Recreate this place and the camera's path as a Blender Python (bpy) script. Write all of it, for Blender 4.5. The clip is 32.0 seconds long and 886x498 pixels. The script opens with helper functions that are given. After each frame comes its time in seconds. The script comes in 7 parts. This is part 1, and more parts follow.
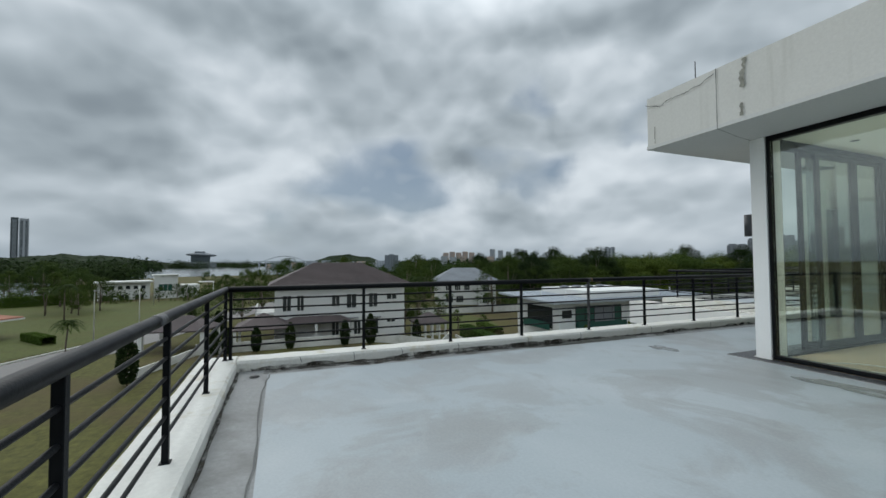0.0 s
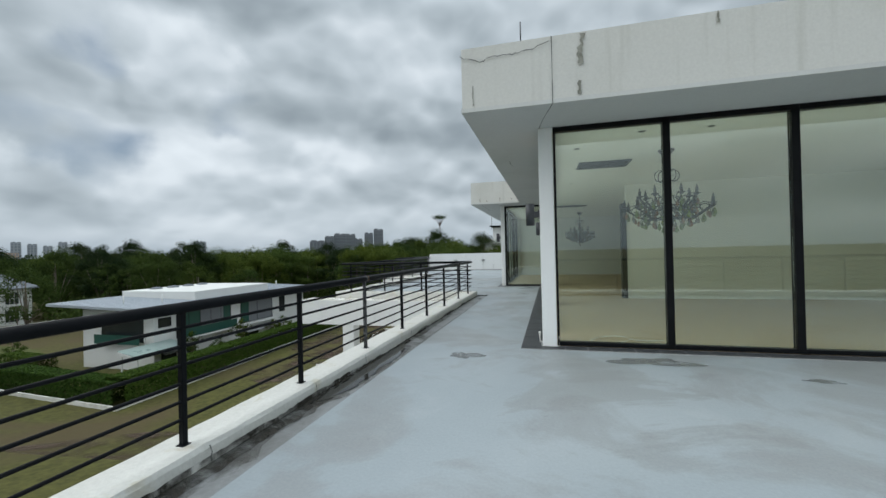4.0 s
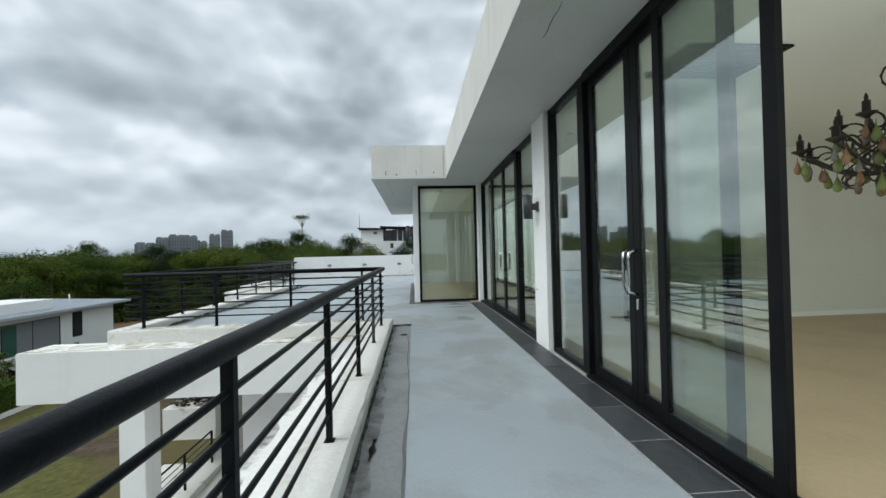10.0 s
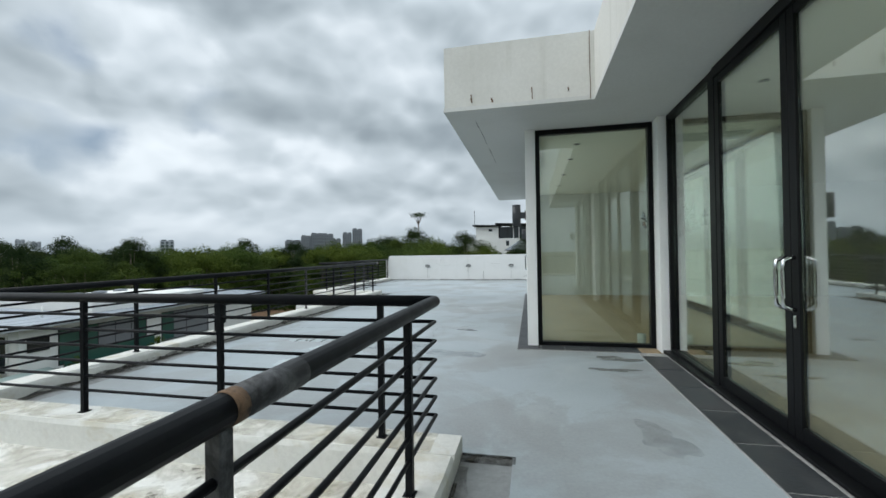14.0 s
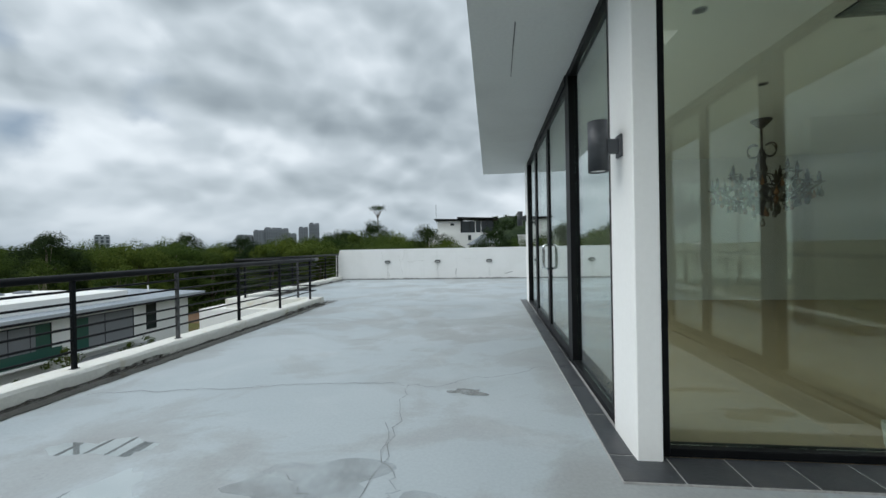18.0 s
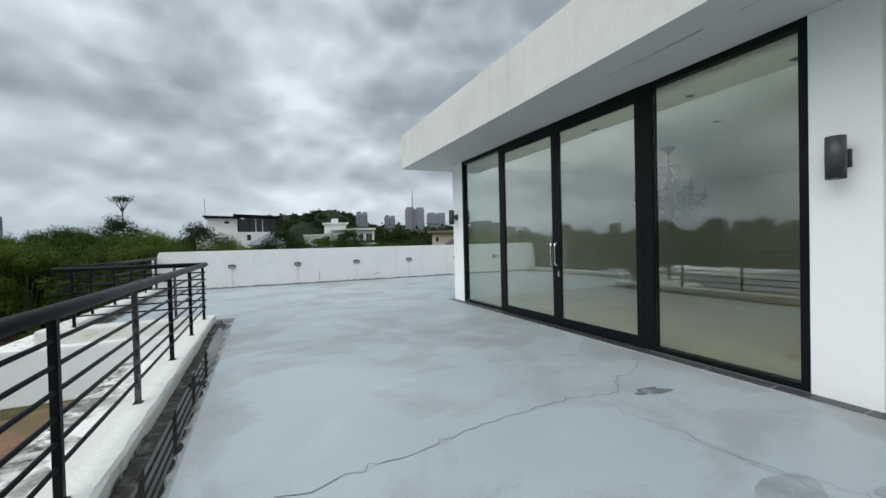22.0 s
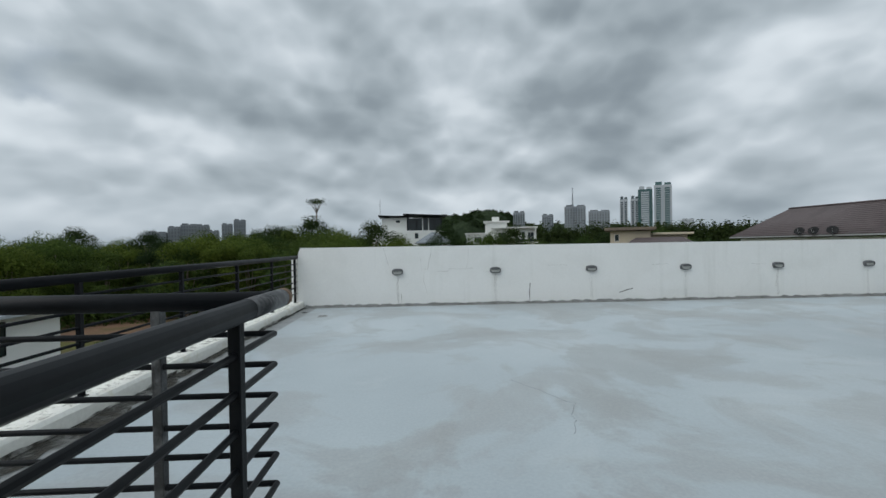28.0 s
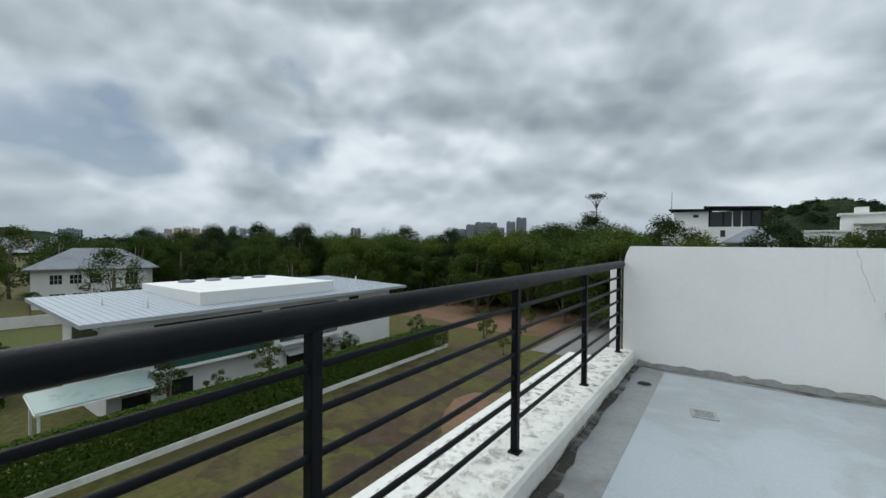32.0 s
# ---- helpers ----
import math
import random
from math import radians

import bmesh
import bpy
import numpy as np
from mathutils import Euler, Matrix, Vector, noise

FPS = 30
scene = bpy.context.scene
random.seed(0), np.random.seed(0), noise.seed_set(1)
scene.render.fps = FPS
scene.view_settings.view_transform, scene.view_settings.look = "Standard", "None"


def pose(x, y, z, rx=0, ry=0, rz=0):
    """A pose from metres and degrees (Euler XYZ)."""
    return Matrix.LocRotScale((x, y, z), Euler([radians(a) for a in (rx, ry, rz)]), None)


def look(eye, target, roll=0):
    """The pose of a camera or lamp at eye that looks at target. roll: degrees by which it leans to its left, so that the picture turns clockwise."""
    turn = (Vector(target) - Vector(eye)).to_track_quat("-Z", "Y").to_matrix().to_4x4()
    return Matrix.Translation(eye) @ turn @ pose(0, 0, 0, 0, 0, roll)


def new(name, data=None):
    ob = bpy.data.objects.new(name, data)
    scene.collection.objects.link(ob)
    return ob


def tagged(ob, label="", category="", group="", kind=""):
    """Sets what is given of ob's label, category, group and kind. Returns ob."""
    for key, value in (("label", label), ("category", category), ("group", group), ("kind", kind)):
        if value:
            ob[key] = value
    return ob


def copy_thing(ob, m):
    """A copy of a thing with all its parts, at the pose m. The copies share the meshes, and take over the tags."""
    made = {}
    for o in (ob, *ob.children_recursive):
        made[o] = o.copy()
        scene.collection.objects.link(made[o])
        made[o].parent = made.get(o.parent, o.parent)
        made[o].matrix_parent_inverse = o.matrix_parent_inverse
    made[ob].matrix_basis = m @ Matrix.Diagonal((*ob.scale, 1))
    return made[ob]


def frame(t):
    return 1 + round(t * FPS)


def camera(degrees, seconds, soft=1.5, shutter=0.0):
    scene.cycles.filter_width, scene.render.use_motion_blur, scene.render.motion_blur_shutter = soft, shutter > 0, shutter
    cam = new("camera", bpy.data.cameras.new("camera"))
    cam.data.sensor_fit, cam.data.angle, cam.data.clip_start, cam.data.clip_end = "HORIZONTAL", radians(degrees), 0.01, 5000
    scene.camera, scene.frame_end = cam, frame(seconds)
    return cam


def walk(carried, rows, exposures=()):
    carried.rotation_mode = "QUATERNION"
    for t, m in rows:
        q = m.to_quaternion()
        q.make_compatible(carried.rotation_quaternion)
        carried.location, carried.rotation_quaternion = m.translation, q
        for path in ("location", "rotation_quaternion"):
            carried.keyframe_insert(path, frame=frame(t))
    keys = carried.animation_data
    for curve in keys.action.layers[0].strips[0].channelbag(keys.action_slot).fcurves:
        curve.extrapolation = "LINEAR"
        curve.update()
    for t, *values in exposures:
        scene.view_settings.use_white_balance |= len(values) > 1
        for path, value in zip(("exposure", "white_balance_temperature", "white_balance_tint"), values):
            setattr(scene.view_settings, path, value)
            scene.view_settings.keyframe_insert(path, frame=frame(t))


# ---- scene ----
cam = camera(95.0, 32.0)
PATH = [
    (0, (3.78, -6.3, 1.384), (1.923, -5.561, 1.453), -0.4),
    (0.5, (3.265, -6.232, 1.341), (1.428, -5.445, 1.406), -0.4),
    (1, (2.735, -6.2, 1.309), (0.953, -5.294, 1.364), -0.4),
    (1.5, (2.232, -6.151, 1.291), (0.545, -5.077, 1.342), -0.5),
    (2, (1.753, -6.133, 1.34), (0.213, -4.857, 1.375), -0.7),
    (2.5, (1.369, -6.148, 1.371), (0.012, -4.68, 1.396), -0.9),
    (3, (0.89, -6.085, 1.39), (-0.214, -4.417, 1.415), -1.0),
    (3.5, (0.524, -6.068, 1.348), (-0.3, -4.246, 1.374), -1.1),
    (4, (0.135, -5.97, 1.388), (-0.376, -4.036, 1.403), -1.3),
    (4.5, (-0.231, -5.859, 1.416), (-0.448, -3.87, 1.429), -1.5),
    (6.5, (-1.465, -4.599, 1.356), (-1.162, -2.622, 1.368), -1.4),
    (7, (-1.562, -4.098, 1.366), (-1.259, -2.122, 1.38), -1.4),
    (7.5, (-1.675, -3.597, 1.351), (-1.383, -1.618, 1.365), -1.4),
    (8, (-1.708, -3.089, 1.337), (-1.437, -1.108, 1.354), -1.3),
    (8.5, (-1.731, -2.531, 1.321), (-1.488, -0.545, 1.338), -1.4),
    (9, (-1.726, -1.986, 1.313), (-1.516, 0.003, 1.329), -1.5),
    (9.5, (-1.709, -1.431, 1.295), (-1.53, 0.561, 1.315), -1.2),
    (10, (-1.72, -0.858, 1.321), (-1.576, 1.136, 1.339), -1.4),
    (10.5, (-1.654, -0.278, 1.306), (-1.552, 1.719, 1.328), -1.1),
    (11, (-1.661, 0.295, 1.292), (-1.596, 2.294, 1.311), -1.0),
    (11.5, (-1.653, 0.886, 1.283), (-1.632, 2.886, 1.297), -1.1),
    (12, (-1.674, 1.521, 1.286), (-1.705, 3.521, 1.299), -1.1),
    (12.5, (-1.688, 2.178, 1.303), (-1.786, 4.175, 1.316), -1.0),
    (13, (-1.701, 2.82, 1.331), (-1.889, 4.811, 1.344), -1.0),
    (13.5, (-1.691, 3.41, 1.347), (-1.996, 5.387, 1.361), -0.9),
    (14, (-1.659, 4.002, 1.371), (-2.082, 5.956, 1.389), -0.9),
    (14.5, (-1.643, 4.542, 1.369), (-2.168, 6.472, 1.389), -0.8),
    (16.5, (-1.683, 6.62, 1.353), (-2.323, 8.515, 1.37), -1.1),
    (17, (-1.899, 7.012, 1.318), (-2.476, 8.927, 1.327), -0.9),
    (17.5, (-2.176, 7.349, 1.287), (-2.619, 9.299, 1.285), -1.2),
    (18, (-2.558, 7.511, 1.291), (-2.789, 9.497, 1.281), -1.1),
    (18.5, (-3.0, 7.59, 1.31), (-2.968, 9.589, 1.296), -0.9),
    (19, (-3.441, 7.629, 1.327), (-3.158, 9.609, 1.311), -1.1),
    (19.5, (-3.926, 7.606, 1.341), (-3.446, 9.547, 1.321), -1.3),
    (20, (-4.381, 7.648, 1.329), (-3.773, 9.553, 1.309), -1.3),
    (20.5, (-4.84, 7.735, 1.298), (-4.149, 9.611, 1.278), -1.2),
    (21, (-5.246, 7.903, 1.303), (-4.498, 9.758, 1.281), -1.2),
    (21.5, (-5.576, 8.225, 1.334), (-4.789, 10.063, 1.307), -1.3),
    (22, (-5.85, 8.614, 1.341), (-5.034, 10.44, 1.309), -1.4),
    (22.5, (-5.971, 9.145, 1.347), (-5.138, 10.963, 1.311), -1.5),
    (23, (-6.017, 9.696, 1.339), (-5.179, 11.512, 1.303), -1.5),
    (23.5, (-6.032, 10.207, 1.34), (-5.195, 12.023, 1.303), -1.5),
    (24, (-6.01, 10.801, 1.36), (-5.181, 12.621, 1.323), -1.6),
    (24.5, (-6.073, 11.258, 1.352), (-5.262, 13.086, 1.319), -1.4),
    (26.5, (-6.198, 13.554, 1.236), (-5.751, 15.503, 1.211), -1.2),
    (27, (-6.135, 14.148, 1.234), (-5.815, 16.122, 1.209), -1.2),
    (27.5, (-6.092, 14.722, 1.25), (-5.889, 16.711, 1.229), -1.1),
    (28, (-6.154, 15.269, 1.265), (-6.072, 17.267, 1.245), -0.9),
    (28.5, (-6.216, 15.831, 1.282), (-6.297, 17.829, 1.263), -0.8),
    (29, (-6.384, 16.301, 1.286), (-6.697, 18.276, 1.269), -0.7),
    (29.5, (-6.552, 16.79, 1.288), (-7.135, 18.703, 1.272), -0.5),
    (30, (-6.777, 17.183, 1.266), (-7.624, 18.995, 1.25), -0.4),
    (30.5, (-7.113, 17.69, 1.28), (-8.151, 19.399, 1.26), 0.0),
    (31, (-7.384, 18.155, 1.289), (-8.525, 19.798, 1.267), 0.0),
    (31.5, (-7.678, 18.625, 1.284), (-8.846, 20.249, 1.258), 0.2),
    (32, (-7.932, 19.167, 1.26), (-9.081, 20.804, 1.233), 0.4),
]
walk(cam, [(t, look(eye, target, roll)) for t, eye, target, roll in PATH], [(0.0, -0.22), (2.0, -0.16), (4.5, 0.0), (7.0, 0.08), (9.0, 0.12), (12.0, 0.17), (14.5, 0.12), (17.0, -0.02), (19.0, 0.12), (22.0, 0.07), (24.0, 0.12), (26.0, 0.0), (27.0, -0.20), (30.0, -0.20), (32.0, -0.06)])

# ---- world and sun ----
SUN_ELEV, SUN_AZ = radians(44), radians(246)


def nd(tree, kind, loc=(0, 0), **settings):
    n = tree.nodes.new(kind)
    n.location = loc
    for key, value in settings.items():
        if key == "operation":
            n.operation = value
        elif key == "blend_type":
            n.blend_type = value
        elif key == "data_type":
            n.data_type = value
    return n


def vmath(tree, op, a, b=None):
    n = nd(tree, "ShaderNodeMath", operation=op)
    for slot, value in ((0, a), (1, b)):
        if value is None:
            continue
        if isinstance(value, (int, float)):
            n.inputs[slot].default_value = value
        else:
            tree.links.new(value, n.inputs[slot])
    return n.outputs[0]


def ramp(tree, fac, stops):
    n = nd(tree, "ShaderNodeValToRGB")
    while len(n.color_ramp.elements) < len(stops):
        n.color_ramp.elements.new(0.5)
    for el, (pos, col) in zip(n.color_ramp.elements, stops):
        el.position = pos
        el.color = (*col, 1) if len(col) == 3 else col
    tree.links.new(fac, n.inputs[0])
    return n.outputs[0]


def mixc(tree, fac, a, b, blend="MIX"):
    n = nd(tree, "ShaderNodeMixRGB", blend_type=blend)
    for slot, value in ((0, fac), (1, a), (2, b)):
        if isinstance(value, (int, float)):
            n.inputs[slot].default_value = value
        elif isinstance(value, tuple):
            n.inputs[slot].default_value = (*value, 1)
        else:
            tree.links.new(value, n.inputs[slot])
    return n.outputs[0]


def noise_tex(tree, vec, scale, detail=4.0, rough=0.55, warp=0.0):
    n = nd(tree, "ShaderNodeTexNoise")
    n.inputs["Scale"].default_value = scale
    n.inputs["Detail"].default_value = detail
    n.inputs["Roughness"].default_value = rough
    n.inputs["Distortion"].default_value = warp
    if vec is not None:
        tree.links.new(vec, n.inputs["Vector"])
    return n.outputs["Fac"]


SPOTS = [  # direction, radius in degrees, darkening (+) or brightening (-) of the cloud deck
    ((-0.43, 0.81, 0.395), 9, 0.09), ((-0.11, 0.955, 0.28), 7, 0.10), ((0.38, 0.82, 0.43), 13, 0.16), ((0.68, 0.70, 0.16), 8, 0.13),
    ((-0.858, 0.15, 0.49), 10, 0.12), ((-0.837, -0.382, 0.39), 14, 0.10), ((-0.844, 0.463, 0.27), 5, 0.09), ((-0.91, -0.363, 0.20), 9, 0.07),
    ((-0.947, -0.075, 0.313), 7, -0.14), ((-0.762, 0.359, 0.539), 8, -0.16), ((-0.667, 0.638, 0.385), 5, -0.16), ((-0.798, 0.505, 0.327), 4, -0.10),
    ((0.605, 0.742, 0.288), 9, -0.12), ((0.11, 0.93, 0.35), 6, -0.12), ((-0.27, 0.912, 0.31), 6, -0.09), ((0.128, 0.982, 0.141), 5, -0.09),
    ((-0.932, 0.35, 0.10), 6, -0.15), ((-0.914, 0.39, 0.113), 5, -0.10), ((-0.713, 0.603, 0.20), 5, -0.06), ((-0.70, 0.69, 0.12), 7, -0.10)]
GAPS = [((-0.954, 0.244, 0.172), 6.5), ((-0.976, 0.163, 0.147), 6), ((-0.80, 0.545, 0.266), 5.0), ((-0.83, 0.48, 0.262), 4.0), ((-0.62, 0.727, 0.297), 3.5), ((-0.99, 0.05, 0.06), 4)]


def build_world():
    world = bpy.data.worlds.new("overcast_sky")
    scene.world = world
    world.use_nodes = True
    t = world.node_tree
    t.nodes.clear()
    L = t.links.new
    co = nd(t, "ShaderNodeTexCoord").outputs["Generated"]
    sep = nd(t, "ShaderNodeSeparateXYZ")
    L(co, sep.inputs[0])
    up = vmath(t, "MAXIMUM", sep.outputs[2], 0.0)

    def lumps(lift):
        """Directions with the height stretched, so that clouds are wider than tall, the more so near the horizon."""
        comb = nd(t, "ShaderNodeCombineXYZ")
        L(sep.outputs[0], comb.inputs[0])
        L(sep.outputs[1], comb.inputs[1])
        L(vmath(t, "ADD", vmath(t, "MULTIPLY", vmath(t, "POWER", up, 0.82), 1.55), lift), comb.inputs[2])
        return comb.outputs[0]

    vec, lit = lumps(0.0), lumps(0.055)
    warp = nd(t, "ShaderNodeTexNoise")
    warp.inputs["Scale"].default_value = 5.0
    warp.inputs["Detail"].default_value = 6.0
    L(co, warp.inputs["Vector"])
    shake = nd(t, "ShaderNodeVectorMath", operation="MULTIPLY_ADD")
    L(warp.outputs["Color"], shake.inputs[0])
    shake.inputs[1].default_value = (0.26, 0.26, 0.26)
    L(co, shake.inputs[2])
    centre = nd(t, "ShaderNodeVectorMath", operation="SUBTRACT")
    L(shake.outputs[0], centre.inputs[0])
    centre.inputs[1].default_value = (0.13, 0.13, 0.13)
    unit = nd(t, "ShaderNodeVectorMath", operation="NORMALIZE")
    L(centre.outputs[0], unit.inputs[0])

    def spot(d, radius):
        n = nd(t, "ShaderNodeVectorMath", operation="DOT_PRODUCT")
        L(unit.outputs[0], n.inputs[0])
        n.inputs[1].default_value = Vector(d).normalized()
        m = nd(t, "ShaderNodeMapRange")
        m.interpolation_type = "SMOOTHSTEP"
        m.inputs["From Min"].default_value = math.cos(radians(radius * 1.5))
        m.inputs["From Max"].default_value = math.cos(radians(radius * 0.25))
        L(n.outputs["Value"], m.inputs["Value"])
        return m.outputs["Result"]

    def shaken(v, amount):
        """Directions pushed about by fine turbulence, for ragged cloud edges."""
        n = nd(t, "ShaderNodeTexNoise")
        n.inputs["Scale"].default_value = 5.0
        n.inputs["Detail"].default_value = 2.0
        n.inputs["Roughness"].default_value = 0.45
        L(v, n.inputs["Vector"])
        m = nd(t, "ShaderNodeVectorMath", operation="MULTIPLY_ADD")
        L(n.outputs["Color"], m.inputs[0])
        m.inputs[1].default_value = (amount, amount, amount)
        L(v, m.inputs[2])
        return m.outputs[0]

    def puffs(v, scale):
        """Rounded cloud heads of several sizes: 0 at their crowns, 1 in the creases between them."""
        n = nd(t, "ShaderNodeTexVoronoi")
        n.feature = "SMOOTH_F1"
        n.normalize = True
        n.inputs["Scale"].default_value = scale
        n.inputs["Detail"].default_value = 2.0
        n.inputs["Roughness"].default_value = 0.45
        n.inputs["Lacunarity"].default_value = 2.3
        n.inputs["Smoothness"].default_value = 0.12
        L(v, n.inputs["Vector"])
        return n.outputs["Distance"]

    big = noise_tex(t, vec, 1.8, 2.0, 0.42)
    mid = noise_tex(t, vec, 4.0, 3.5, 0.40)
    heads = puffs(shaken(vec, 0.085), 3.5)
    tops = puffs(shaken(lit, 0.085), 3.5)
    dens = vmath(t, "ADD", vmath(t, "MULTIPLY", big, 0.44), vmath(t, "MULTIPLY", mid, 0.34))
    # the side of each head that faces the light overhead is paler than its belly
    dens = vmath(t, "ADD", dens, vmath(t, "MULTIPLY", vmath(t, "SUBTRACT", heads, tops), 1.1))
    dens = vmath(t, "SUBTRACT", dens, vmath(t, "MULTIPLY", heads, 0.26))
    dens = vmath(t, "ADD", dens, 0.155)
    for d, radius, weight in SPOTS:
        dens = vmath(t, "ADD", dens, vmath(t, "MULTIPLY", spot(d, radius), weight * 0.72))
    cloud = ramp(t, dens, [(0.26, (0.80, 0.865, 0.915)), (0.36, (0.69, 0.755, 0.806)), (0.42, (0.585, 0.652, 0.704)), (0.48, (0.505, 0.572, 0.621)),
                           (0.54, (0.43, 0.493, 0.538)), (0.60, (0.365, 0.425, 0.467)), (0.67, (0.295, 0.348, 0.388)), (0.80, (0.225, 0.27, 0.308))])
    sky = nd(t, "ShaderNodeTexSky")
    sky.sky_type = "NISHITA"
    sky.sun_disc = False
    sky.sun_elevation, sky.sun_rotation = SUN_ELEV, SUN_AZ
    blue = mixc(t, 1.0, sky.outputs[0], (0.060, 0.062, 0.062), "MULTIPLY")
    gap = None
    for d, radius in GAPS:
        s = spot(d, radius)
        gap = s if gap is None else vmath(t, "MAXIMUM", gap, s)
    thin = ramp(t, vmath(t, "ADD", mid, vmath(t, "MULTIPLY", heads, 0.35)), [(0.52, (0.95, 0.95, 0.95)), (0.66, (0, 0, 0))])
    col = mixc(t, vmath(t, "MULTIPLY", gap, thin), cloud, mixc(t, 0.6, blue, (0.29, 0.37, 0.46)))
    # bluish-grey rain haze low over the horizon
    hz = ramp(t, up, [(0.0, (0.29, 0.355, 0.415)), (0.06, (0.42, 0.49, 0.545))])
    hfac = ramp(t, up, [(0.0, (0.8, 0.8, 0.8)), (0.05, (0.34, 0.34, 0.34)), (0.12, (0, 0, 0))])
    col = mixc(t, hfac, col, hz)
    # overcast: the zenith is more than twice as bright as the horizon
    zen = ramp(t, up, [(0.0, (0.395, 0.40, 0.404)), (0.50, (0.395, 0.40, 0.404)), (0.66, (0.74, 0.74, 0.74)), (1.0, (0.82, 0.82, 0.82))])
    col = mixc(t, 1.0, col, zen, "MULTIPLY")
    bg = nd(t, "ShaderNodeBackground")
    L(col, bg.inputs[0])
    bg.inputs[1].default_value = 2.62
    out = nd(t, "ShaderNodeOutputWorld")
    L(bg.outputs[0], out.inputs[0])


build_world()
sun = bpy.data.lights.new("sun", "SUN")
sun.energy, sun.angle, sun.color = 1.5, radians(60), (1.0, 0.985, 0.95)
sun_ob = new("sun", sun)
sun_ob.matrix_world = look((0, 0, 60), (0.95 * 60, 0.42 * 60, 0))


def window_light(name, at_, target, w, h, watts):
    """Skylight that comes in through a glazed front, given off by the opening itself."""
    a = bpy.data.lights.new(name, "AREA")
    a.shape, a.size, a.size_y, a.energy, a.color = "RECTANGLE", w, h, watts, (0.93, 1.0, 0.97)
    ob = new(name, a)
    ob.matrix_world = look(at_, target)


window_light("skylight_front", (4.5, 0.16, 1.6), (4.5, 5, 1.4), 8.4, 2.8, 44)
window_light("skylight_passage", (0.26, 5.2, 1.6), (5, 5.2, 1.4), 8.6, 2.8, 39)
window_light("skylight_west", (-1.46, 13.6, 1.6), (5, 13.6, 1.4), 6.2, 2.8, 24)

# ---- materials ----
MATS = {}


def mat(name, color, rough=0.6, metal=0.0, dirt=None, dirt_scale=1.5, dirt_amount=0.35, grain=0.08, grain_scale=30.0,
        bump=0.15, bump_scale=40.0, island=0.0, streak=0.0, dirt_lo=0.48, dirt_hi=0.72, rough_var=0.12, per_object=0.0, spec=0.5):
    """A procedural surface: colour with grain, stains at a second scale, uneven gloss and fine relief, in world metres."""
    m = bpy.data.materials.new(name)
    m.use_nodes = True
    t = m.node_tree
    t.nodes.clear()
    L = t.links.new
    pos = nd(t, "ShaderNodeNewGeometry").outputs["Position"]
    g = noise_tex(t, pos, grain_scale, 4.0, 0.6)
    dark = tuple(c * (1 - grain) for c in color)
    light = tuple(min(1.0, c * (1 + grain)) for c in color)
    col = ramp(t, g, [(0.3, dark), (0.7, light)])
    d = noise_tex(t, pos, dirt_scale, 5.0, 0.6, 0.4)
    if dirt is not None:
        mask = ramp(t, d, [(dirt_lo, (0, 0, 0)), (dirt_hi, (dirt_amount,) * 3)])
        col = mixc(t, mask, col, dirt)
    if streak:
        st = nd(t, "ShaderNodeMapping")
        st.inputs["Scale"].default_value = (1.0, 1.0, 0.06)
        L(pos, st.inputs[0])
        s = noise_tex(t, st.outputs[0], 5.0, 4.0, 0.6)
        col = mixc(t, ramp(t, s, [(0.56, (0, 0, 0)), (0.78, (streak,) * 3)]), col, dirt or dark)
    if island:
        rnd = nd(t, "ShaderNodeNewGeometry").outputs["Random Per Island"]
        col = mixc(t, 1.0, col, ramp(t, rnd, [(0, (1 - island,) * 3), (1, (1.0,) * 3)]), "MULTIPLY")
    if per_object:
        rnd = nd(t, "ShaderNodeObjectInfo").outputs["Random"]
        col = mixc(t, 1.0, col, ramp(t, rnd, [(0, (1 - per_object,) * 3), (1, (1.0,) * 3)]), "MULTIPLY")
    p = nd(t, "ShaderNodeBsdfPrincipled")
    L(col, p.inputs["Base Color"])
    p.inputs["Metallic"].default_value = metal
    p.inputs["Specular IOR Level"].default_value = spec
    r = vmath(t, "ADD", vmath(t, "MULTIPLY", d, rough_var * 2), rough - rough_var)
    L(r, p.inputs["Roughness"])
    if bump:
        b = nd(t, "ShaderNodeBump")
        b.inputs["Strength"].default_value = bump
        b.inputs["Distance"].default_value = 0.02
        L(noise_tex(t, pos, bump_scale, 4.0, 0.6), b.inputs["Height"])
        L(b.outputs[0], p.inputs["Normal"])
    out = nd(t, "ShaderNodeOutputMaterial")
    L(p.outputs[0], out.inputs[0])
    MATS[name] = m
    return m


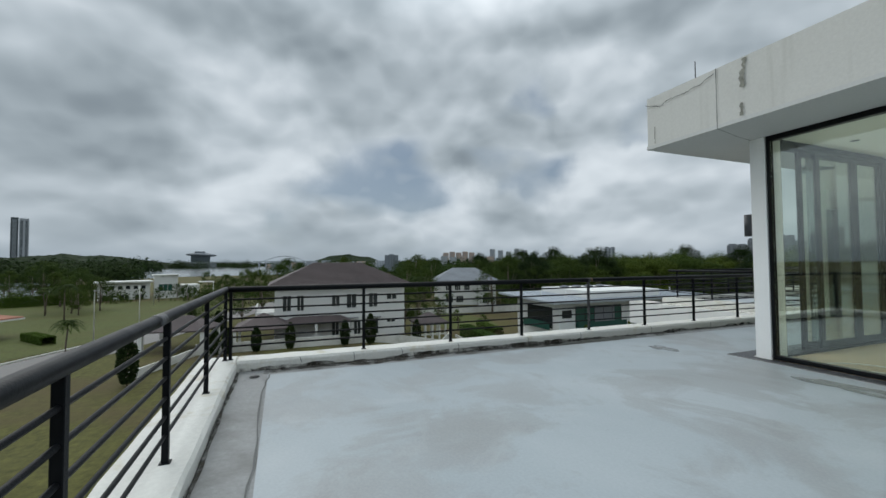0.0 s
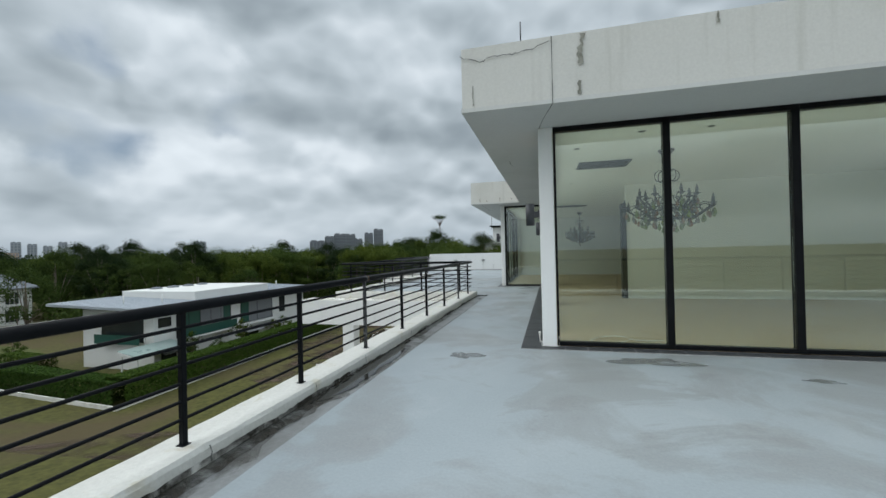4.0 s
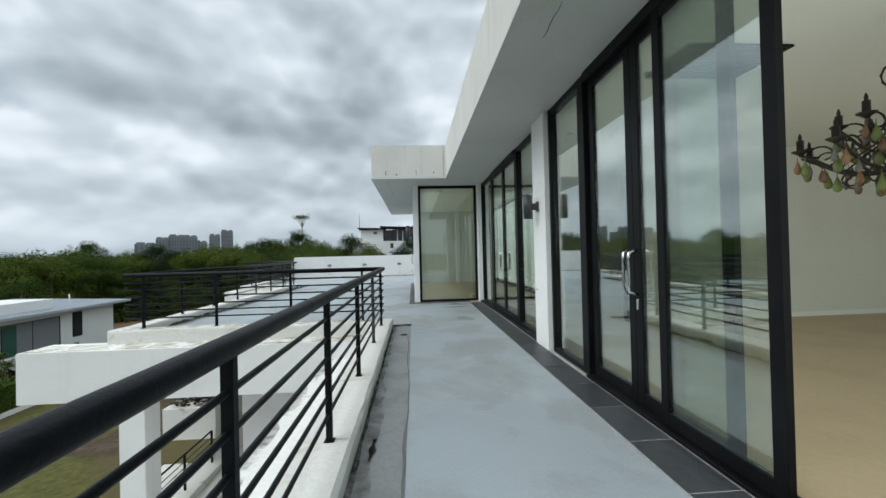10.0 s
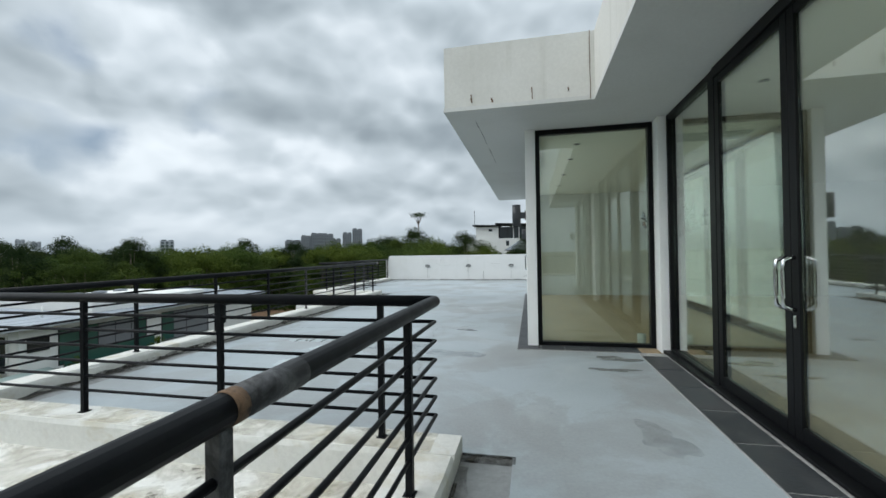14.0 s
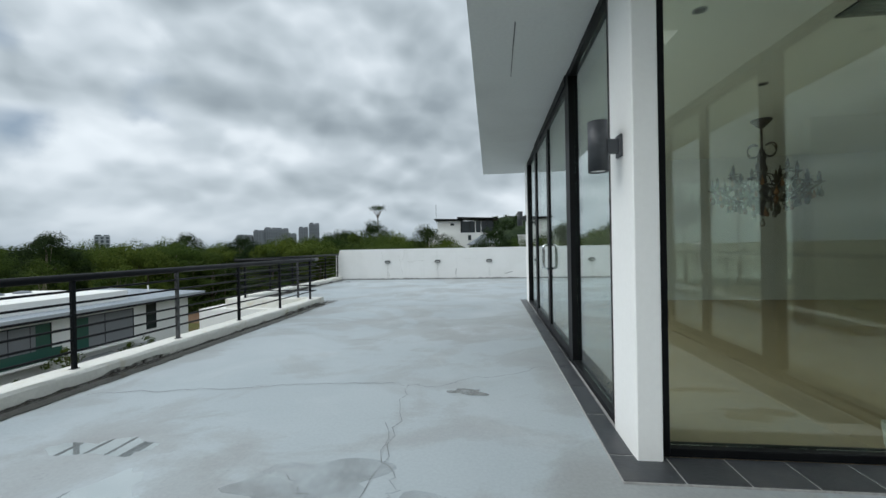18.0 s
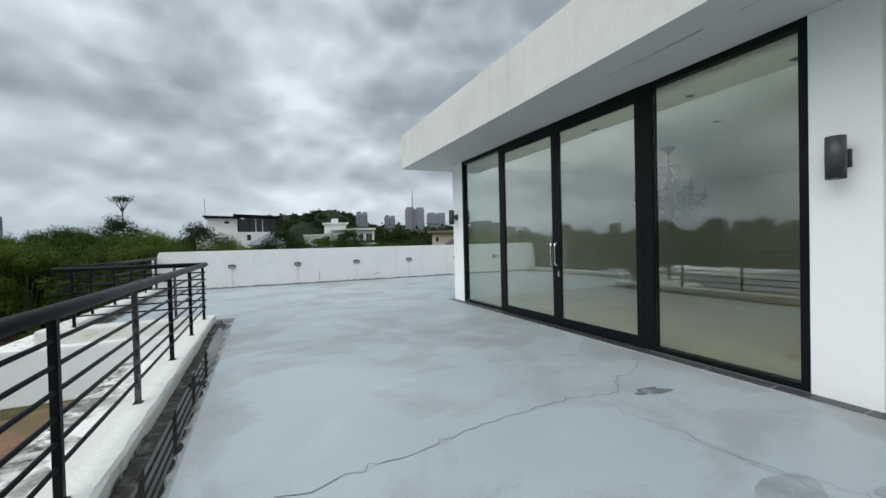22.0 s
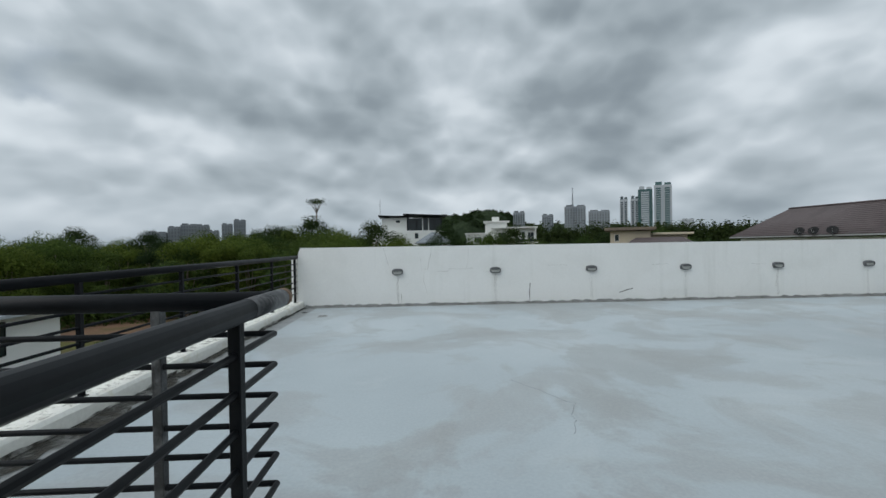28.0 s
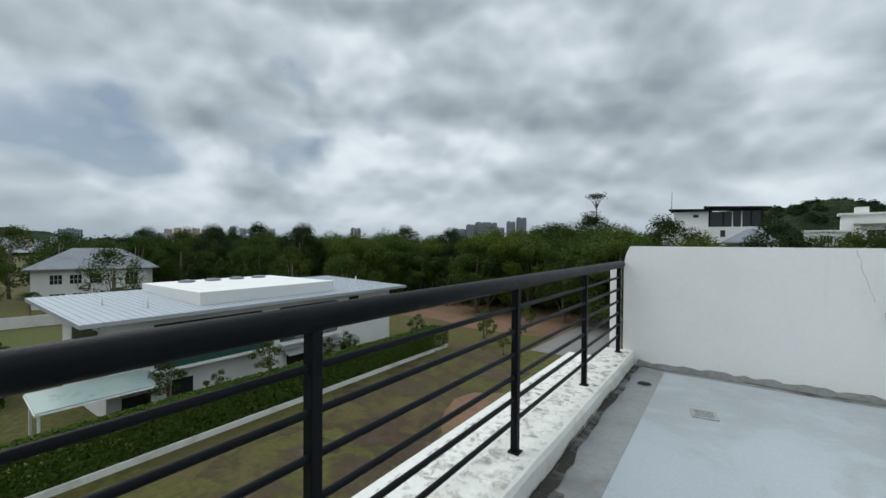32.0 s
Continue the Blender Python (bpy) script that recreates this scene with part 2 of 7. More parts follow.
def glass_mat(name, tint, gloss=0.02, ior=1.6):
    m = bpy.data.materials.new(name)
    m.use_nodes = True
    t = m.node_tree
    t.nodes.clear()
    L = t.links.new
    lw = nd(t, "ShaderNodeLayerWeight")
    lw.inputs["Blend"].default_value = 0.5
    f0 = ((ior - 1) / (ior + 1)) ** 2
    refl = vmath(t, "ADD", vmath(t, "MULTIPLY", vmath(t, "POWER", lw.outputs["Facing"], 1.7), 0.78), f0)
    tr = nd(t, "ShaderNodeBsdfTransparent")
    tr.inputs[0].default_value = (*tint, 1)
    gl = nd(t, "ShaderNodeBsdfGlossy")
    gl.inputs["Roughness"].default_value = gloss
    gl.inputs["Color"].default_value = (0.92, 0.96, 0.95, 1)
    mx = nd(t, "ShaderNodeMixShader")
    L(refl, mx.inputs[0])
    L(tr.outputs[0], mx.inputs[1])
    L(gl.outputs[0], mx.inputs[2])
    out = nd(t, "ShaderNodeOutputMaterial")
    L(mx.outputs[0], out.inputs[0])
    MATS[name] = m
    return m


def painted_floor_mat():
    m = bpy.data.materials.new("painted_cement_floor")
    m.use_nodes = True
    t = m.node_tree
    t.nodes.clear()
    L = t.links.new
    pos = nd(t, "ShaderNodeNewGeometry").outputs["Position"]
    big = noise_tex(t, pos, 0.28, 4.0, 0.55, 0.4)
    mid = noise_tex(t, pos, 0.85, 6.0, 0.6, 0.5)
    tiny = noise_tex(t, pos, 45.0, 3.0, 0.6)
    col = ramp(t, big, [(0.36, (0.278, 0.320, 0.342)), (0.5, (0.305, 0.351, 0.374)), (0.64, (0.342, 0.386, 0.408))])
    # dull grey cement showing where the blue paint has worn thin
    col = mixc(t, ramp(t, mid, [(0.48, (0, 0, 0)), (0.55, (0.5, 0.5, 0.5)), (0.72, (0.85, 0.85, 0.85))]), col, (0.235, 0.248, 0.248))
    worn = noise_tex(t, pos, 0.42, 8.0, 0.6, 0.6)
    col = mixc(t, ramp(t, worn, [(0.54, (0, 0, 0)), (0.57, (0.5, 0.5, 0.5)), (0.8, (0.75, 0.75, 0.75))]), col, (0.225, 0.238, 0.235))
    chips = noise_tex(t, pos, 5.5, 8.0, 0.7, 0.3)
    col = mixc(t, ramp(t, chips, [(0.66, (0, 0, 0)), (0.70, (0.5, 0.5, 0.5))]), col, (0.20, 0.215, 0.22))
    pale = noise_tex(t, pos, 1.1, 7.0, 0.6, 0.8)
    col = mixc(t, ramp(t, pale, [(0.56, (0, 0, 0)), (0.70, (0.32, 0.32, 0.32))]), col, (0.40, 0.437, 0.452))
    col = mixc(t, 0.06, col, ramp(t, tiny, [(0.3, (0.2, 0.2, 0.2)), (0.7, (0.8, 0.8, 0.8))]))
    p = nd(t, "ShaderNodeBsdfPrincipled")
    L(col, p.inputs["Base Color"])
    damp = noise_tex(t, pos, 0.6, 5.0, 0.6, 0.7)
    L(vmath(t, "ADD", vmath(t, "MULTIPLY", damp, -0.5), 0.72), p.inputs["Roughness"])
    b = nd(t, "ShaderNodeBump")
    b.inputs["Strength"].default_value = 0.12
    b.inputs["Distance"].default_value = 0.01
    L(noise_tex(t, pos, 14.0, 6.0, 0.65), b.inputs["Height"])
    L(b.outputs[0], p.inputs["Normal"])
    out = nd(t, "ShaderNodeOutputMaterial")
    L(p.outputs[0], out.inputs[0])
    MATS["floor"] = m


def stain_mat(name, color, scale, lo, hi, most=1.0, rough=0.85, stretch=(1, 1, 1)):
    """Dirt or damp that lies patchily on the surface below it, in grains and ragged islands."""
    m = bpy.data.materials.new(name)
    m.use_nodes = True
    t = m.node_tree
    t.nodes.clear()
    L = t.links.new
    pos = nd(t, "ShaderNodeNewGeometry").outputs["Position"]
    mp = nd(t, "ShaderNodeMapping")
    mp.inputs["Scale"].default_value = stretch
    L(pos, mp.inputs[0])
    cover = ramp(t, noise_tex(t, mp.outputs[0], scale, 9.0, 0.68, 0.4), [(lo, (0, 0, 0)), (hi, (most,) * 3)])
    p = nd(t, "ShaderNodeBsdfPrincipled")
    L(ramp(t, noise_tex(t, pos, 30.0, 4.0, 0.6), [(0.3, tuple(c * 0.6 for c in color)), (0.7, tuple(c * 1.4 for c in color))]), p.inputs["Base Color"])
    p.inputs["Roughness"].default_value = rough
    tr = nd(t, "ShaderNodeBsdfTransparent")
    mx = nd(t, "ShaderNodeMixShader")
    L(cover, mx.inputs[0])
    L(tr.outputs[0], mx.inputs[1])
    L(p.outputs[0], mx.inputs[2])
    out = nd(t, "ShaderNodeOutputMaterial")
    L(mx.outputs[0], out.inputs[0])
    MATS[name] = m


painted_floor_mat()
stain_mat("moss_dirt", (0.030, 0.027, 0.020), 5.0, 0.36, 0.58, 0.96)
stain_mat("rain_streak", (0.42, 0.37, 0.24), 7.0, 0.38, 0.72, 0.26, stretch=(1, 1, 0.25))
stain_mat("moss_fringe", (0.075, 0.068, 0.055), 3.5, 0.40, 0.68, 0.75)
stain_mat("lichen_black", (0.080, 0.074, 0.060), 7.5, 0.52, 0.66, 0.85)
stain_mat("lichen_sparse", (0.12, 0.11, 0.09), 6.0, 0.63, 0.70, 0.7)
stain_mat("lichen_crackle", (0.24, 0.215, 0.17), 13.0, 0.50, 0.70, 0.36)
stain_mat("tan_stain", (0.58, 0.54, 0.43), 2.6, 0.42, 0.68, 0.45)
stain_mat("earth_patch", (0.070, 0.045, 0.028), 0.30, 0.44, 0.62, 0.9, rough=0.95)
stain_mat("damp_soft", (0.232, 0.247, 0.245), 2.4, 0.36, 0.62, 0.36, rough=0.22)
stain_mat("damp_patch", (0.185, 0.192, 0.187), 2.2, 0.33, 0.48, 0.75, rough=0.26)
mat("white_wall", (0.75, 0.76, 0.75), 0.75, dirt=(0.50, 0.51, 0.48), dirt_scale=0.9, dirt_amount=0.22, grain=0.02, streak=0.25, bump=0.03, bump_scale=18)
mat("white_fascia", (0.66, 0.66, 0.625), 0.8, dirt=(0.44, 0.44, 0.39), dirt_scale=0.8, dirt_amount=0.30, grain=0.04, streak=0.45, bump=0.1)
mat("column_white", (0.87, 0.88, 0.865), 0.6, dirt=(0.70, 0.70, 0.67), dirt_scale=1.2, dirt_amount=0.15, grain=0.015, streak=0.12, bump=0.03, bump_scale=18)
# white soffit paint greyed down: shade under the overhang is put into the colour
mat("soffit_shaded_white", (0.62, 0.63, 0.615), 0.85, dirt=(0.45, 0.45, 0.43), dirt_scale=0.6, dirt_amount=0.3, grain=0.03, bump=0.05)
mat("kerb_white", (0.64, 0.64, 0.60), 0.8, dirt=(0.50, 0.46, 0.35), dirt_scale=3.4, dirt_amount=0.6, dirt_lo=0.57, dirt_hi=0.68, grain=0.06, bump=0.3, bump_scale=25)
mat("ledge_white", (0.67, 0.67, 0.635), 0.7, dirt=(0.30, 0.29, 0.255), dirt_scale=2.0, dirt_amount=0.7, dirt_lo=0.60, dirt_hi=0.68, grain=0.08, bump=0.3, bump_scale=18)
mat("gutter_cement", (0.225, 0.235, 0.235), 0.5, dirt=(0.115, 0.112, 0.102), dirt_scale=1.7, dirt_amount=0.8, grain=0.12, bump=0.25, rough_var=0.25)
mat("crack_dark", (0.13, 0.135, 0.13), 0.9, grain=0.25, bump=0.0)
mat("hairline", (0.40, 0.40, 0.375), 0.9, grain=0.3, grain_scale=60, bump=0.0)
mat("black_paint", (0.005, 0.006, 0.0075), 0.44, spec=0.10, dirt=(0.016, 0.018, 0.020), dirt_scale=5.0, dirt_amount=0.3, grain=0.15, bump=0.1, bump_scale=90)
mat("worn_steel", (0.085, 0.088, 0.092), 0.5, dirt=(0.006, 0.007, 0.0085), dirt_scale=11.0, dirt_amount=0.95, dirt_lo=0.38, dirt_hi=0.56, grain=0.35, bump=0.25, bump_scale=80)
mat("rust", (0.15, 0.09, 0.05), 0.8, dirt=(0.015, 0.015, 0.015), dirt_scale=25, dirt_amount=0.95, grain=0.3, bump=0.3, bump_scale=120)
mat("window_black", (0.0045, 0.005, 0.006), 0.45, spec=0.16, dirt=(0.014, 0.015, 0.016), dirt_scale=3.0, dirt_amount=0.4, grain=0.1, bump=0.03)
mat("black_tile", (0.040, 0.044, 0.050), 0.45, dirt=(0.10, 0.10, 0.10), dirt_scale=4.0, dirt_amount=0.5, grain=0.2, bump=0.2, bump_scale=60, per_object=0.25)
mat("grout", (0.34, 0.34, 0.33), 0.9, grain=0.2)
mat("fillet_cement", (0.17, 0.175, 0.17), 0.85, dirt=(0.07, 0.07, 0.06), dirt_scale=5, dirt_amount=0.8, grain=0.2, bump=0.4, bump_scale=30)
mat("drain_grey", (0.30, 0.30, 0.29), 0.6, dirt=(0.16, 0.16, 0.15), dirt_scale=14, dirt_amount=0.6, grain=0.1)
mat("chrome", (0.75, 0.76, 0.77), 0.18, metal=1.0, grain=0.03, bump=0.0)
mat("lamp_grey", (0.055, 0.060, 0.068), 0.45, dirt=(0.09, 0.09, 0.09), dirt_scale=7, dirt_amount=0.3, grain=0.08, bump=0.05)
mat("lamp_lens", (0.75, 0.75, 0.72), 0.3, grain=0.02, bump=0.0)
mat("bulkhead_grey", (0.10, 0.105, 0.11), 0.5, dirt=(0.05, 0.05, 0.05), dirt_scale=12, dirt_amount=0.5, grain=0.1)
mat("bulkhead_glass", (0.42, 0.43, 0.41), 0.25, grain=0.05, bump=0.1, bump_scale=120)
mat("interior_floor", (0.50, 0.385, 0.25), 0.55, dirt=(0.36, 0.275, 0.185), dirt_scale=1.4, dirt_amount=0.4, grain=0.06)
mat("interior_wall", (0.72, 0.715, 0.65), 0.8, dirt=(0.5, 0.48, 0.42), dirt_scale=0.8, dirt_amount=0.2, grain=0.02)
mat("interior_ceiling", (0.82, 0.83, 0.78), 0.85, grain=0.02)
mat("chandelier_iron", (0.03, 0.025, 0.022), 0.4, metal=0.4, grain=0.1)
mat("crystal_green", (0.16, 0.20, 0.05), 0.15, grain=0.1, per_object=0.4)
mat("chandelier_bronze", (0.07, 0.058, 0.045), 0.35, metal=0.3, grain=0.1)
mat("crystal_clear", (0.17, 0.16, 0.135), 0.12, grain=0.1, per_object=0.3)
mat("crystal_amber", (0.25, 0.13, 0.06), 0.15, grain=0.1, per_object=0.4)
mat("water_film", (0.022, 0.021, 0.018), 0.03, grain=0.1, bump=0.0, rough_var=0.01)
glass_mat("glass_green", (0.845, 0.895, 0.850), ior=1.95)
mat("canopy_glass", (0.27, 0.35, 0.33), 0.30, dirt=(0.36, 0.42, 0.40), dirt_scale=0.8, dirt_amount=0.6, grain=0.05, bump=0.0, spec=0.3)
glass_mat("wet_film", (0.93, 0.945, 0.945), gloss=0.01, ior=1.33)

# ---- building tools ----
def box(bm, x0, x1, y0, y1, z0, z1, m=None):
    vs = [bm.verts.new(v) for v in ((x0, y0, z0), (x1, y0, z0), (x1, y1, z0), (x0, y1, z0), (x0, y0, z1), (x1, y0, z1), (x1, y1, z1), (x0, y1, z1))]
    if m is not None:
        for v in vs:
            v.co = m @ v.co
    for f in ((0, 3, 2, 1), (4, 5, 6, 7), (0, 1, 5, 4), (1, 2, 6, 5), (2, 3, 7, 6), (3, 0, 4, 7)):
        bm.faces.new([vs[i] for i in f])
    return bm


def bevelled(bm, width, segments=1):
    bmesh.ops.bevel(bm, geom=bm.edges[:], offset=width, segments=segments, affect="EDGES", profile=0.6)
    return bm


def boxes(*items, bevel=0.0):
    bm = bmesh.new()
    for it in items:
        box(bm, *it)
    if bevel:
        bevelled(bm, bevel)
    return bm


def tube(bm, points, radius, sides=10, caps=True, taper=None):
    """A round bar along the points, mitred at the bends."""
    pts = [Vector(p) for p in points]
    rings = []
    for i, p in enumerate(pts):
        a = (p - pts[i - 1]).normalized() if i else None
        b = (pts[i + 1] - p).normalized() if i + 1 < len(pts) else None
        d = ((a or b) + (b or a)).normalized()
        side = d.cross(Vector((0, 0, 1)))
        if side.length < 0.05:
            side = d.cross(Vector((0, 1, 0)))
        side.normalize()
        top = side.cross(d).normalized()
        stretch = 1.0
        if a is not None and b is not None:
            stretch = 1.0 / max(0.35, math.cos(a.angle(b) / 2))
        r = radius if taper is None else radius * taper[i]
        flat_turn = a is not None and b is not None and abs(a.z - b.z) < 0.2
        ring = []
        for k in range(sides):
            ang = 2 * math.pi * k / sides
            s, u = math.cos(ang) * r, math.sin(ang) * r
            if flat_turn:
                s *= stretch
            ring.append(bm.verts.new(p + side * s + top * u))
        rings.append(ring)
    for r0, r1 in zip(rings, rings[1:]):
        for k in range(sides):
            f = bm.faces.new((r0[k], r0[(k + 1) % sides], r1[(k + 1) % sides], r1[k]))
            f.smooth = True
    if caps:
        bm.faces.new(rings[0][::-1])
        bm.faces.new(rings[-1])
    return bm


def lathe(bm, profile, sides=16, m=None):
    """A turned shape round z from (radius, height) pairs."""
    rings = []
    for r, z in profile:
        rings.append([bm.verts.new((r * math.cos(2 * math.pi * k / sides), r * math.sin(2 * math.pi * k / sides), z)) for k in range(sides)])
    if m is not None:
        for ring in rings:
            for v in ring:
                v.co = m @ v.co
    for a, b in zip(rings, rings[1:]):
        for k in range(sides):
            f = bm.faces.new((a[k], a[(k + 1) % sides], b[(k + 1) % sides], b[k]))
            f.smooth = True
    bm.faces.new(rings[0][::-1])
    bm.faces.new(rings[-1])
    return bm


def to_mesh(name, bm, material):
    bmesh.ops.recalc_face_normals(bm, faces=bm.faces[:])
    me = bpy.data.meshes.new(name)
    bm.to_mesh(me)
    bm.free()
    me.materials.append(MATS[material] if isinstance(material, str) else material)
    return me


def thing(name, bm, material, label, category, group="", kind="", at=None):
    ob = new(name, to_mesh(name, bm, material))
    if at is not None:
        ob.matrix_world = at
    return tagged(ob, label, category, group, kind)


def hub(name, at, label, category, group="", kind=""):
    ob = new(name)
    ob.empty_display_size = 0.2
    ob.matrix_world = at
    return tagged(ob, label, category, group, kind)


def part(name, bm, material, parent, label=""):
    """One mesh under a thing or a part; its shape is given in the parent's own space."""
    ob = new(name, bm if isinstance(bm, bpy.types.Mesh) else to_mesh(name, bm, material))
    ob.parent = parent
    return tagged(ob, label)


def structure(name, bm, material, label, category):
    return thing(name, bm, material, label, category, kind="structure")

# ---- terrace, kerbs, slabs ----
I = Matrix.Identity(4)
GROUND = -8.6
EAST = 9.0     # far side of the hall

floor = structure("floor", boxes(
    (-1.80, EAST, -6.45, -0.16, -0.1, 0), (-1.80, -0.30, -0.16, 6.75, -0.1, 0), (-6.35, -0.30, 6.75, 9.78, -0.1, 0),
    (-6.35, -1.85, 9.78, 17.3, -0.1, 0), (-8.43, EAST, 17.3, 23.70, -0.1, 0)),
    "floor", "blue-grey painted cement terrace floor with stains and hairline cracks", "floor")
structure("gutter_floor", boxes(
    (-2.14, -1.80, -6.83, 6.75, -0.1, -0.014), (-1.80, EAST, -6.83, -6.45, -0.1, -0.014), (-6.65, -6.35, 6.75, 17.3, -0.1, -0.014),
    (-8.73, -8.43, 17.3, 23.88, -0.1, -0.012), (-8.73, -6.65, 17.05, 17.3, -0.1, -0.012), (-8.43, EAST, 23.70, 23.88, -0.1, -0.008)),
    "gutter_cement", "bare grey cement gutter strip along the kerb, damp and stained", "gutter")


def kerb(x0, x1, y0, y1, z1=0.125, z0=-0.1):
    """An upstand whose edges are knocked about a little."""
    bm = bmesh.new()
    long_x = (x1 - x0) > (y1 - y0)
    length = (x1 - x0) if long_x else (y1 - y0)
    n = max(2, int(length / 0.22))
    rng = random.Random(int(abs(x0 * 31 + y0 * 17) * 100))
    prof = [(0, 0), (0, 0.86), (0.05, 1.0), (0.95, 1.0), (1.0, 0.86), (1.0, 0)]
    rings = []
    for i in range(n + 1):
        f = i / n
        ring = []
        for u, w in prof:
            j = 0.0 if i in (0, n) else rng.uniform(-0.006, 0.006)
            across = u * ((y1 - y0) if long_x else (x1 - x0)) + (j if w > 0.5 else 0)
            zz = z0 + w * (z1 - z0) + (rng.uniform(-0.005, 0.003) if w > 0.5 and i not in (0, n) else 0)
            ring.append(bm.verts.new((x0 + f * length, y0 + across, zz) if long_x else (x0 + across, y0 + f * length, zz)))
        rings.append(ring)
    for a, b in zip(rings, rings[1:]):
        for k in range(len(prof)):
            bm.faces.new((a[k], a[(k + 1) % len(prof)], b[(k + 1) % len(prof)], b[k]))
    bm.faces.new(rings[0])
    bm.faces.new(rings[-1][::-1])
    return structure("kerb", bm, "kerb_white", "weathered white cement kerb under the railing, stained black at its foot", "kerb")


kerb(-2.50, -2.14, -6.83, 6.45)          # beside the passage
kerb(-2.50, EAST, -7.30, -6.83)          # back of the front terrace
kerb(-6.95, -2.14, 6.45, 6.75)           # south edge of the middle terrace
kerb(-6.95, -6.65, 6.75, 16.80)          # west edge of the middle terrace
kerb(-9.05, -6.65, 16.80, 17.10)         # south edge of the north terrace
kerb(-9.05, -8.73, 17.10, 23.88)         # west edge of the north terrace

structure("roof_slab", boxes((-2.55, EAST + 0.3, -7.4, 5.95, -0.95, -0.1), (-2.55, EAST + 0.3, 5.95, 24.3, -0.90, -0.1)),
          "white_wall", "white rendered edge of the main roof slab", "slab")
structure("roof_slab", boxes((-6.94, -2.55, 5.95, 16.55, -0.90, -0.112), (-7.95, -6.94, 5.95, 6.62, -0.90, -0.112), (-7.95, -6.94, 6.62, 16.55, -0.90, -0.452)), "white_wall", "white rendered edge of the terrace slab", "slab")
structure("roof_ledge", boxes((-7.945, -2.55, 5.955, 6.615, -0.112, -0.1), (-7.945, -6.945, 6.625, 16.545, -0.452, -0.44), bevel=0.004), "ledge_white",
          "white weathered roof ledge outside the railing of the terrace", "ledge")
structure("roof_slab", boxes((-9.57, -2.55, 16.55, 24.3, -0.92, -0.112), bevel=0.015), "white_wall", "white rendered edge of the terrace slab", "slab")
structure("roof_ledge", boxes((-9.565, -2.55, 16.555, 24.295, -0.112, -0.1), bevel=0.004), "ledge_white",
          "white weathered roof ledge with black lichen stains", "ledge")
structure("roof_slab", boxes((-3.25, -2.55, -7.4, 5.95, -0.95, -0.392), bevel=0.015), "white_wall", "white rendered edge of the slab beside the passage", "slab")
structure("roof_ledge", boxes((-3.245, -2.55, -7.395, 5.945, -0.392, -0.38), bevel=0.004), "ledge_white",
          "low white cement ledge outside the passage railing, stained along its edge", "ledge")

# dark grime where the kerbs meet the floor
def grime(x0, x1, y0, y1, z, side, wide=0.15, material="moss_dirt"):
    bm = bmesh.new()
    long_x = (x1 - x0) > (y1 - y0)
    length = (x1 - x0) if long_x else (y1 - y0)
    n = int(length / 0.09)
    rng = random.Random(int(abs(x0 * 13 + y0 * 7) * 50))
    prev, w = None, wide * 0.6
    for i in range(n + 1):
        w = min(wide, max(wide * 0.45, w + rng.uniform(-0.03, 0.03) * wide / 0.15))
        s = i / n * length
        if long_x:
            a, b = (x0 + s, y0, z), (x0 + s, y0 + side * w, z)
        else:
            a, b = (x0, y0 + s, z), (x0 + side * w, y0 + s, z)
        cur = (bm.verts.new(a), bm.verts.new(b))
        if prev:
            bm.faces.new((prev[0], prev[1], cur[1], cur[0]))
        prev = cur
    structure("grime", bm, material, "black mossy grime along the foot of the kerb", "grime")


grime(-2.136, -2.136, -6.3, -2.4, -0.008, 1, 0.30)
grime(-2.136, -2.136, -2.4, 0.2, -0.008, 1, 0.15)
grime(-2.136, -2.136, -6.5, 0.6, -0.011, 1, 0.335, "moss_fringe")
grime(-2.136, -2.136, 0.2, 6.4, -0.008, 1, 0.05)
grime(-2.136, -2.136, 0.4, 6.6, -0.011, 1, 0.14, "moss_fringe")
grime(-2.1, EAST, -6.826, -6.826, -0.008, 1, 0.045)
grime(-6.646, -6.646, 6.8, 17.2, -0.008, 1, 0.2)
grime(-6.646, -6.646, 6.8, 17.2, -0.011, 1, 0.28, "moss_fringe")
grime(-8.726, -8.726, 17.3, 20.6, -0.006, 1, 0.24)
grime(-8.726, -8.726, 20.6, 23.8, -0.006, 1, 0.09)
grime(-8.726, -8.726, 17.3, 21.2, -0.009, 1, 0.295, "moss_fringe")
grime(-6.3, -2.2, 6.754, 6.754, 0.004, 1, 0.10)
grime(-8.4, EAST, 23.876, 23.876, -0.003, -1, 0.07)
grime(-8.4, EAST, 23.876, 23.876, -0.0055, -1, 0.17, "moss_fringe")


def face_grime(a, b, normal, z0, high=0.05, seed=1):
    """Black damp that has crept up the foot of a wall or kerb from the corner with the floor."""
    bm = bmesh.new()
    a, b, n_ = Vector((*a, z0)), Vector((*b, z0)), Vector((*normal, 0)) * 0.008
    rng = random.Random(seed)
    n = int((b - a).length / 0.06)
    prev, h = None, high * 0.5
    for i in range(n + 1):
        h = min(high, max(0.008, h + rng.uniform(-0.35, 0.35) * high))
        p = a.lerp(b, i / n) + n_
        cur = (bm.verts.new(p), bm.verts.new(p + Vector((0, 0, h))))
        if prev:
            bm.faces.new((prev[0], cur[0], cur[1], prev[1]))
        prev = cur
    structure("grime", bm, "moss_dirt", "black damp creeping up the foot of the kerb", "grime")


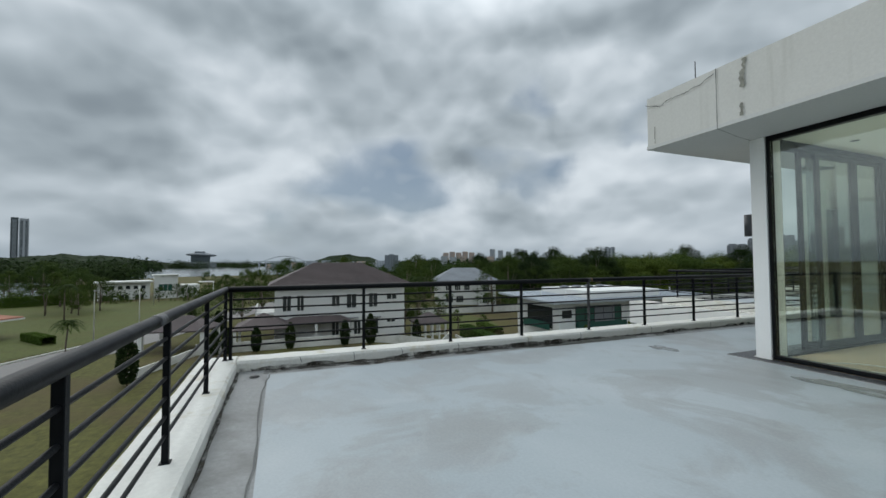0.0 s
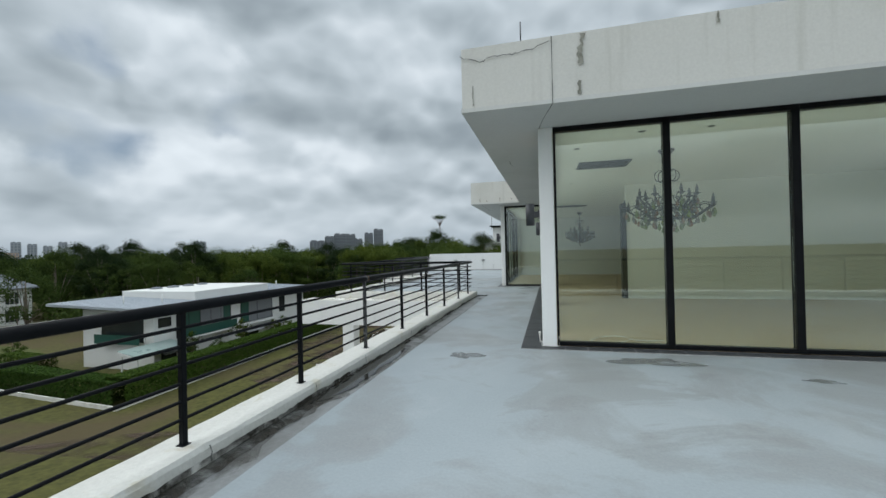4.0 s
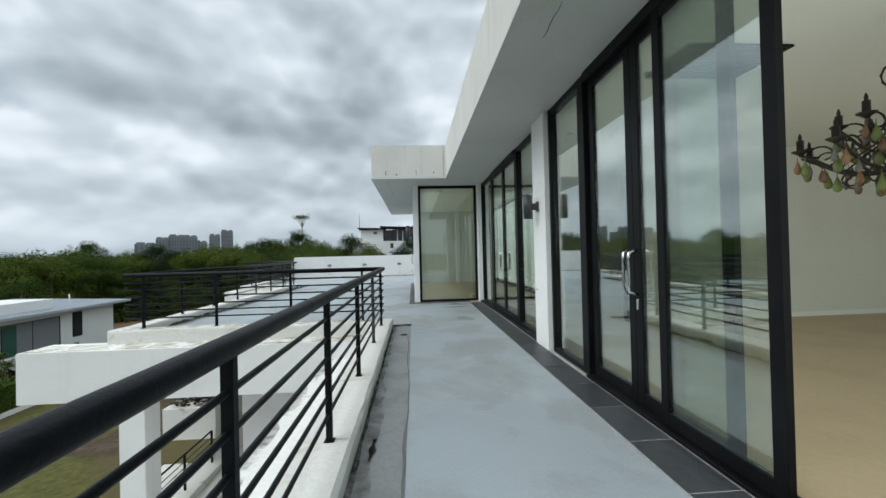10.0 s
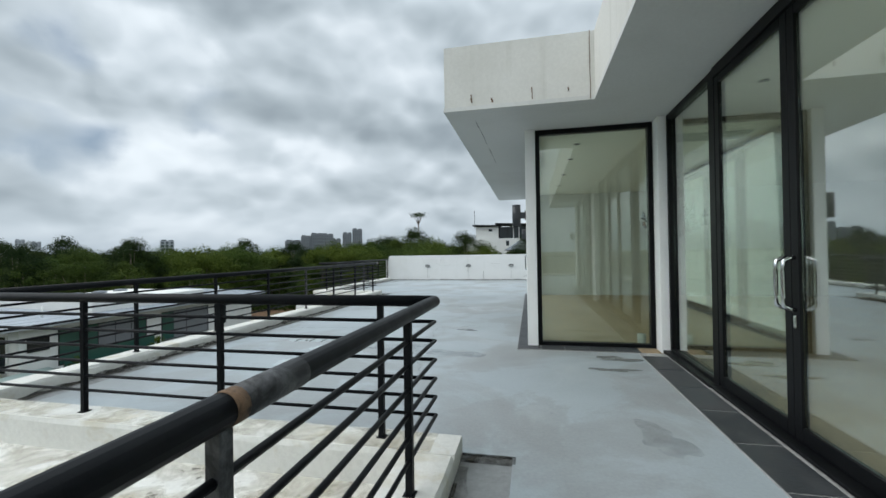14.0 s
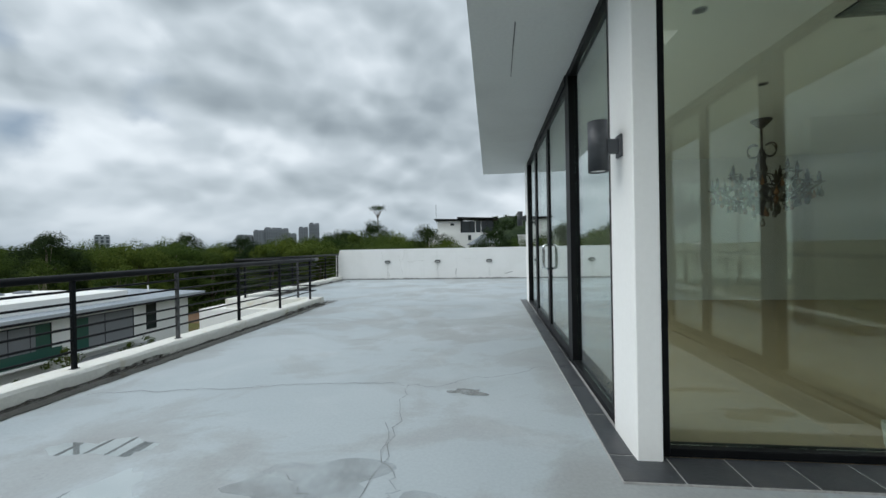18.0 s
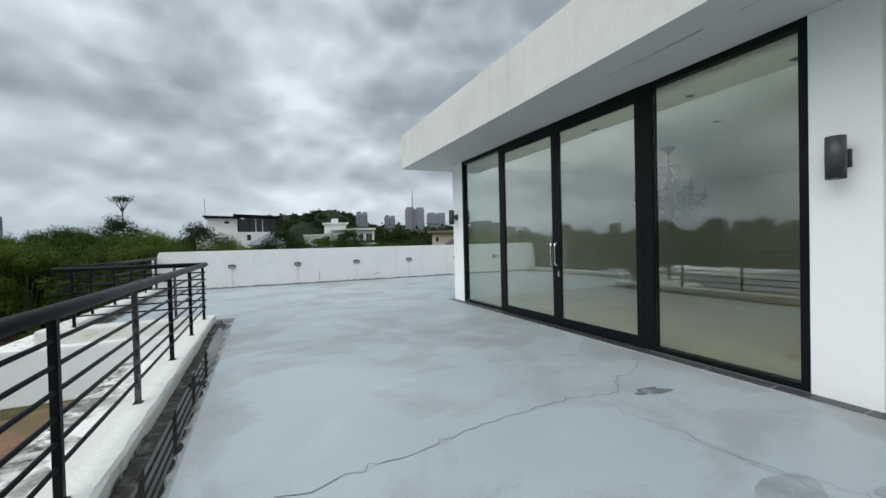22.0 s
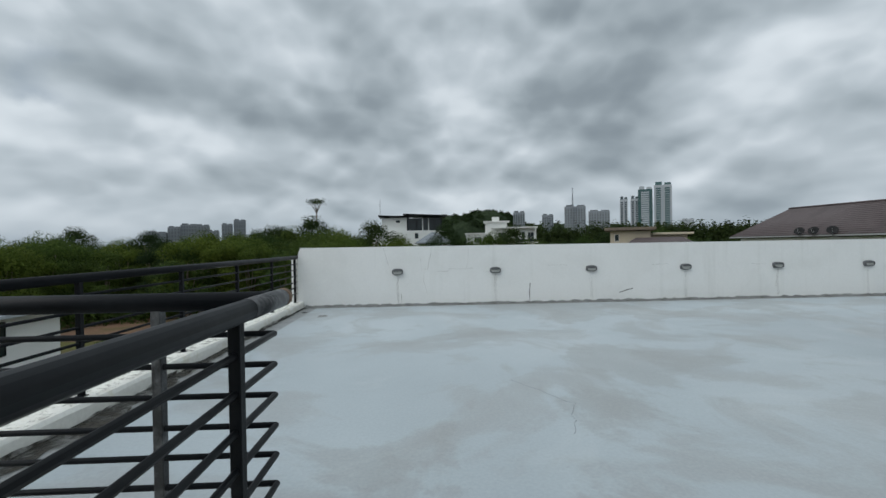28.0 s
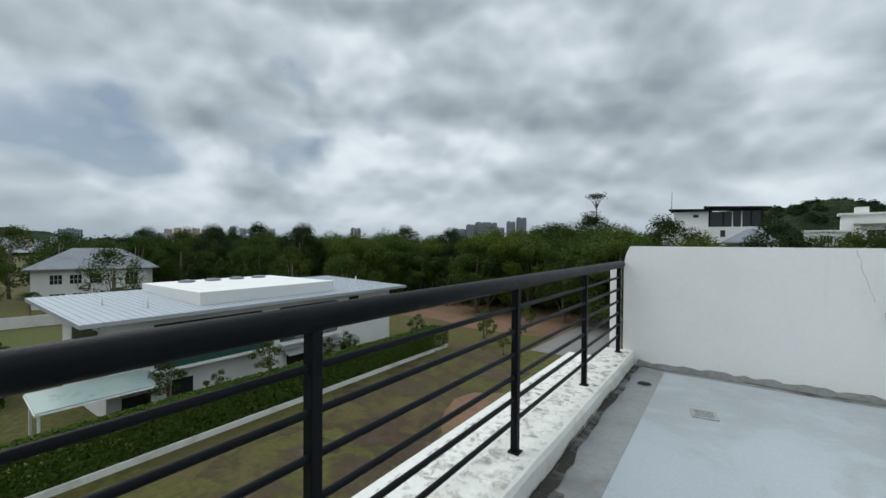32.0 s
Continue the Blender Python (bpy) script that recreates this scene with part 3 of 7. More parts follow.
face_grime((-2.14, -6.8), (-2.14, 6.4), (1, 0), -0.014, 0.055, 2)
face_grime((-2.1, -6.83), (EAST, -6.83), (0, 1), -0.014, 0.05, 3)
face_grime((-6.65, 6.8), (-6.65, 16.9), (1, 0), -0.014, 0.05, 4)
face_grime((-8.73, 17.3), (-8.73, 23.8), (1, 0), -0.012, 0.045, 5)


def mortar_fillet(x0, x1, y, seed):
    """A ragged strip of cement pressed into the corner between wall and floor."""
    bm = bmesh.new()
    rng = random.Random(seed)
    n = int((x1 - x0) / 0.07)
    prev = None
    for i in range(n + 1):
        x = x0 + (x1 - x0) * i / n
        h, d = rng.uniform(0.022, 0.052), rng.uniform(0.035, 0.075)
        cur = [bm.verts.new(p) for p in ((x, y, h), (x, y - d * 0.35, h * 0.72), (x, y - d, -0.006))]
        if prev:
            for k in (0, 1):
                bm.faces.new((prev[k], prev[k + 1], cur[k + 1], cur[k]))
        prev = cur
    structure("mortar_fillet", bm, "fillet_cement", "rough dark cement fillet at the foot of the parapet", "fillet")


mortar_fillet(-8.7, EAST - 0.1, 23.878, 6)
# lichen on top of the kerbs
def lichen(x0, x1, y0, y1, z):
    structure("lichen", boxes((x0, x1, y0, y1, z, z + 0.0015)), "lichen_crackle", "brownish crackled lichen on top of the cement", "lichen")


lichen(-9.0, -8.76, 17.3, 23.8, 0.129)
lichen(-9.5, -9.07, 17.0, 24.0, -0.098)
grime(-3.24, -3.24, 0.5, 5.9, -0.3745, 1, 0.20, "moss_fringe")
grime(-7.94, -7.94, 6.66, 16.5, -0.4355, 1, 0.34, "lichen_black")
grime(-7.94, -7.94, 6.66, 16.5, -0.4375, 1, 0.5, "moss_fringe")
grime(-7.94, -7.94, 5.98, 6.6, -0.0955, 1, 0.25, "lichen_black")
structure("ledge_stain", boxes((-7.9, -2.56, 5.97, 6.445, -0.0975, -0.0965)), "tan_stain", "yellowish rain stains on the white ledge", "stain")
structure("ledge_stain", boxes((-6.9, -2.3, 6.47, 6.73, 0.1275, 0.1285)), "tan_stain", "yellowish rain stains on top of the kerb", "stain")
structure("lichen", boxes((-5.6, -2.6, 5.98, 6.40, -0.0945, -0.0935)), "lichen_sparse", "scattered black lichen spots on the ledge", "lichen")

# ---- end wall of the terrace ----
bm = bmesh.new()
prof = [(-8.85, -0.1), (-8.85, 1.05), (-8.83, 1.16), (-8.79, 1.245), (EAST, 1.245), (EAST, -0.1)]
front = [bm.verts.new((x, 23.88, z)) for x, z in prof]
back = [bm.verts.new((x, 24.10, z)) for x, z in prof]
bm.faces.new(front)
bm.faces.new(back[::-1])
for k in range(len(prof)):
    bm.faces.new((front[k], front[(k + 1) % 6], back[(k + 1) % 6], back[k]))
structure("wall_north", bm, "white_wall", "white rendered parapet wall with cracks and rain streaks", "wall")
structure("wall_pier", boxes((-9.0, -8.91, 23.93, 24.08, -0.1, 1.02), bevel=0.01), "white_wall", "narrow white pier at the end of the parapet wall", "wall")

# ---- the hall: columns, walls, roof ----
SOFFIT = 3.13
COLS = [(0.0, 0.20, 0.0, 0.36), (0.0, 0.24, 4.33, 4.85), (-1.722, -1.575, 10.00, 10.44), (0.002, 0.20, 9.84, 10.17), (-1.722, -1.50, 16.74, 17.22)]
for i, (x0, x1, y0, y1) in enumerate(COLS):
    structure("column_%d" % (i + 1), boxes((x0, x1, y0, y1, 0.0, SOFFIT), bevel=0.006), "column_white", "white painted rectangular column of the glass hall", "column")
structure("wall_hall_north", boxes((-1.50, EAST, 17.02, 17.22, 0, SOFFIT)), "white_wall", "white rendered north wall of the hall", "wall")
structure("wall_hall_east", boxes((7.92, 8.12, 0.0, 0.32, 0, SOFFIT), (7.92, 8.12, 4.58, 17.02, 0, SOFFIT)), "interior_wall", "cream wall of the hall with a wide window opening", "wall")
structure("wall_inner", boxes((2.15, 7.92, 6.0, 6.15, 0.02, SOFFIT)), "interior_wall", "cream partition wall across the hall", "wall")
structure("wall_inner_trim", boxes((2.02, 2.15, 5.96, 6.19, 0.02, 2.6)), "window_black", "dark upright frame at the end of the partition wall", "trim")
structure("floor_hall", boxes((0.20, 7.92, 0.12, 17.02, -0.1, 0.018), (-1.55, 0.20, 10.08, 17.02, -0.1, 0.018)), "interior_floor", "dusty beige floor of the empty hall", "floor")
structure("ceiling", boxes((0.26, 7.92, 0.14, 16.98, 3.10, 3.128), (-1.48, 0.26, 10.1, 16.98, 3.10, 3.128)), "interior_ceiling", "plain white ceiling of the hall", "ceiling")
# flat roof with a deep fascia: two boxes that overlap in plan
structure("roof_hall", boxes((-0.905, EAST + 0.9, -0.97, 8.98, SOFFIT, SOFFIT + 0.05)), "soffit_shaded_white", "flat white soffit under the roof overhang", "roof")
structure("roof_hall", boxes((-2.70, EAST + 0.9, 8.98, 17.99, SOFFIT, SOFFIT + 0.05)), "soffit_shaded_white", "flat white soffit under the roof overhang", "roof")
structure("fascia", boxes((-0.895, EAST + 0.9, -0.96, -0.81, SOFFIT + 0.05, 3.935), (-0.895, -0.745, -0.81, 8.99, SOFFIT + 0.05, 3.935)),
          "white_fascia", "deep white roof fascia, cracked and streaked by rain", "fascia")
structure("fascia", boxes((-2.69, -0.745, 8.99, 9.14, SOFFIT + 0.05, 3.94), (-2.69, -2.54, 9.14, 17.98, SOFFIT + 0.05, 3.94),
                          (-2.54, EAST + 0.9, 17.83, 17.98, SOFFIT + 0.05, 3.94)), "white_fascia", "deep white roof fascia with small rust stains", "fascia")
structure("roof_deck", boxes((-0.745, EAST + 0.9, -0.81, 9.14, 3.5, 3.8), (-2.54, EAST + 0.9, 9.14, 17.83, 3.5, 3.8)), "ledge_white", "flat concrete roof deck behind the fascia", "roof")

# ---- glazing ----
def glazing(name, along, fixed, stops, z0, z1, label, frame_w=0.055, depth=0.10, kind="window"):
    """A run of framed glass. along 'x' or 'y'; fixed: the other coordinate; stops: the mullions' centres with their widths."""
    root = hub(name, I, label, kind, kind="structure")

    def bar(part_name, a0, a1, b0, b1, zz0, zz1, material="window_black", bev=0.004):
        if along == "x":
            bm_ = boxes((a0, a1, b0, b1, zz0, zz1), bevel=bev)
        else:
            bm_ = boxes((b0, b1, a0, a1, zz0, zz1), bevel=bev)
        return part(part_name, bm_, material, root)

    lo, hi = stops[0][0], stops[-1][0]
    bar("head_rail", lo, hi, fixed, fixed + depth, z1 - 0.07, z1)
    bar("sill_rail", lo, hi, fixed, fixed + depth, z0, z0 + 0.05)
    for c, w in stops:
        bar("mullion", c - w / 2, c + w / 2, fixed - 0.004, fixed + depth + 0.004, z0, z1)
    for (c0, w0), (c1, w1) in zip(stops, stops[1:]):
        a0, a1 = c0 + w0 / 2 + 0.002, c1 - w1 / 2 - 0.002
        mid = fixed + depth * 0.45
        if along == "x":
            g = boxes((a0, a1, mid, mid + 0.010, z0 + 0.052, z1 - 0.072))
        else:
            g = boxes((mid, mid + 0.010, a0, a1, z0 + 0.052, z1 - 0.072))
        part("pane", g, "glass_green", root, "clear greenish window pane")
    return root


def leaf(name, fixed, y0, y1, z0, z1, offset, label, stile=0.07):
    """A sliding door leaf along y."""
    root = hub(name, I, label, "sliding door", kind="structure")
    x0, x1 = fixed + offset, fixed + offset + 0.045
    part("stile", boxes((x0, x1, y0, y0 + stile, z0, z1), bevel=0.003), "window_black", root)
    part("stile", boxes((x0, x1, y1 - stile, y1, z0, z1), bevel=0.003), "window_black", root)
    part("rail", boxes((x0, x1, y0 + stile, y1 - stile, z1 - 0.07, z1), bevel=0.003), "window_black", root)
    part("rail", boxes((x0, x1, y0 + stile, y1 - stile, z0, z0 + 0.10), bevel=0.003), "window_black", root)
    part("pane", boxes((x0 + 0.018, x0 + 0.028, y0 + stile + 0.001, y1 - stile - 0.001, z0 + 0.101, z1 - 0.071)), "glass_green", root, "clear greenish door pane")
    return root


def pull_handle(parent, x, y, z, h=0.36, out=0.075):
    """A bowed chrome pull, standing off the stile towards -x."""
    pts = []
    for i in range(13):
        a = math.pi * i / 12
        pts.append((x - out * min(1.0, 1.9 * math.sin(a)), y, z - h / 2 * math.cos(a)))
    bm_ = bmesh.new()
    tube(bm_, pts, 0.014, 8)
    h_ob = part("pull_handle", bm_, "chrome", parent, "bowed chrome pull handle")
    return h_ob


def lock_plate(parent, x, y, z):
    part("lock_plate", boxes((x - 0.012, x, y - 0.016, y + 0.016, z - 0.045, z + 0.045), bevel=0.004), "chrome", parent, "small chrome lock plate")


# front: fixed panes
glazing("window_1", "x", 0.02, [(0.222, 0.03), (1.668, 0.088), (3.12, 0.088), (4.57, 0.088), (6.02, 0.088), (7.47, 0.088), (8.75, 0.08)], 0.03, SOFFIT,
        "tall black-framed fixed windows across the hall's front")
# passage side, first bay
glazing("window_2", "y", 0.06, [(3.29, 0.15), (4.27, 0.05)], 0.02, SOFFIT, "narrow fixed window beside the sliding doors")
root = hub("door_track", I, "black head and floor track of the sliding doors", "door frame", kind="structure")
part("head_track", boxes((0.04, 0.20, 0.37, 3.18, 3.03, SOFFIT), bevel=0.003), "window_black", root)
part("floor_track", boxes((0.005, 0.20, 0.37, 3.18, 0.02, 0.045), bevel=0.003), "window_black", root)
part("jamb", boxes((0.06, 0.18, 0.37, 0.40, 0.045, 3.03), bevel=0.003), "window_black", root)
d1 = leaf("door_1", 0.05, 0.98, 1.985, 0.05, 3.03, 0.0, "black-framed sliding glass door, slid open over the next leaf", 0.085)
d2 = leaf("door_2", 0.10, 2.385, 3.18, 0.05, 3.03, 0.0, "black-framed sliding glass door, closed", 0.095)
d0 = leaf("door_7", 0.10, 1.33, 2.38, 0.05, 3.03, 0.0, "black-framed sliding glass door behind the open leaf", 0.095)
pull_handle(d2, 0.10, 2.425, 1.12)
pull_handle(d0, 0.10, 2.340, 1.12)
lock_plate(d0, 0.10, 2.335, 0.86)
# passage side, second bay
glazing("window_3", "y", 0.11, [(4.98, 0.25), (6.19, 0.09)], 0.02, SOFFIT, "fixed window beside the sliding doors")
glazing("window_4", "y", 0.11, [(8.49, 0.13), (9.81, 0.05)], 0.02, SOFFIT, "fixed window at the end of the passage")
structure("threshold", boxes((0.02, 0.108, 4.855, 6.235, -0.05, 0.045), (0.02, 0.108, 8.425, 9.835, -0.05, 0.045), bevel=0.003), "window_black", "black metal threshold under the fixed panes", "threshold")
root = hub("door_track", I, "black head and floor track of the sliding doors", "door frame", kind="structure")
part("head_track", boxes((0.09, 0.25, 6.24, 8.42, 3.03, SOFFIT), bevel=0.003), "window_black", root)
part("floor_track", boxes((0.02, 0.25, 6.24, 8.42, 0.02, 0.045), bevel=0.003), "window_black", root)
d3 = leaf("door_3", 0.11, 6.245, 7.275, 0.05, 3.03, 0.0, "black-framed sliding glass door, closed", 0.08)
d4 = leaf("door_4", 0.11, 7.28, 8.42, 0.05, 3.03, 0.0, "black-framed sliding glass door, closed", 0.08)
pull_handle(d3, 0.11, 7.235, 1.12)
pull_handle(d4, 0.11, 7.32, 1.12)
lock_plate(d3, 0.11, 7.235, 0.86)
# projecting block: south pane and west doors
glazing("window_5", "x", 10.065, [(-1.543, 0.06), (-0.03, 0.06)], 0.012, SOFFIT, "single tall black-framed pane at the end of the passage")
glazing("window_6", "y", -1.71, [(10.475, 0.07), (11.985, 0.14)], 0.02, SOFFIT, "wide fixed window beside the sliding doors")
glazing("window_7", "y", -1.71, [(15.17, 0.08), (16.705, 0.07)], 0.02, SOFFIT, "wide fixed window at the north end")
root = hub("door_track", I, "black head and floor track of the sliding doors", "door frame", kind="structure")
part("head_track", boxes((-1.725, -1.57, 12.055, 15.13, 3.03, SOFFIT), bevel=0.003), "window_black", root)
part("floor_track", boxes((-1.725, -1.57, 12.055, 15.13, 0.02, 0.045), bevel=0.003), "window_black", root)
d5 = leaf("door_5", -1.71, 12.06, 13.60, 0.05, 3.03, 0.0, "black-framed sliding glass door, closed", 0.09)
d6 = leaf("door_6", -1.71, 13.605, 15.13, 0.05, 3.03, 0.0, "black-framed sliding glass door, closed", 0.09)
pull_handle(d5, -1.71, 13.555, 1.12)
pull_handle(d6, -1.71, 13.65, 1.12)
lock_plate(d5, -1.71, 13.555, 0.82)
# window in the far wall
glazing("window_8", "y", 8.0, [(0.35, 0.06), (1.16, 0.05), (2.00, 0.05), (2.84, 0.05), (3.69, 0.05), (4.55, 0.06)], 0.03, 3.10, "wide window in the far wall of the hall")

# ---- railings ----
BARS = [0.30, 0.42, 0.54, 0.665, 0.79, 0.915]
RAIL_Z, RAIL_R = 1.05, 0.038


def railing(path, posts, label, worn=()):
    """A run of steel railing: one pipe handrail, six round bars and square posts that stand on the kerb."""
    root = hub("railing", Matrix.Translation((*path[0], 0.125)), label, "railing", group="terrace railings")
    ox, oy = path[0]

    def rel(x, y, z):
        return (x - ox, y - oy, z - 0.125)

    bm_ = bmesh.new()
    tube(bm_, [rel(x, y, RAIL_Z) for x, y in path], RAIL_R, 16)
    part("handrail", bm_, "black_paint", root, "round black handrail, scratched at the joints")
    for z in BARS:
        bm_ = bmesh.new()
        tube(bm_, [rel(x, y, z) for x, y in path], 0.0125, 8)
        part("bar", bm_, "black_paint", root)
    s = 0.0195
    made = {}
    for i, (x, y) in enumerate(posts):
        key = "worn_steel" if i in worn else "black_paint"
        if key not in made:
            made[key] = to_mesh("post", boxes((-s, s, -s, s, 0, RAIL_Z - 0.155), bevel=0.003), key)
            made[key + "_plate"] = to_mesh("base_plate", boxes((-0.032, 0.032, -0.032, 0.032, 0.0, 0.006)), key)
        p = part("post", made[key], "", root, "post with flaking paint and bare steel" if i in worn else "")
        p.location = rel(x, y, 0.125)
        q = part("base_plate", made[key + "_plate"], "", p)
    return root


def collar(parent, at, axis, r=RAIL_R + 0.0015, length=0.05, material="rust"):
    bm_ = bmesh.new()
    o, d = Vector(at), Vector(axis).normalized()
    tube(bm_, [o - d * length / 2, o + d * length / 2], r, 16)
    part("joint", bm_, material, parent, "scraped joint in the handrail, rusty in places")


X1, Y0, YR, X2, YQ, X3 = -2.29, -6.98, 6.62, -6.78, 16.95, -8.87
r1 = railing([(X1, Y0), (X1, YR)],
             [(X1, -6.92), (X1, -5.16), (X1, -3.765), (X1, -2.43), (X1, -0.968), (X1, 0.426), (X1, 1.822), (X1, 3.22), (X1, 4.72), (X1, 6.02)],
             "black steel railing along the passage kerb", worn=(4, 8))
r0 = railing([(EAST, Y0), (X1, Y0)], [(x, Y0) for x in (-2.27, -0.82, 0.68, 2.04, 3.45, 4.85, 6.25, 7.65)], "black steel railing along the back of the terrace", worn=())
railing([(X1, YR), (X2, YR)], [(-2.67, YR), (-3.94, YR), (-5.23, YR), (-6.46, YR)], "black steel railing on the white ledge kerb", worn=())
r3 = railing([(X2, YR), (X2, YQ)], [(X2, y) for y in (8.40, 9.79, 11.17, 12.55, 13.90, 15.24, 16.62)], "black steel railing beside the wide terrace", worn=(3,))
railing([(X2, YQ), (X3, YQ)], [(-7.24, YQ), (-8.62, YQ)], "short black steel railing across the ledge", worn=(0,))
railing([(X3, YQ), (X3, 23.86)], [(X3, y) for y in (18.55, 19.88, 21.20, 22.50, 23.74)], "black steel railing up to the parapet wall", worn=())

# ---- ground, water, roads ----
mat("grass", (0.074, 0.073, 0.020), 0.95, dirt=(0.082, 0.063, 0.032), dirt_scale=0.075, dirt_amount=0.9, dirt_lo=0.46, dirt_hi=0.62, grain=0.35, grain_scale=2.5, bump=0.7, bump_scale=7, spec=0.2)
mat("lawn", (0.070, 0.082, 0.022), 0.95, dirt=(0.085, 0.076, 0.032), dirt_scale=0.12, dirt_amount=0.6, grain=0.25, grain_scale=3.0, bump=0.5, bump_scale=8, spec=0.2)
mat("bare_earth", (0.16, 0.095, 0.060), 0.95, dirt=(0.09, 0.085, 0.035), dirt_scale=0.25, dirt_amount=0.8, grain=0.2, grain_scale=2.0, bump=0.5, bump_scale=6, spec=0.2)
mat("asphalt", (0.16, 0.155, 0.15), 0.85, dirt=(0.22, 0.21, 0.19), dirt_scale=0.5, dirt_amount=0.5, grain=0.15, grain_scale=12, bump=0.2)
mat("lake_water", (0.16, 0.19, 0.20), 0.12, grain=0.05, bump=0.25, bump_scale=0.8, rough_var=0.04)
mat("far_wood", (0.024, 0.036, 0.018), 0.95, dirt=(0.012, 0.020, 0.012), dirt_scale=0.06, dirt_amount=0.9, grain=0.45, grain_scale=0.25, bump=1.0, bump_scale=0.4, spec=0.1)


def smooth(a, b, x):
    k = min(1.0, max(0.0, (x - a) / (b - a)))
    return k * k * (3 - 2 * k)


def gz(x, y):
    """Height of the ground: the plots fall away to the north."""
    return GROUND - 2.1 * smooth(3, 19, y)


def sheet(x_stops, y_stops, lift, inside=None):
    bm_ = bmesh.new()
    grid = {}
    for i, x in enumerate(x_stops):
        for j, y in enumerate(y_stops):
            grid[i, j] = bm_.verts.new((x, y, gz(x, y) + lift))
    for i in range(len(x_stops) - 1):
        for j in range(len(y_stops) - 1):
            bm_.faces.new((grid[i, j], grid[i + 1, j], grid[i + 1, j + 1], grid[i, j + 1]))
    return bm_


def steps(a, b, n):
    return [a + (b - a) * i / n for i in range(n + 1)]


structure("ground", sheet([-4500, -1200, -400] + steps(-200, 120, 32) + [400, 1200, 4500], [-4500, -1200, -300] + steps(-120, -4, 8) + steps(0, 24, 12) + steps(40, 200, 8) + [500, 1400, 4500], 0.0),
          "grass", "rough grass plots with worn brown patches between the houses", "ground")


def patch(name, pts, lift, material, label, category):
    """A flat irregular patch laid on the ground."""
    bm_ = bmesh.new()
    bm_.faces.new([bm_.verts.new((x, y, gz(x, y) + lift)) for x, y in pts])
    return structure(name, bm_, material, label, category)


def blob_pts(cx, cy, rx, ry, seed, n=28, rough=0.22):
    rng = random.Random(seed)
    ph = [rng.uniform(0, 6.28) for _ in range(5)]
    out = []
    for k in range(n):
        a = 2 * math.pi * k / n
        r = 1 + rough * (math.sin(2 * a + ph[0]) * 0.5 + math.sin(3 * a + ph[1]) * 0.4 + math.sin(5 * a + ph[2]) * 0.3 + math.sin(9 * a + ph[3]) * 0.15)
        out.append((cx + rx * r * math.cos(a), cy + ry * r * math.sin(a)))
    return out


patch("bare_earth", blob_pts(-28, 47, 7, 14, 12), 0.035, "earth_patch", "bare brown soil in the grass", "earth")
patch("bare_earth", blob_pts(-18, 43, 6, 8, 17), 0.045, "bare_earth", "bare brown soil in the grass", "earth")
patch("bare_earth", blob_pts(-24, 33, 6, 9, 13), 0.03, "earth_patch", "bare brown soil in the grass", "earth")
patch("bare_earth", blob_pts(-24, 6, 9, 12, 14), 0.03, "earth_patch", "bare brown soil in the grass", "earth")
patch("bare_earth", blob_pts(-36, 2, 6, 9, 15), 0.03, "earth_patch", "bare brown soil in the grass", "earth")
patch("bare_earth", blob_pts(-38, 84, 22, 18, 3), 0.03, "bare_earth", "bare reddish-brown earth under the trees", "earth")
patch("lawn", [(-48, -36.5), (-57, -31), (-72, -25), (-100, -14.5), (-128, -24), (-130, -45), (-126, -68), (-95, -62), (-60, -48)], 0.04, "lawn", "wide pale green lawn across the street", "lawn")
patch("lawn", blob_pts(-80, 27, 20, 7, 6, rough=0.1), 0.04, "lawn", "green lawn between the houses", "lawn")
patch("road", [(-22, -44), (-56.5, -29.7), (-71, -24.2), (-100, -13.5), (-126, -4), (-124, 2), (-97.6, -7), (-68.6, -18), (-54, -23.4), (-18, -37)], 0.05, "asphalt", "pale grey asphalt street between the plots", "road")
patch("road", [(-26, 62), (-20, 62), (-17, 120), (-24, 120)], 0.05, "asphalt", "narrow asphalt lane between hedges", "road")


def lake(pts, z, label):
    bm_ = bmesh.new()
    bm_.faces.new([bm_.verts.new((x, y, z)) for x, y in pts])
    return structure("lake", bm_, "lake_water", label, "lake")


lake([(-330, -108), (-385, -84), (-396, -50), (-402, -15), (-424, 40), (-490, 112), (-720, 250), (-1500, 440), (-1880, 300), (-1880, -330), (-1150, -300), (-800, -228), (-560, -166)], -8.42, "wide grey lake under the clouds")
lake([(-128, -72), (-140, -68), (-160, -77), (-230, -96), (-292, -118), (-330, -190), (-200, -200), (-112, -110)], -8.40, "grey lake shore beyond the palms")

# boundary walls of the plots
mat("fence_white", (0.66, 0.66, 0.62), 0.85, dirt=(0.36, 0.36, 0.31), dirt_scale=0.7, dirt_amount=0.6, grain=0.06, streak=0.4)


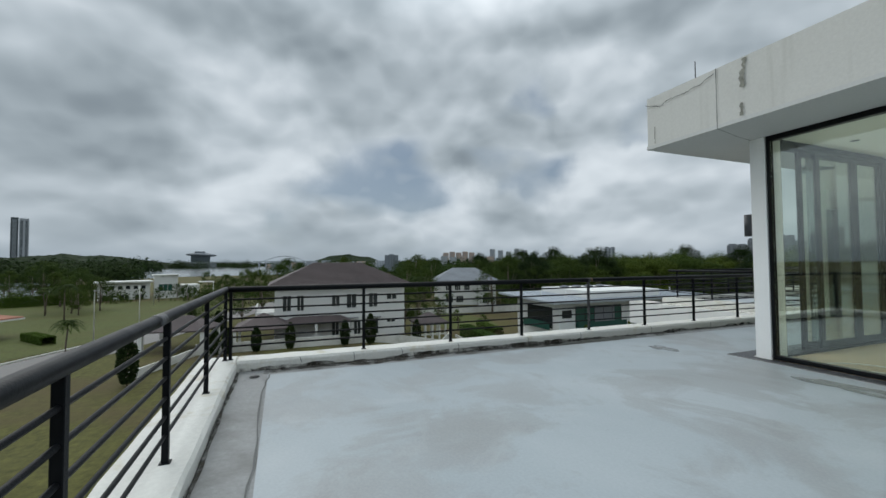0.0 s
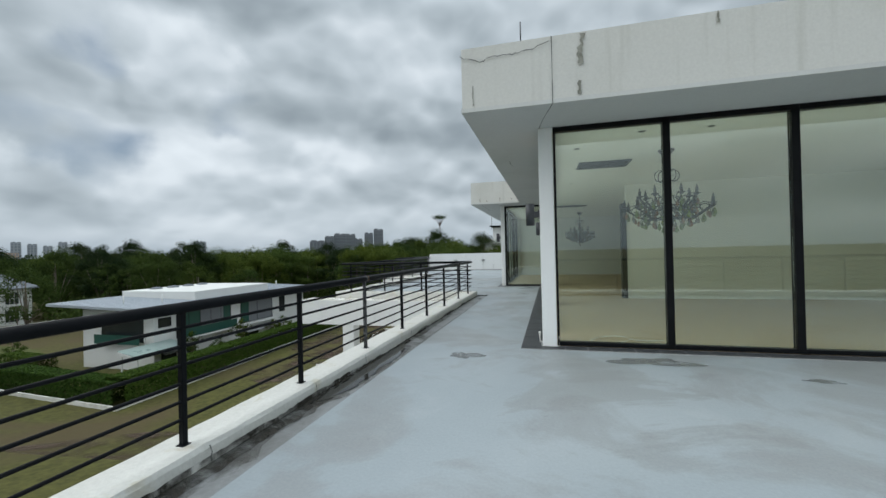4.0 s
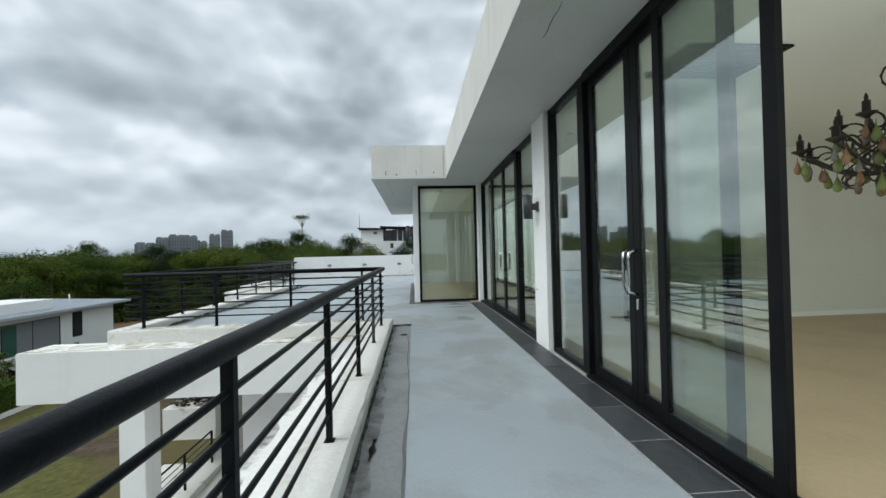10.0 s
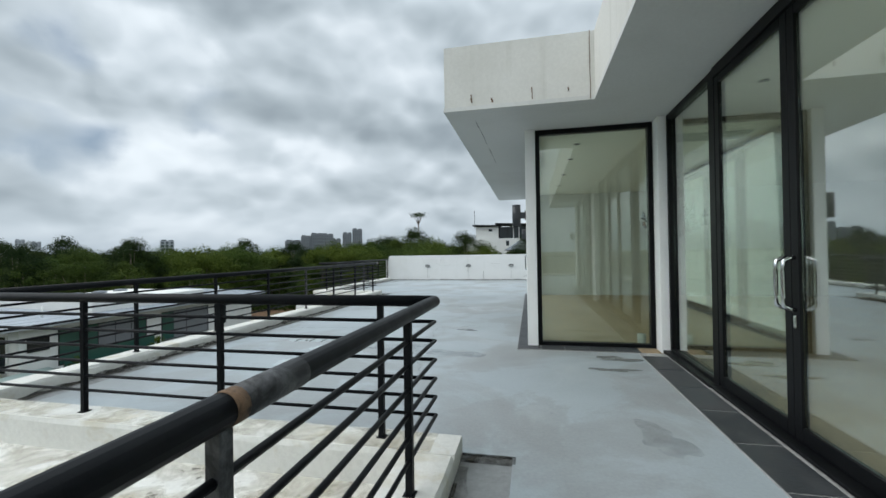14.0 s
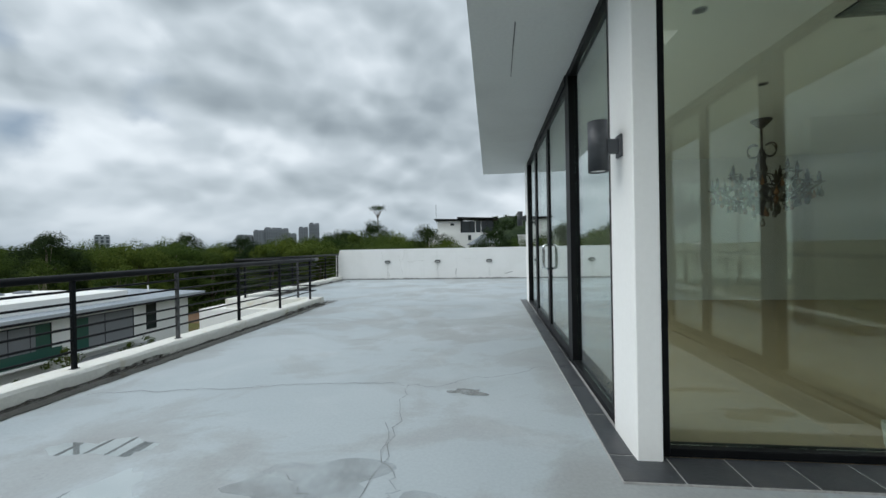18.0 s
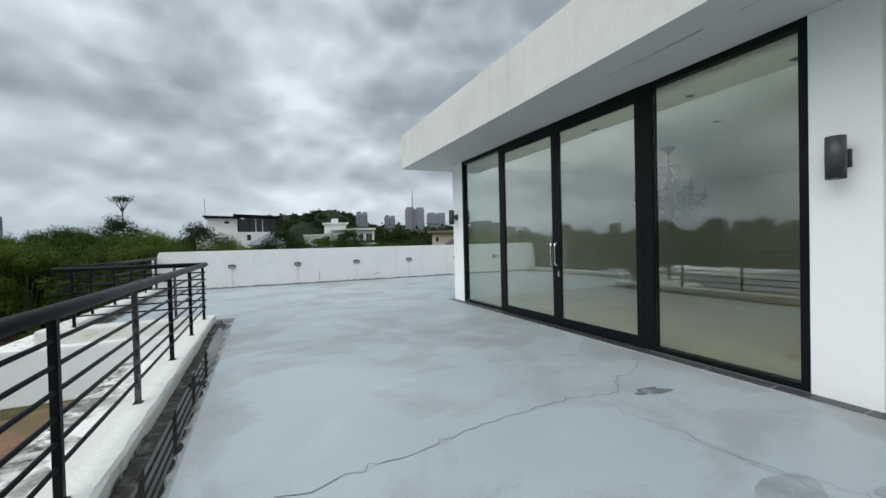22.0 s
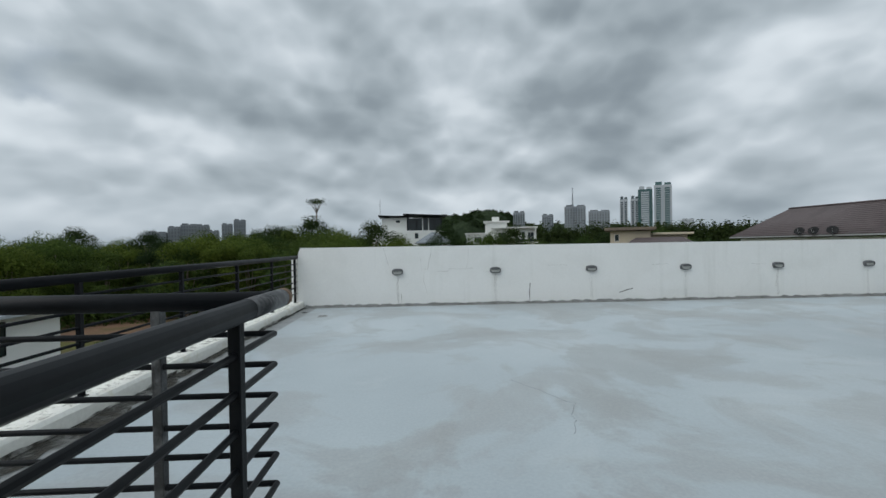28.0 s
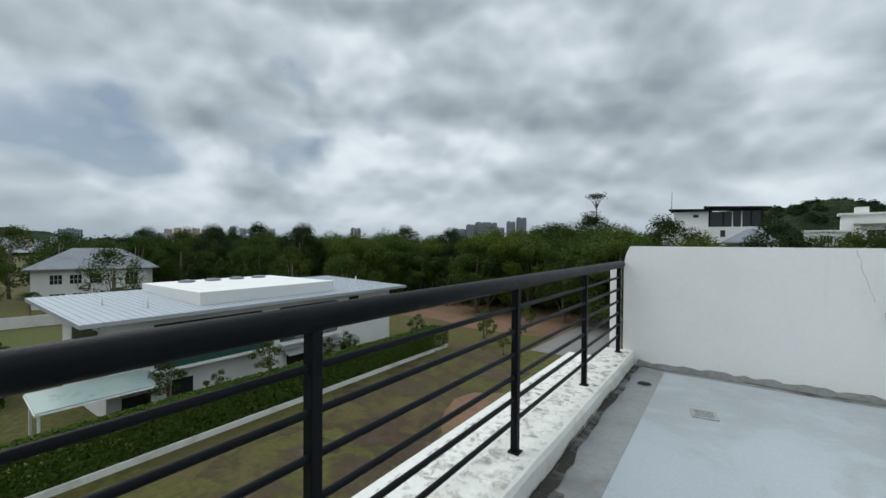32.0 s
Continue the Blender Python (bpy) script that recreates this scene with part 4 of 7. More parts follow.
def plot_wall(pts, h, label, thick=0.14):
    bm_ = bmesh.new()
    for (x0, y0), (x1, y1) in zip(pts, pts[1:]):
        n = max(1, int(math.hypot(x1 - x0, y1 - y0) / 4))
        dx, dy = x1 - x0, y1 - y0
        ln = math.hypot(dx, dy)
        ox, oy = -dy / ln * thick / 2, dx / ln * thick / 2
        for i in range(n):
            a, b = i / n, (i + 1) / n
            ax, ay, bx, by = x0 + dx * a, y0 + dy * a, x0 + dx * b, y0 + dy * b
            z0, z1 = min(gz(ax, ay), gz(bx, by)) - 0.2, gz(ax, ay) + h
            z2 = gz(bx, by) + h
            v = [bm_.verts.new(c) for c in ((ax + ox, ay + oy, z0), (bx + ox, by + oy, z0), (bx - ox, by - oy, z0), (ax - ox, ay - oy, z0),
                                            (ax + ox, ay + oy, z1), (bx + ox, by + oy, z2), (bx - ox, by - oy, z2), (ax - ox, ay - oy, z1))]
            for f in ((0, 3, 2, 1), (4, 5, 6, 7), (0, 1, 5, 4), (1, 2, 6, 5), (2, 3, 7, 6), (3, 0, 4, 7)):
                bm_.faces.new([v[k] for k in f])
    return structure("boundary_wall", bm_, "fence_white", label, "wall")


plot_wall([(-58, 20.4), (-33.6, 18.6), (-34.4, 58)], 0.36, "low white cement boundary wall in front of a hedge")
plot_wall([(-48.2, -15), (-48.0, 14), (-58.5, 19.8)], 1.15, "low white rendered boundary wall beside a lawn")
plot_wall([(-38.5, -18.7), (-48, -15)], 0.8, "low white wall along the street")

# pale kerbstones along the street
for k in range(11):
    a, b = Vector((-22, -44.2)).lerp(Vector((-71, -24.35)), k / 11), Vector((-22, -44.2)).lerp(Vector((-71, -24.35)), (k + 0.985) / 11)
    bm = bmesh.new()
    d = (b - a).normalized() * 0.09
    n_ = Vector((-d.y, d.x))
    vs = [bm.verts.new((p.x, p.y, z)) for z in (gz(a.x, a.y) - 0.05, gz(a.x, a.y) + 0.16) for p in (a - n_, b - n_, b + n_, a + n_)]
    for f in ((0, 3, 2, 1), (4, 5, 6, 7), (0, 1, 5, 4), (1, 2, 6, 5), (2, 3, 7, 6), (3, 0, 4, 7)):
        bm.faces.new([vs[q] for q in f])
    structure("street_kerb", bm, "fence_white", "pale concrete kerb along the street", "kerb")

# ---- plants ----
def leaf_mat(name, a, b, dark):
    m = bpy.data.materials.new(name)
    m.use_nodes = True
    t = m.node_tree
    t.nodes.clear()
    L = t.links.new
    rnd = nd(t, "ShaderNodeNewGeometry").outputs["Random Per Island"]
    tint = nd(t, "ShaderNodeObjectInfo").outputs["Random"]
    col = ramp(t, rnd, [(0.0, dark), (0.45, a), (1.0, b)])
    col = mixc(t, 1.0, col, ramp(t, tint, [(0, (0.66, 0.76, 0.72)), (0.5, (0.93, 0.95, 0.9)), (1, (1.10, 1.02, 0.78))]), "MULTIPLY")
    p = nd(t, "ShaderNodeBsdfPrincipled")
    L(col, p.inputs["Base Color"])
    p.inputs["Roughness"].default_value = 0.8
    p.inputs["Specular IOR Level"].default_value = 0.10
    tl = nd(t, "ShaderNodeBsdfTranslucent")
    L(col, tl.inputs["Color"])
    mx = nd(t, "ShaderNodeMixShader")
    mx.inputs[0].default_value = 0.3
    L(p.outputs[0], mx.inputs[1])
    L(tl.outputs[0], mx.inputs[2])
    out = nd(t, "ShaderNodeOutputMaterial")
    L(mx.outputs[0], out.inputs[0])
    MATS[name] = m


leaf_mat("leaf_green", (0.042, 0.071, 0.016), (0.066, 0.098, 0.023), (0.025, 0.044, 0.012))
leaf_mat("leaf_bright", (0.064, 0.099, 0.019), (0.094, 0.130, 0.027), (0.040, 0.064, 0.014))
leaf_mat("leaf_dark", (0.024, 0.042, 0.014), (0.038, 0.060, 0.018), (0.015, 0.026, 0.010))
leaf_mat("leaf_hedge", (0.050, 0.095, 0.014), (0.076, 0.124, 0.021), (0.030, 0.058, 0.010))
leaf_mat("leaf_brown", (0.055, 0.045, 0.035), (0.16, 0.15, 0.13), (0.018, 0.016, 0.013))
mat("bark", (0.16, 0.13, 0.10), 0.9, dirt=(0.08, 0.07, 0.055), dirt_scale=3, dirt_amount=0.8, grain=0.25, grain_scale=14, bump=0.6)


def leaf_mesh(name, centres, sizes, material, seed, flat=0.0, out=None):
    """Small bent leaves (two triangles each) at the centres, turned at random."""
    rng = np.random.default_rng(seed)
    n = len(centres)
    c = np.asarray(centres, float)
    s = np.asarray(sizes, float).reshape(-1, 1)
    u = rng.normal(size=(n, 3))
    u[:, 2] *= 1 - flat
    if out is not None:  # leaves lie roughly along the surface of their clump
        face = np.asarray(out, float) + rng.normal(size=(n, 3)) * 0.32
        face /= np.linalg.norm(face, axis=1, keepdims=True)
        u -= (u * face).sum(1, keepdims=True) * face
    u /= np.linalg.norm(u, axis=1, keepdims=True)
    w = rng.normal(size=(n, 3))
    w[:, 2] *= 1 - flat
    if out is not None:
        w = np.cross(face, u)
    w -= (w * u).sum(1, keepdims=True) * u
    w /= np.linalg.norm(w, axis=1, keepdims=True) + 1e-9
    nrm = np.cross(u, w)
    v = np.stack([c - u * s, c - w * s * 0.55 + nrm * s * 0.15, c + u * s, c + w * s * 0.55 + nrm * s * 0.15], axis=1).reshape(-1, 3)
    me = bpy.data.meshes.new(name)
    me.vertices.add(n * 4)
    me.vertices.foreach_set("co", v.astype(np.float32).ravel())
    me.loops.add(n * 4)
    me.loops.foreach_set("vertex_index", np.arange(n * 4, dtype=np.int32))
    me.polygons.add(n)
    me.polygons.foreach_set("loop_start", np.arange(0, n * 4, 4, dtype=np.int32))
    me.polygons.foreach_set("loop_total", np.full(n, 4, dtype=np.int32))
    me.update(calc_edges=True)
    me.validate()
    me.materials.append(MATS[material])
    return me


def crown_points(seed, height, radius, clumps, per, base=0.35):
    """Leaf places in many uneven clumps that fill a crown's shell and leave gaps."""
    rng = np.random.default_rng(seed)
    out, size, tips, faces = [], [], [], []
    for k in range(clumps):
        a = rng.uniform(0, 2 * math.pi)
        f = rng.uniform(0.0, 1.0)
        z = height * (base + (1 - base) * (0.12 + 0.85 * f))
        rr = radius * math.sqrt(max(0.05, 1 - (2 * f - 0.85) ** 2 * 0.85)) * rng.uniform(0.45, 1.0)
        cx, cy = rr * math.cos(a), rr * math.sin(a)
        cr = radius * rng.uniform(0.22, 0.42)
        d = rng.normal(size=(per, 3))
        d /= np.linalg.norm(d, axis=1, keepdims=True)
        faces.append(d + np.array([cx, cy, 0.0]) / radius * 0.5 + np.array([0, 0, 0.25]))
        d = d * (rng.uniform(0.55, 1.0, size=(per, 1))) * cr
        d[:, 2] *= 0.72
        out.append(d + np.array([cx, cy, z]))
        size.append(rng.uniform(0.08, 0.165, per) * (0.7 + radius * 0.085))
        tips.append((cx * 0.8, cy * 0.8, z - cr * 0.3))
    return np.concatenate(out), np.concatenate(size), tips, np.concatenate(faces)


def broadleaf(seed, height, radius, clumps, per, material, label, base=0.3):
    root = hub("tree", I, label, "tree")
    pts, sizes, tips, faces = crown_points(seed, height, radius, clumps, per, base)
    bm_ = bmesh.new()
    rng = random.Random(seed)
    top = (rng.uniform(-0.4, 0.4), rng.uniform(-0.4, 0.4), height * 0.8)
    tube(bm_, [(0, 0, -0.4), (0.1, 0.05, height * base), (top[0] * 0.6, top[1] * 0.6, height * 0.58), top], 0.028 * height, 7, taper=[1.2, 0.8, 0.5, 0.15])
    part("trunk", bm_, "bark", root)
    for tip in tips[::max(1, len(tips) // 6)]:
        bm_ = bmesh.new()
        z0 = height * base * rng.uniform(0.9, 1.5)
        tube(bm_, [(0, 0, z0), (tip[0] * 0.5, tip[1] * 0.5, (z0 + tip[2]) / 2 + 0.2), tip], 0.011 * height, 5, taper=[1, 0.6, 0.2])
        part("limb", bm_, "bark", root)
    part("crown", leaf_mesh("crown", pts, sizes, material, seed, out=faces), "", root)
    return root


def palm(seed, height, label, fronds=16, length=2.6):
    root = hub("palm_tree", I, label, "palm tree")
    bm_ = bmesh.new()
    rng = random.Random(seed)
    lean = rng.uniform(-0.3, 0.3)
    tube(bm_, [(0, 0, -0.3), (lean * 0.3, 0, height * 0.4), (lean, 0.1, height * 0.8), (lean, 0.1, height)], 0.16, 8, taper=[1.3, 0.9, 0.75, 0.7])
    part("trunk", bm_, "bark", root)
    for k in range(fronds):
        a = 2 * math.pi * k / fronds + rng.uniform(-0.15, 0.15)
        rise = rng.uniform(-0.3, 0.9)
        cs, sz, spine = [], [], []
        for i in range(11):
            f = i / 10
            r = length * f
            z = height + rise * r * (1 - 0.75 * f) - 0.55 * length * f * f
            spine.append((lean + r * math.cos(a), 0.1 + r * math.sin(a), z))
            if i:
                for side in (-1, 1):
                    w = 0.42 * math.sin(math.pi * min(0.95, f * 0.9 + 0.1))
                    cs.append((spine[-1][0] - side * w * math.sin(a) * 0.6, spine[-1][1] + side * w * math.cos(a) * 0.6, z - 0.10))
                    sz.append(0.42 * (1.1 - f * 0.5))
        bm_ = bmesh.new()
        tube(bm_, spine, 0.025, 4, taper=[1 - 0.08 * i for i in range(11)])
        for c, s in zip(cs, sz):
            d = Vector((math.cos(a), math.sin(a), -0.35)) * s
            q = Vector((-math.sin(a), math.cos(a), 0)) * s * 0.36
            o = Vector(c)
            bm_.faces.new([bm_.verts.new(o - d), bm_.verts.new(o - q), bm_.verts.new(o + d), bm_.verts.new(o + q)])
        part("frond", bm_, "leaf_green", root)
    return root


def cypress(seed, height, radius):
    root = hub("cypress", I, "slim dark green clipped cypress in the garden", "cypress", group="garden cypresses")
    rng = np.random.default_rng(seed)
    n = 1700
    f = rng.uniform(0.02, 1, n)
    a = rng.uniform(0, 2 * math.pi, n)
    r = radius * np.sin(np.clip(np.pi * (f * 0.85 + 0.12), 0, np.pi)) ** 0.8 * rng.uniform(0.6, 1.05, n)
    pts = np.stack([r * np.cos(a), r * np.sin(a), 0.15 + f * height], 1)
    bm_ = bmesh.new()
    tube(bm_, [(0, 0, -0.2), (0, 0, height * 0.7)], 0.06, 6)
    part("trunk", bm_, "bark", root)
    part("crown", leaf_mesh("crown", pts, rng.uniform(0.09, 0.15, n), "leaf_dark", seed), "", root)
    return root


def placed(ob, x, y, turn=0.0, size=1.0, z=None):
    ob.matrix_world = Matrix.LocRotScale((x, y, gz(x, y) if z is None else z), Euler((0, 0, turn)), (size, size, size))
    return ob


def copied(ob, x, y, turn=0.0, size=1.0, z=None):
    c = copy_thing(ob, pose(x, y, gz(x, y) if z is None else z, 0, 0, math.degrees(turn)))
    c.scale = (size, size, size)
    return c


MODELS = [
    broadleaf(11, 13.5, 5.4, 48, 330, "leaf_green", "dense green broadleaf tree at the edge of the wood", 0.08),
    broadleaf(12, 15.0, 5.0, 46, 330, "leaf_dark", "tall dark green tree in the wood", 0.10),
    broadleaf(13, 12.5, 6.0, 50, 330, "leaf_bright", "spreading light green tree at the edge of the wood", 0.06),
    broadleaf(14, 11.0, 4.4, 38, 310, "leaf_green", "rounded green tree among other trees", 0.06),
    broadleaf(15, 16.5, 4.2, 38, 310, "leaf_dark", "tall loose dark tree standing over the wood", 0.22),
]
PALM = palm(21, 9.0, "tall feathery palm among the trees")
OX, OY = -8.0, 14.0


def polar(ang, dist):
    """ang: degrees from north towards west, seen from the terrace."""
    return OX - dist * math.sin(radians(ang)), OY + dist * math.cos(radians(ang))


rng = random.Random(77)
spots = []
for ring, (d0, d1, a0, a1, count) in enumerate(((62, 74, 9, 18, 4), (74, 88, 10, 30, 9), (86, 104, 8, 62, 26), (104, 122, 6, 66, 26), (122, 150, 4, 70, 28))):
    for k in range(count):
        ang = a0 + (a1 - a0) * (k + rng.uniform(0.1, 0.9)) / count
        spots.append((ang, rng.uniform(d0, d1), ring))
used = set()
for i, (ang, dist, ring) in enumerate(spots):
    x, y = polar(ang, dist)
    m = MODELS[rng.choice((0, 0, 1, 2, 2, 3, 3) if ring < 4 else (0, 1, 2, 2, 3, 4))]
    size = rng.uniform(0.86, 1.14)
    if m is MODELS[4]:
        size *= 0.9
    if id(m) not in used:
        used.add(id(m))
        placed(m, x, y, rng.uniform(0, 6.28), size)
    else:
        copied(m, x, y, rng.uniform(0, 6.28), size)
first = True
for k in range(7):
    ang, dist = rng.uniform(14, 62), rng.uniform(84, 130)
    x, y = polar(ang, dist)
    s = rng.uniform(0.85, 1.3)
    if first:
        placed(PALM, x, y, rng.uniform(0, 6), s)
        first = False
    else:
        copied(PALM, x, y, rng.uniform(0, 6), s)


def wood(name, seed, spots_, size, label, material="leaf_green", n=150):
    """A far wood: clumps of large leaves joined in one mesh."""
    g = np.random.default_rng(seed)
    cs, ss, ns = [], [], []
    for x, y, z, h, r in spots_:
        d = g.normal(size=(n, 3))
        d /= np.linalg.norm(d, axis=1, keepdims=True)
        d[:, 2] = np.abs(d[:, 2])
        ns.append(d + np.array([0, 0, 0.2]))
        d = d * g.uniform(0.72, 1.0, (n, 1)) * (1 + 0.16 * np.sin(d[:, :1] * 7 + x) * np.sin(d[:, 1:2] * 7 + y))
        d[:, :2] *= r
        d[:, 2] *= h
        cs.append(d + np.array([x, y, z]))
        ss.append(g.uniform(0.45, 0.9, n) * size)
    ob = new(name, leaf_mesh(name, np.concatenate(cs), np.concatenate(ss), material, seed, out=np.concatenate(ns)))
    return tagged(ob, label, "wood", kind="stuff")


rng = random.Random(5)
far = []
for k in range(1250):
    ang, dist = rng.uniform(-58, 78), rng.uniform(150, 330)
    x, y = polar(ang, dist)
    if dist < 185 and ang < 4:
        continue
    far.append((x, y, gz(x, y), rng.uniform(9, 14), rng.uniform(4, 7)))
wood("far_wood", 31, far, 0.8, "dark green wood behind the houses, far off", n=290)
far = []
for k in range(900):
    ang, dist = rng.uniform(-62, 77), rng.uniform(330, 640)
    x, y = polar(ang, dist)
    far.append((x, y, gz(x, y), rng.uniform(10, 15), rng.uniform(8, 12)))
wood("far_wood", 32, far, 1.5, "dark wood towards the horizon", "leaf_dark", 250)
far = []
for k in range(700):
    ang, dist = rng.uniform(-62, 124), rng.uniform(700, 1300)
    x, y = polar(ang, dist)
    if 77 < ang < 106:
        x, y = polar(ang, rng.uniform(1900, 2200))
    far.append((x, y, gz(x, y), rng.uniform(14, 24), rng.uniform(20, 34)))
wood("far_wood", 33, far, 4.0, "bluish dark wood along the horizon", "leaf_dark")
far = []
for k in range(420):
    x = rng.uniform(-620, -300)
    y = 0.262 * x - rng.uniform(14, 260)
    far.append((x, y, gz(x, y), rng.uniform(9, 13), rng.uniform(7, 11)))
for k in range(90):
    x, y = rng.uniform(-1215, -1150), rng.uniform(-340, -60)
    far.append((x, y, gz(x, y), rng.uniform(17, 24), rng.uniform(12, 20)))
wood("shore_wood", 35, far, 1.6, "dense dark wood on the lake shore", "leaf_dark")
far = []
for k in range(170):
    x, y = rng.uniform(60, 340), rng.uniform(395, 450)
    far.append((x, y, gz(x, y), rng.uniform(25, 33), rng.uniform(9, 14)))
wood("ridge_wood", 36, far, 2.3, "tall dark wood below the apartment towers", "leaf_dark", 420)
far = []
for k in range(120):
    x, y = rng.uniform(70, 130), rng.uniform(-90, 90)
    far.append((x, y, gz(x, y), rng.uniform(8, 13), rng.uniform(4, 7)))
wood("east_wood", 39, far, 1.15, "dark green trees seen through the hall's far window")
# undergrowth at the edge of the wood
far = []
for k in range(330):
    x, y = polar(rng.uniform(14, 66), rng.uniform(84, 112))
    far.append((x, y, gz(x, y), rng.uniform(2.5, 5.5), rng.uniform(2, 3.6)))
wood("undergrowth", 37, far, 0.42, "tangled green undergrowth along the wood's edge")
far = []
for k in range(46):
    x, y = rng.uniform(-150, -128), rng.uniform(-72, -8)
    if -57 < y < -28 and x < -132:
        continue
    far.append((x, y, gz(x, y), rng.uniform(2.5, 5.5), rng.uniform(2.5, 4)))
wood("shrubbery", 38, far, 0.42, "dark shrubs round the villas")


def hill(cx, cy, rx, ry, h, seed, label):
    bm_ = bmesh.new()
    n = 90
    vs = {}
    for i in range(n + 1):
        for j in range(n + 1):
            u, v = i / n * 2 - 1, j / n * 2 - 1
            r = math.hypot(u, v)
            bell = max(0.0, 1 - r * r) ** 1.3
            p = Vector((u * 3.1 + seed, v * 3.1, seed))
            z = bell * h * (0.95 + 0.35 * noise.noise(p)) + bell * (5.0 * abs(noise.noise(p * 11)) + 3.5 * abs(noise.noise(p * 23)))
            vs[i, j] = bm_.verts.new((cx + u * rx, cy + v * ry, GROUND - 2.2 + z))
    for i in range(n):
        for j in range(n):
            bm_.faces.new((vs[i, j], vs[i + 1, j], vs[i + 1, j + 1], vs[i, j + 1]))
    ob = new("wooded_hill", to_mesh("wooded_hill", bm_, "far_wood"))
    return tagged(ob, label, "hill", kind="stuff")


hill(95, 940, 290, 130, 92, 3.7, "dark green wooded hill behind the houses")
hill(330, 900, 330, 160, 52, 8.1, "low wooded ridge under the towers")
hill(-2050, 300, 160, 240, 52, 1.3, "low dark hill beyond the lake")
hill(-1250, -520, 200, 330, 36, 5.2, "wooded rise below the twin tower")
hill(-900, 470, 130, 260, 14, 6.6, "low wooded rise in the distance")

# trees that break the skyline of the hill
g = random.Random(8)
far = []
for k in range(420):
    a, q = g.uniform(0, 6.28), math.sqrt(g.uniform(0, 0.85))
    u, v = q * math.cos(a), q * math.sin(a)
    bell = max(0.0, 1 - q * q) ** 1.3
    far.append((95 + u * 290, 940 + v * 130, GROUND - 6 + bell * 92 * (0.95 + 0.35 * noise.noise(Vector((u * 3.1 + 3.7, v * 3.1, 3.7)))), g.uniform(8, 14), g.uniform(7, 12)))
wood("hill_wood", 34, far, 3.0, "dark green trees covering the hill", "leaf_dark")

# ---- houses round about ----
mat("house_white", (0.66, 0.67, 0.65), 0.8, dirt=(0.55, 0.55, 0.52), dirt_scale=0.4, dirt_amount=0.3, grain=0.03, streak=0.2, bump=0.03)
mat("metal_roof", (0.38, 0.42, 0.46), 0.4, metal=0.25, dirt=(0.40, 0.43, 0.46), dirt_scale=0.3, dirt_amount=0.5, grain=0.03, bump=0.02)
mat("brown_tile", (0.062, 0.046, 0.046), 0.75, dirt=(0.040, 0.032, 0.032), dirt_scale=0.5, dirt_amount=0.6, grain=0.15, grain_scale=4, bump=0.3, bump_scale=6)
mat("grey_tile", (0.15, 0.17, 0.19), 0.7, dirt=(0.09, 0.10, 0.115), dirt_scale=0.4, dirt_amount=0.6, grain=0.12, grain_scale=4, bump=0.2, bump_scale=6)
mat("red_tile", (0.30, 0.12, 0.07), 0.8, dirt=(0.18, 0.08, 0.05), dirt_scale=0.6, dirt_amount=0.6, grain=0.15, grain_scale=5, bump=0.3)
mat("dark_glass", (0.020, 0.026, 0.028), 0.12, grain=0.1, bump=0.0, rough_var=0.04)
mat("green_glass", (0.030, 0.085, 0.070), 0.10, grain=0.1, bump=0.0, rough_var=0.04)
mat("grey_blind", (0.16, 0.17, 0.18), 0.7, grain=0.08, bump=0.0)
mat("beige_wall", (0.48, 0.42, 0.32), 0.85, dirt=(0.33, 0.29, 0.23), dirt_scale=0.5, dirt_amount=0.5, grain=0.05)
mat("tower_grey", (0.25, 0.275, 0.30), 0.7, dirt=(0.22, 0.24, 0.27), dirt_scale=0.05, dirt_amount=0.4, grain=0.04, bump=0.0)
mat("block_grey", (0.215, 0.232, 0.25), 0.7, grain=0.05, bump=0.0)
mat("tower_dim", (0.145, 0.165, 0.185), 0.7, grain=0.05, bump=0.0)
mat("tower_pale", (0.40, 0.43, 0.46), 0.7, dirt=(0.38, 0.41, 0.44), dirt_scale=0.05, dirt_amount=0.4, grain=0.04, bump=0.0)
mat("tower_dark", (0.060, 0.080, 0.090), 0.3, dirt=(0.045, 0.065, 0.072), dirt_scale=0.05, dirt_amount=0.4, grain=0.1, bump=0.0)
mat("tower_teal", (0.045, 0.105, 0.105), 0.3, dirt=(0.04, 0.085, 0.09), dirt_scale=0.05, dirt_amount=0.4, grain=0.1, bump=0.0)
mat("tower_orange", (0.52, 0.38, 0.29), 0.8, grain=0.05, bump=0.0)
mat("awning_grey", (0.26, 0.27, 0.27), 0.6, grain=0.08, bump=0.05)


def at(x, y, turn, z=None):
    return pose(x, y, gz(x, y) if z is None else z, 0, 0, turn)


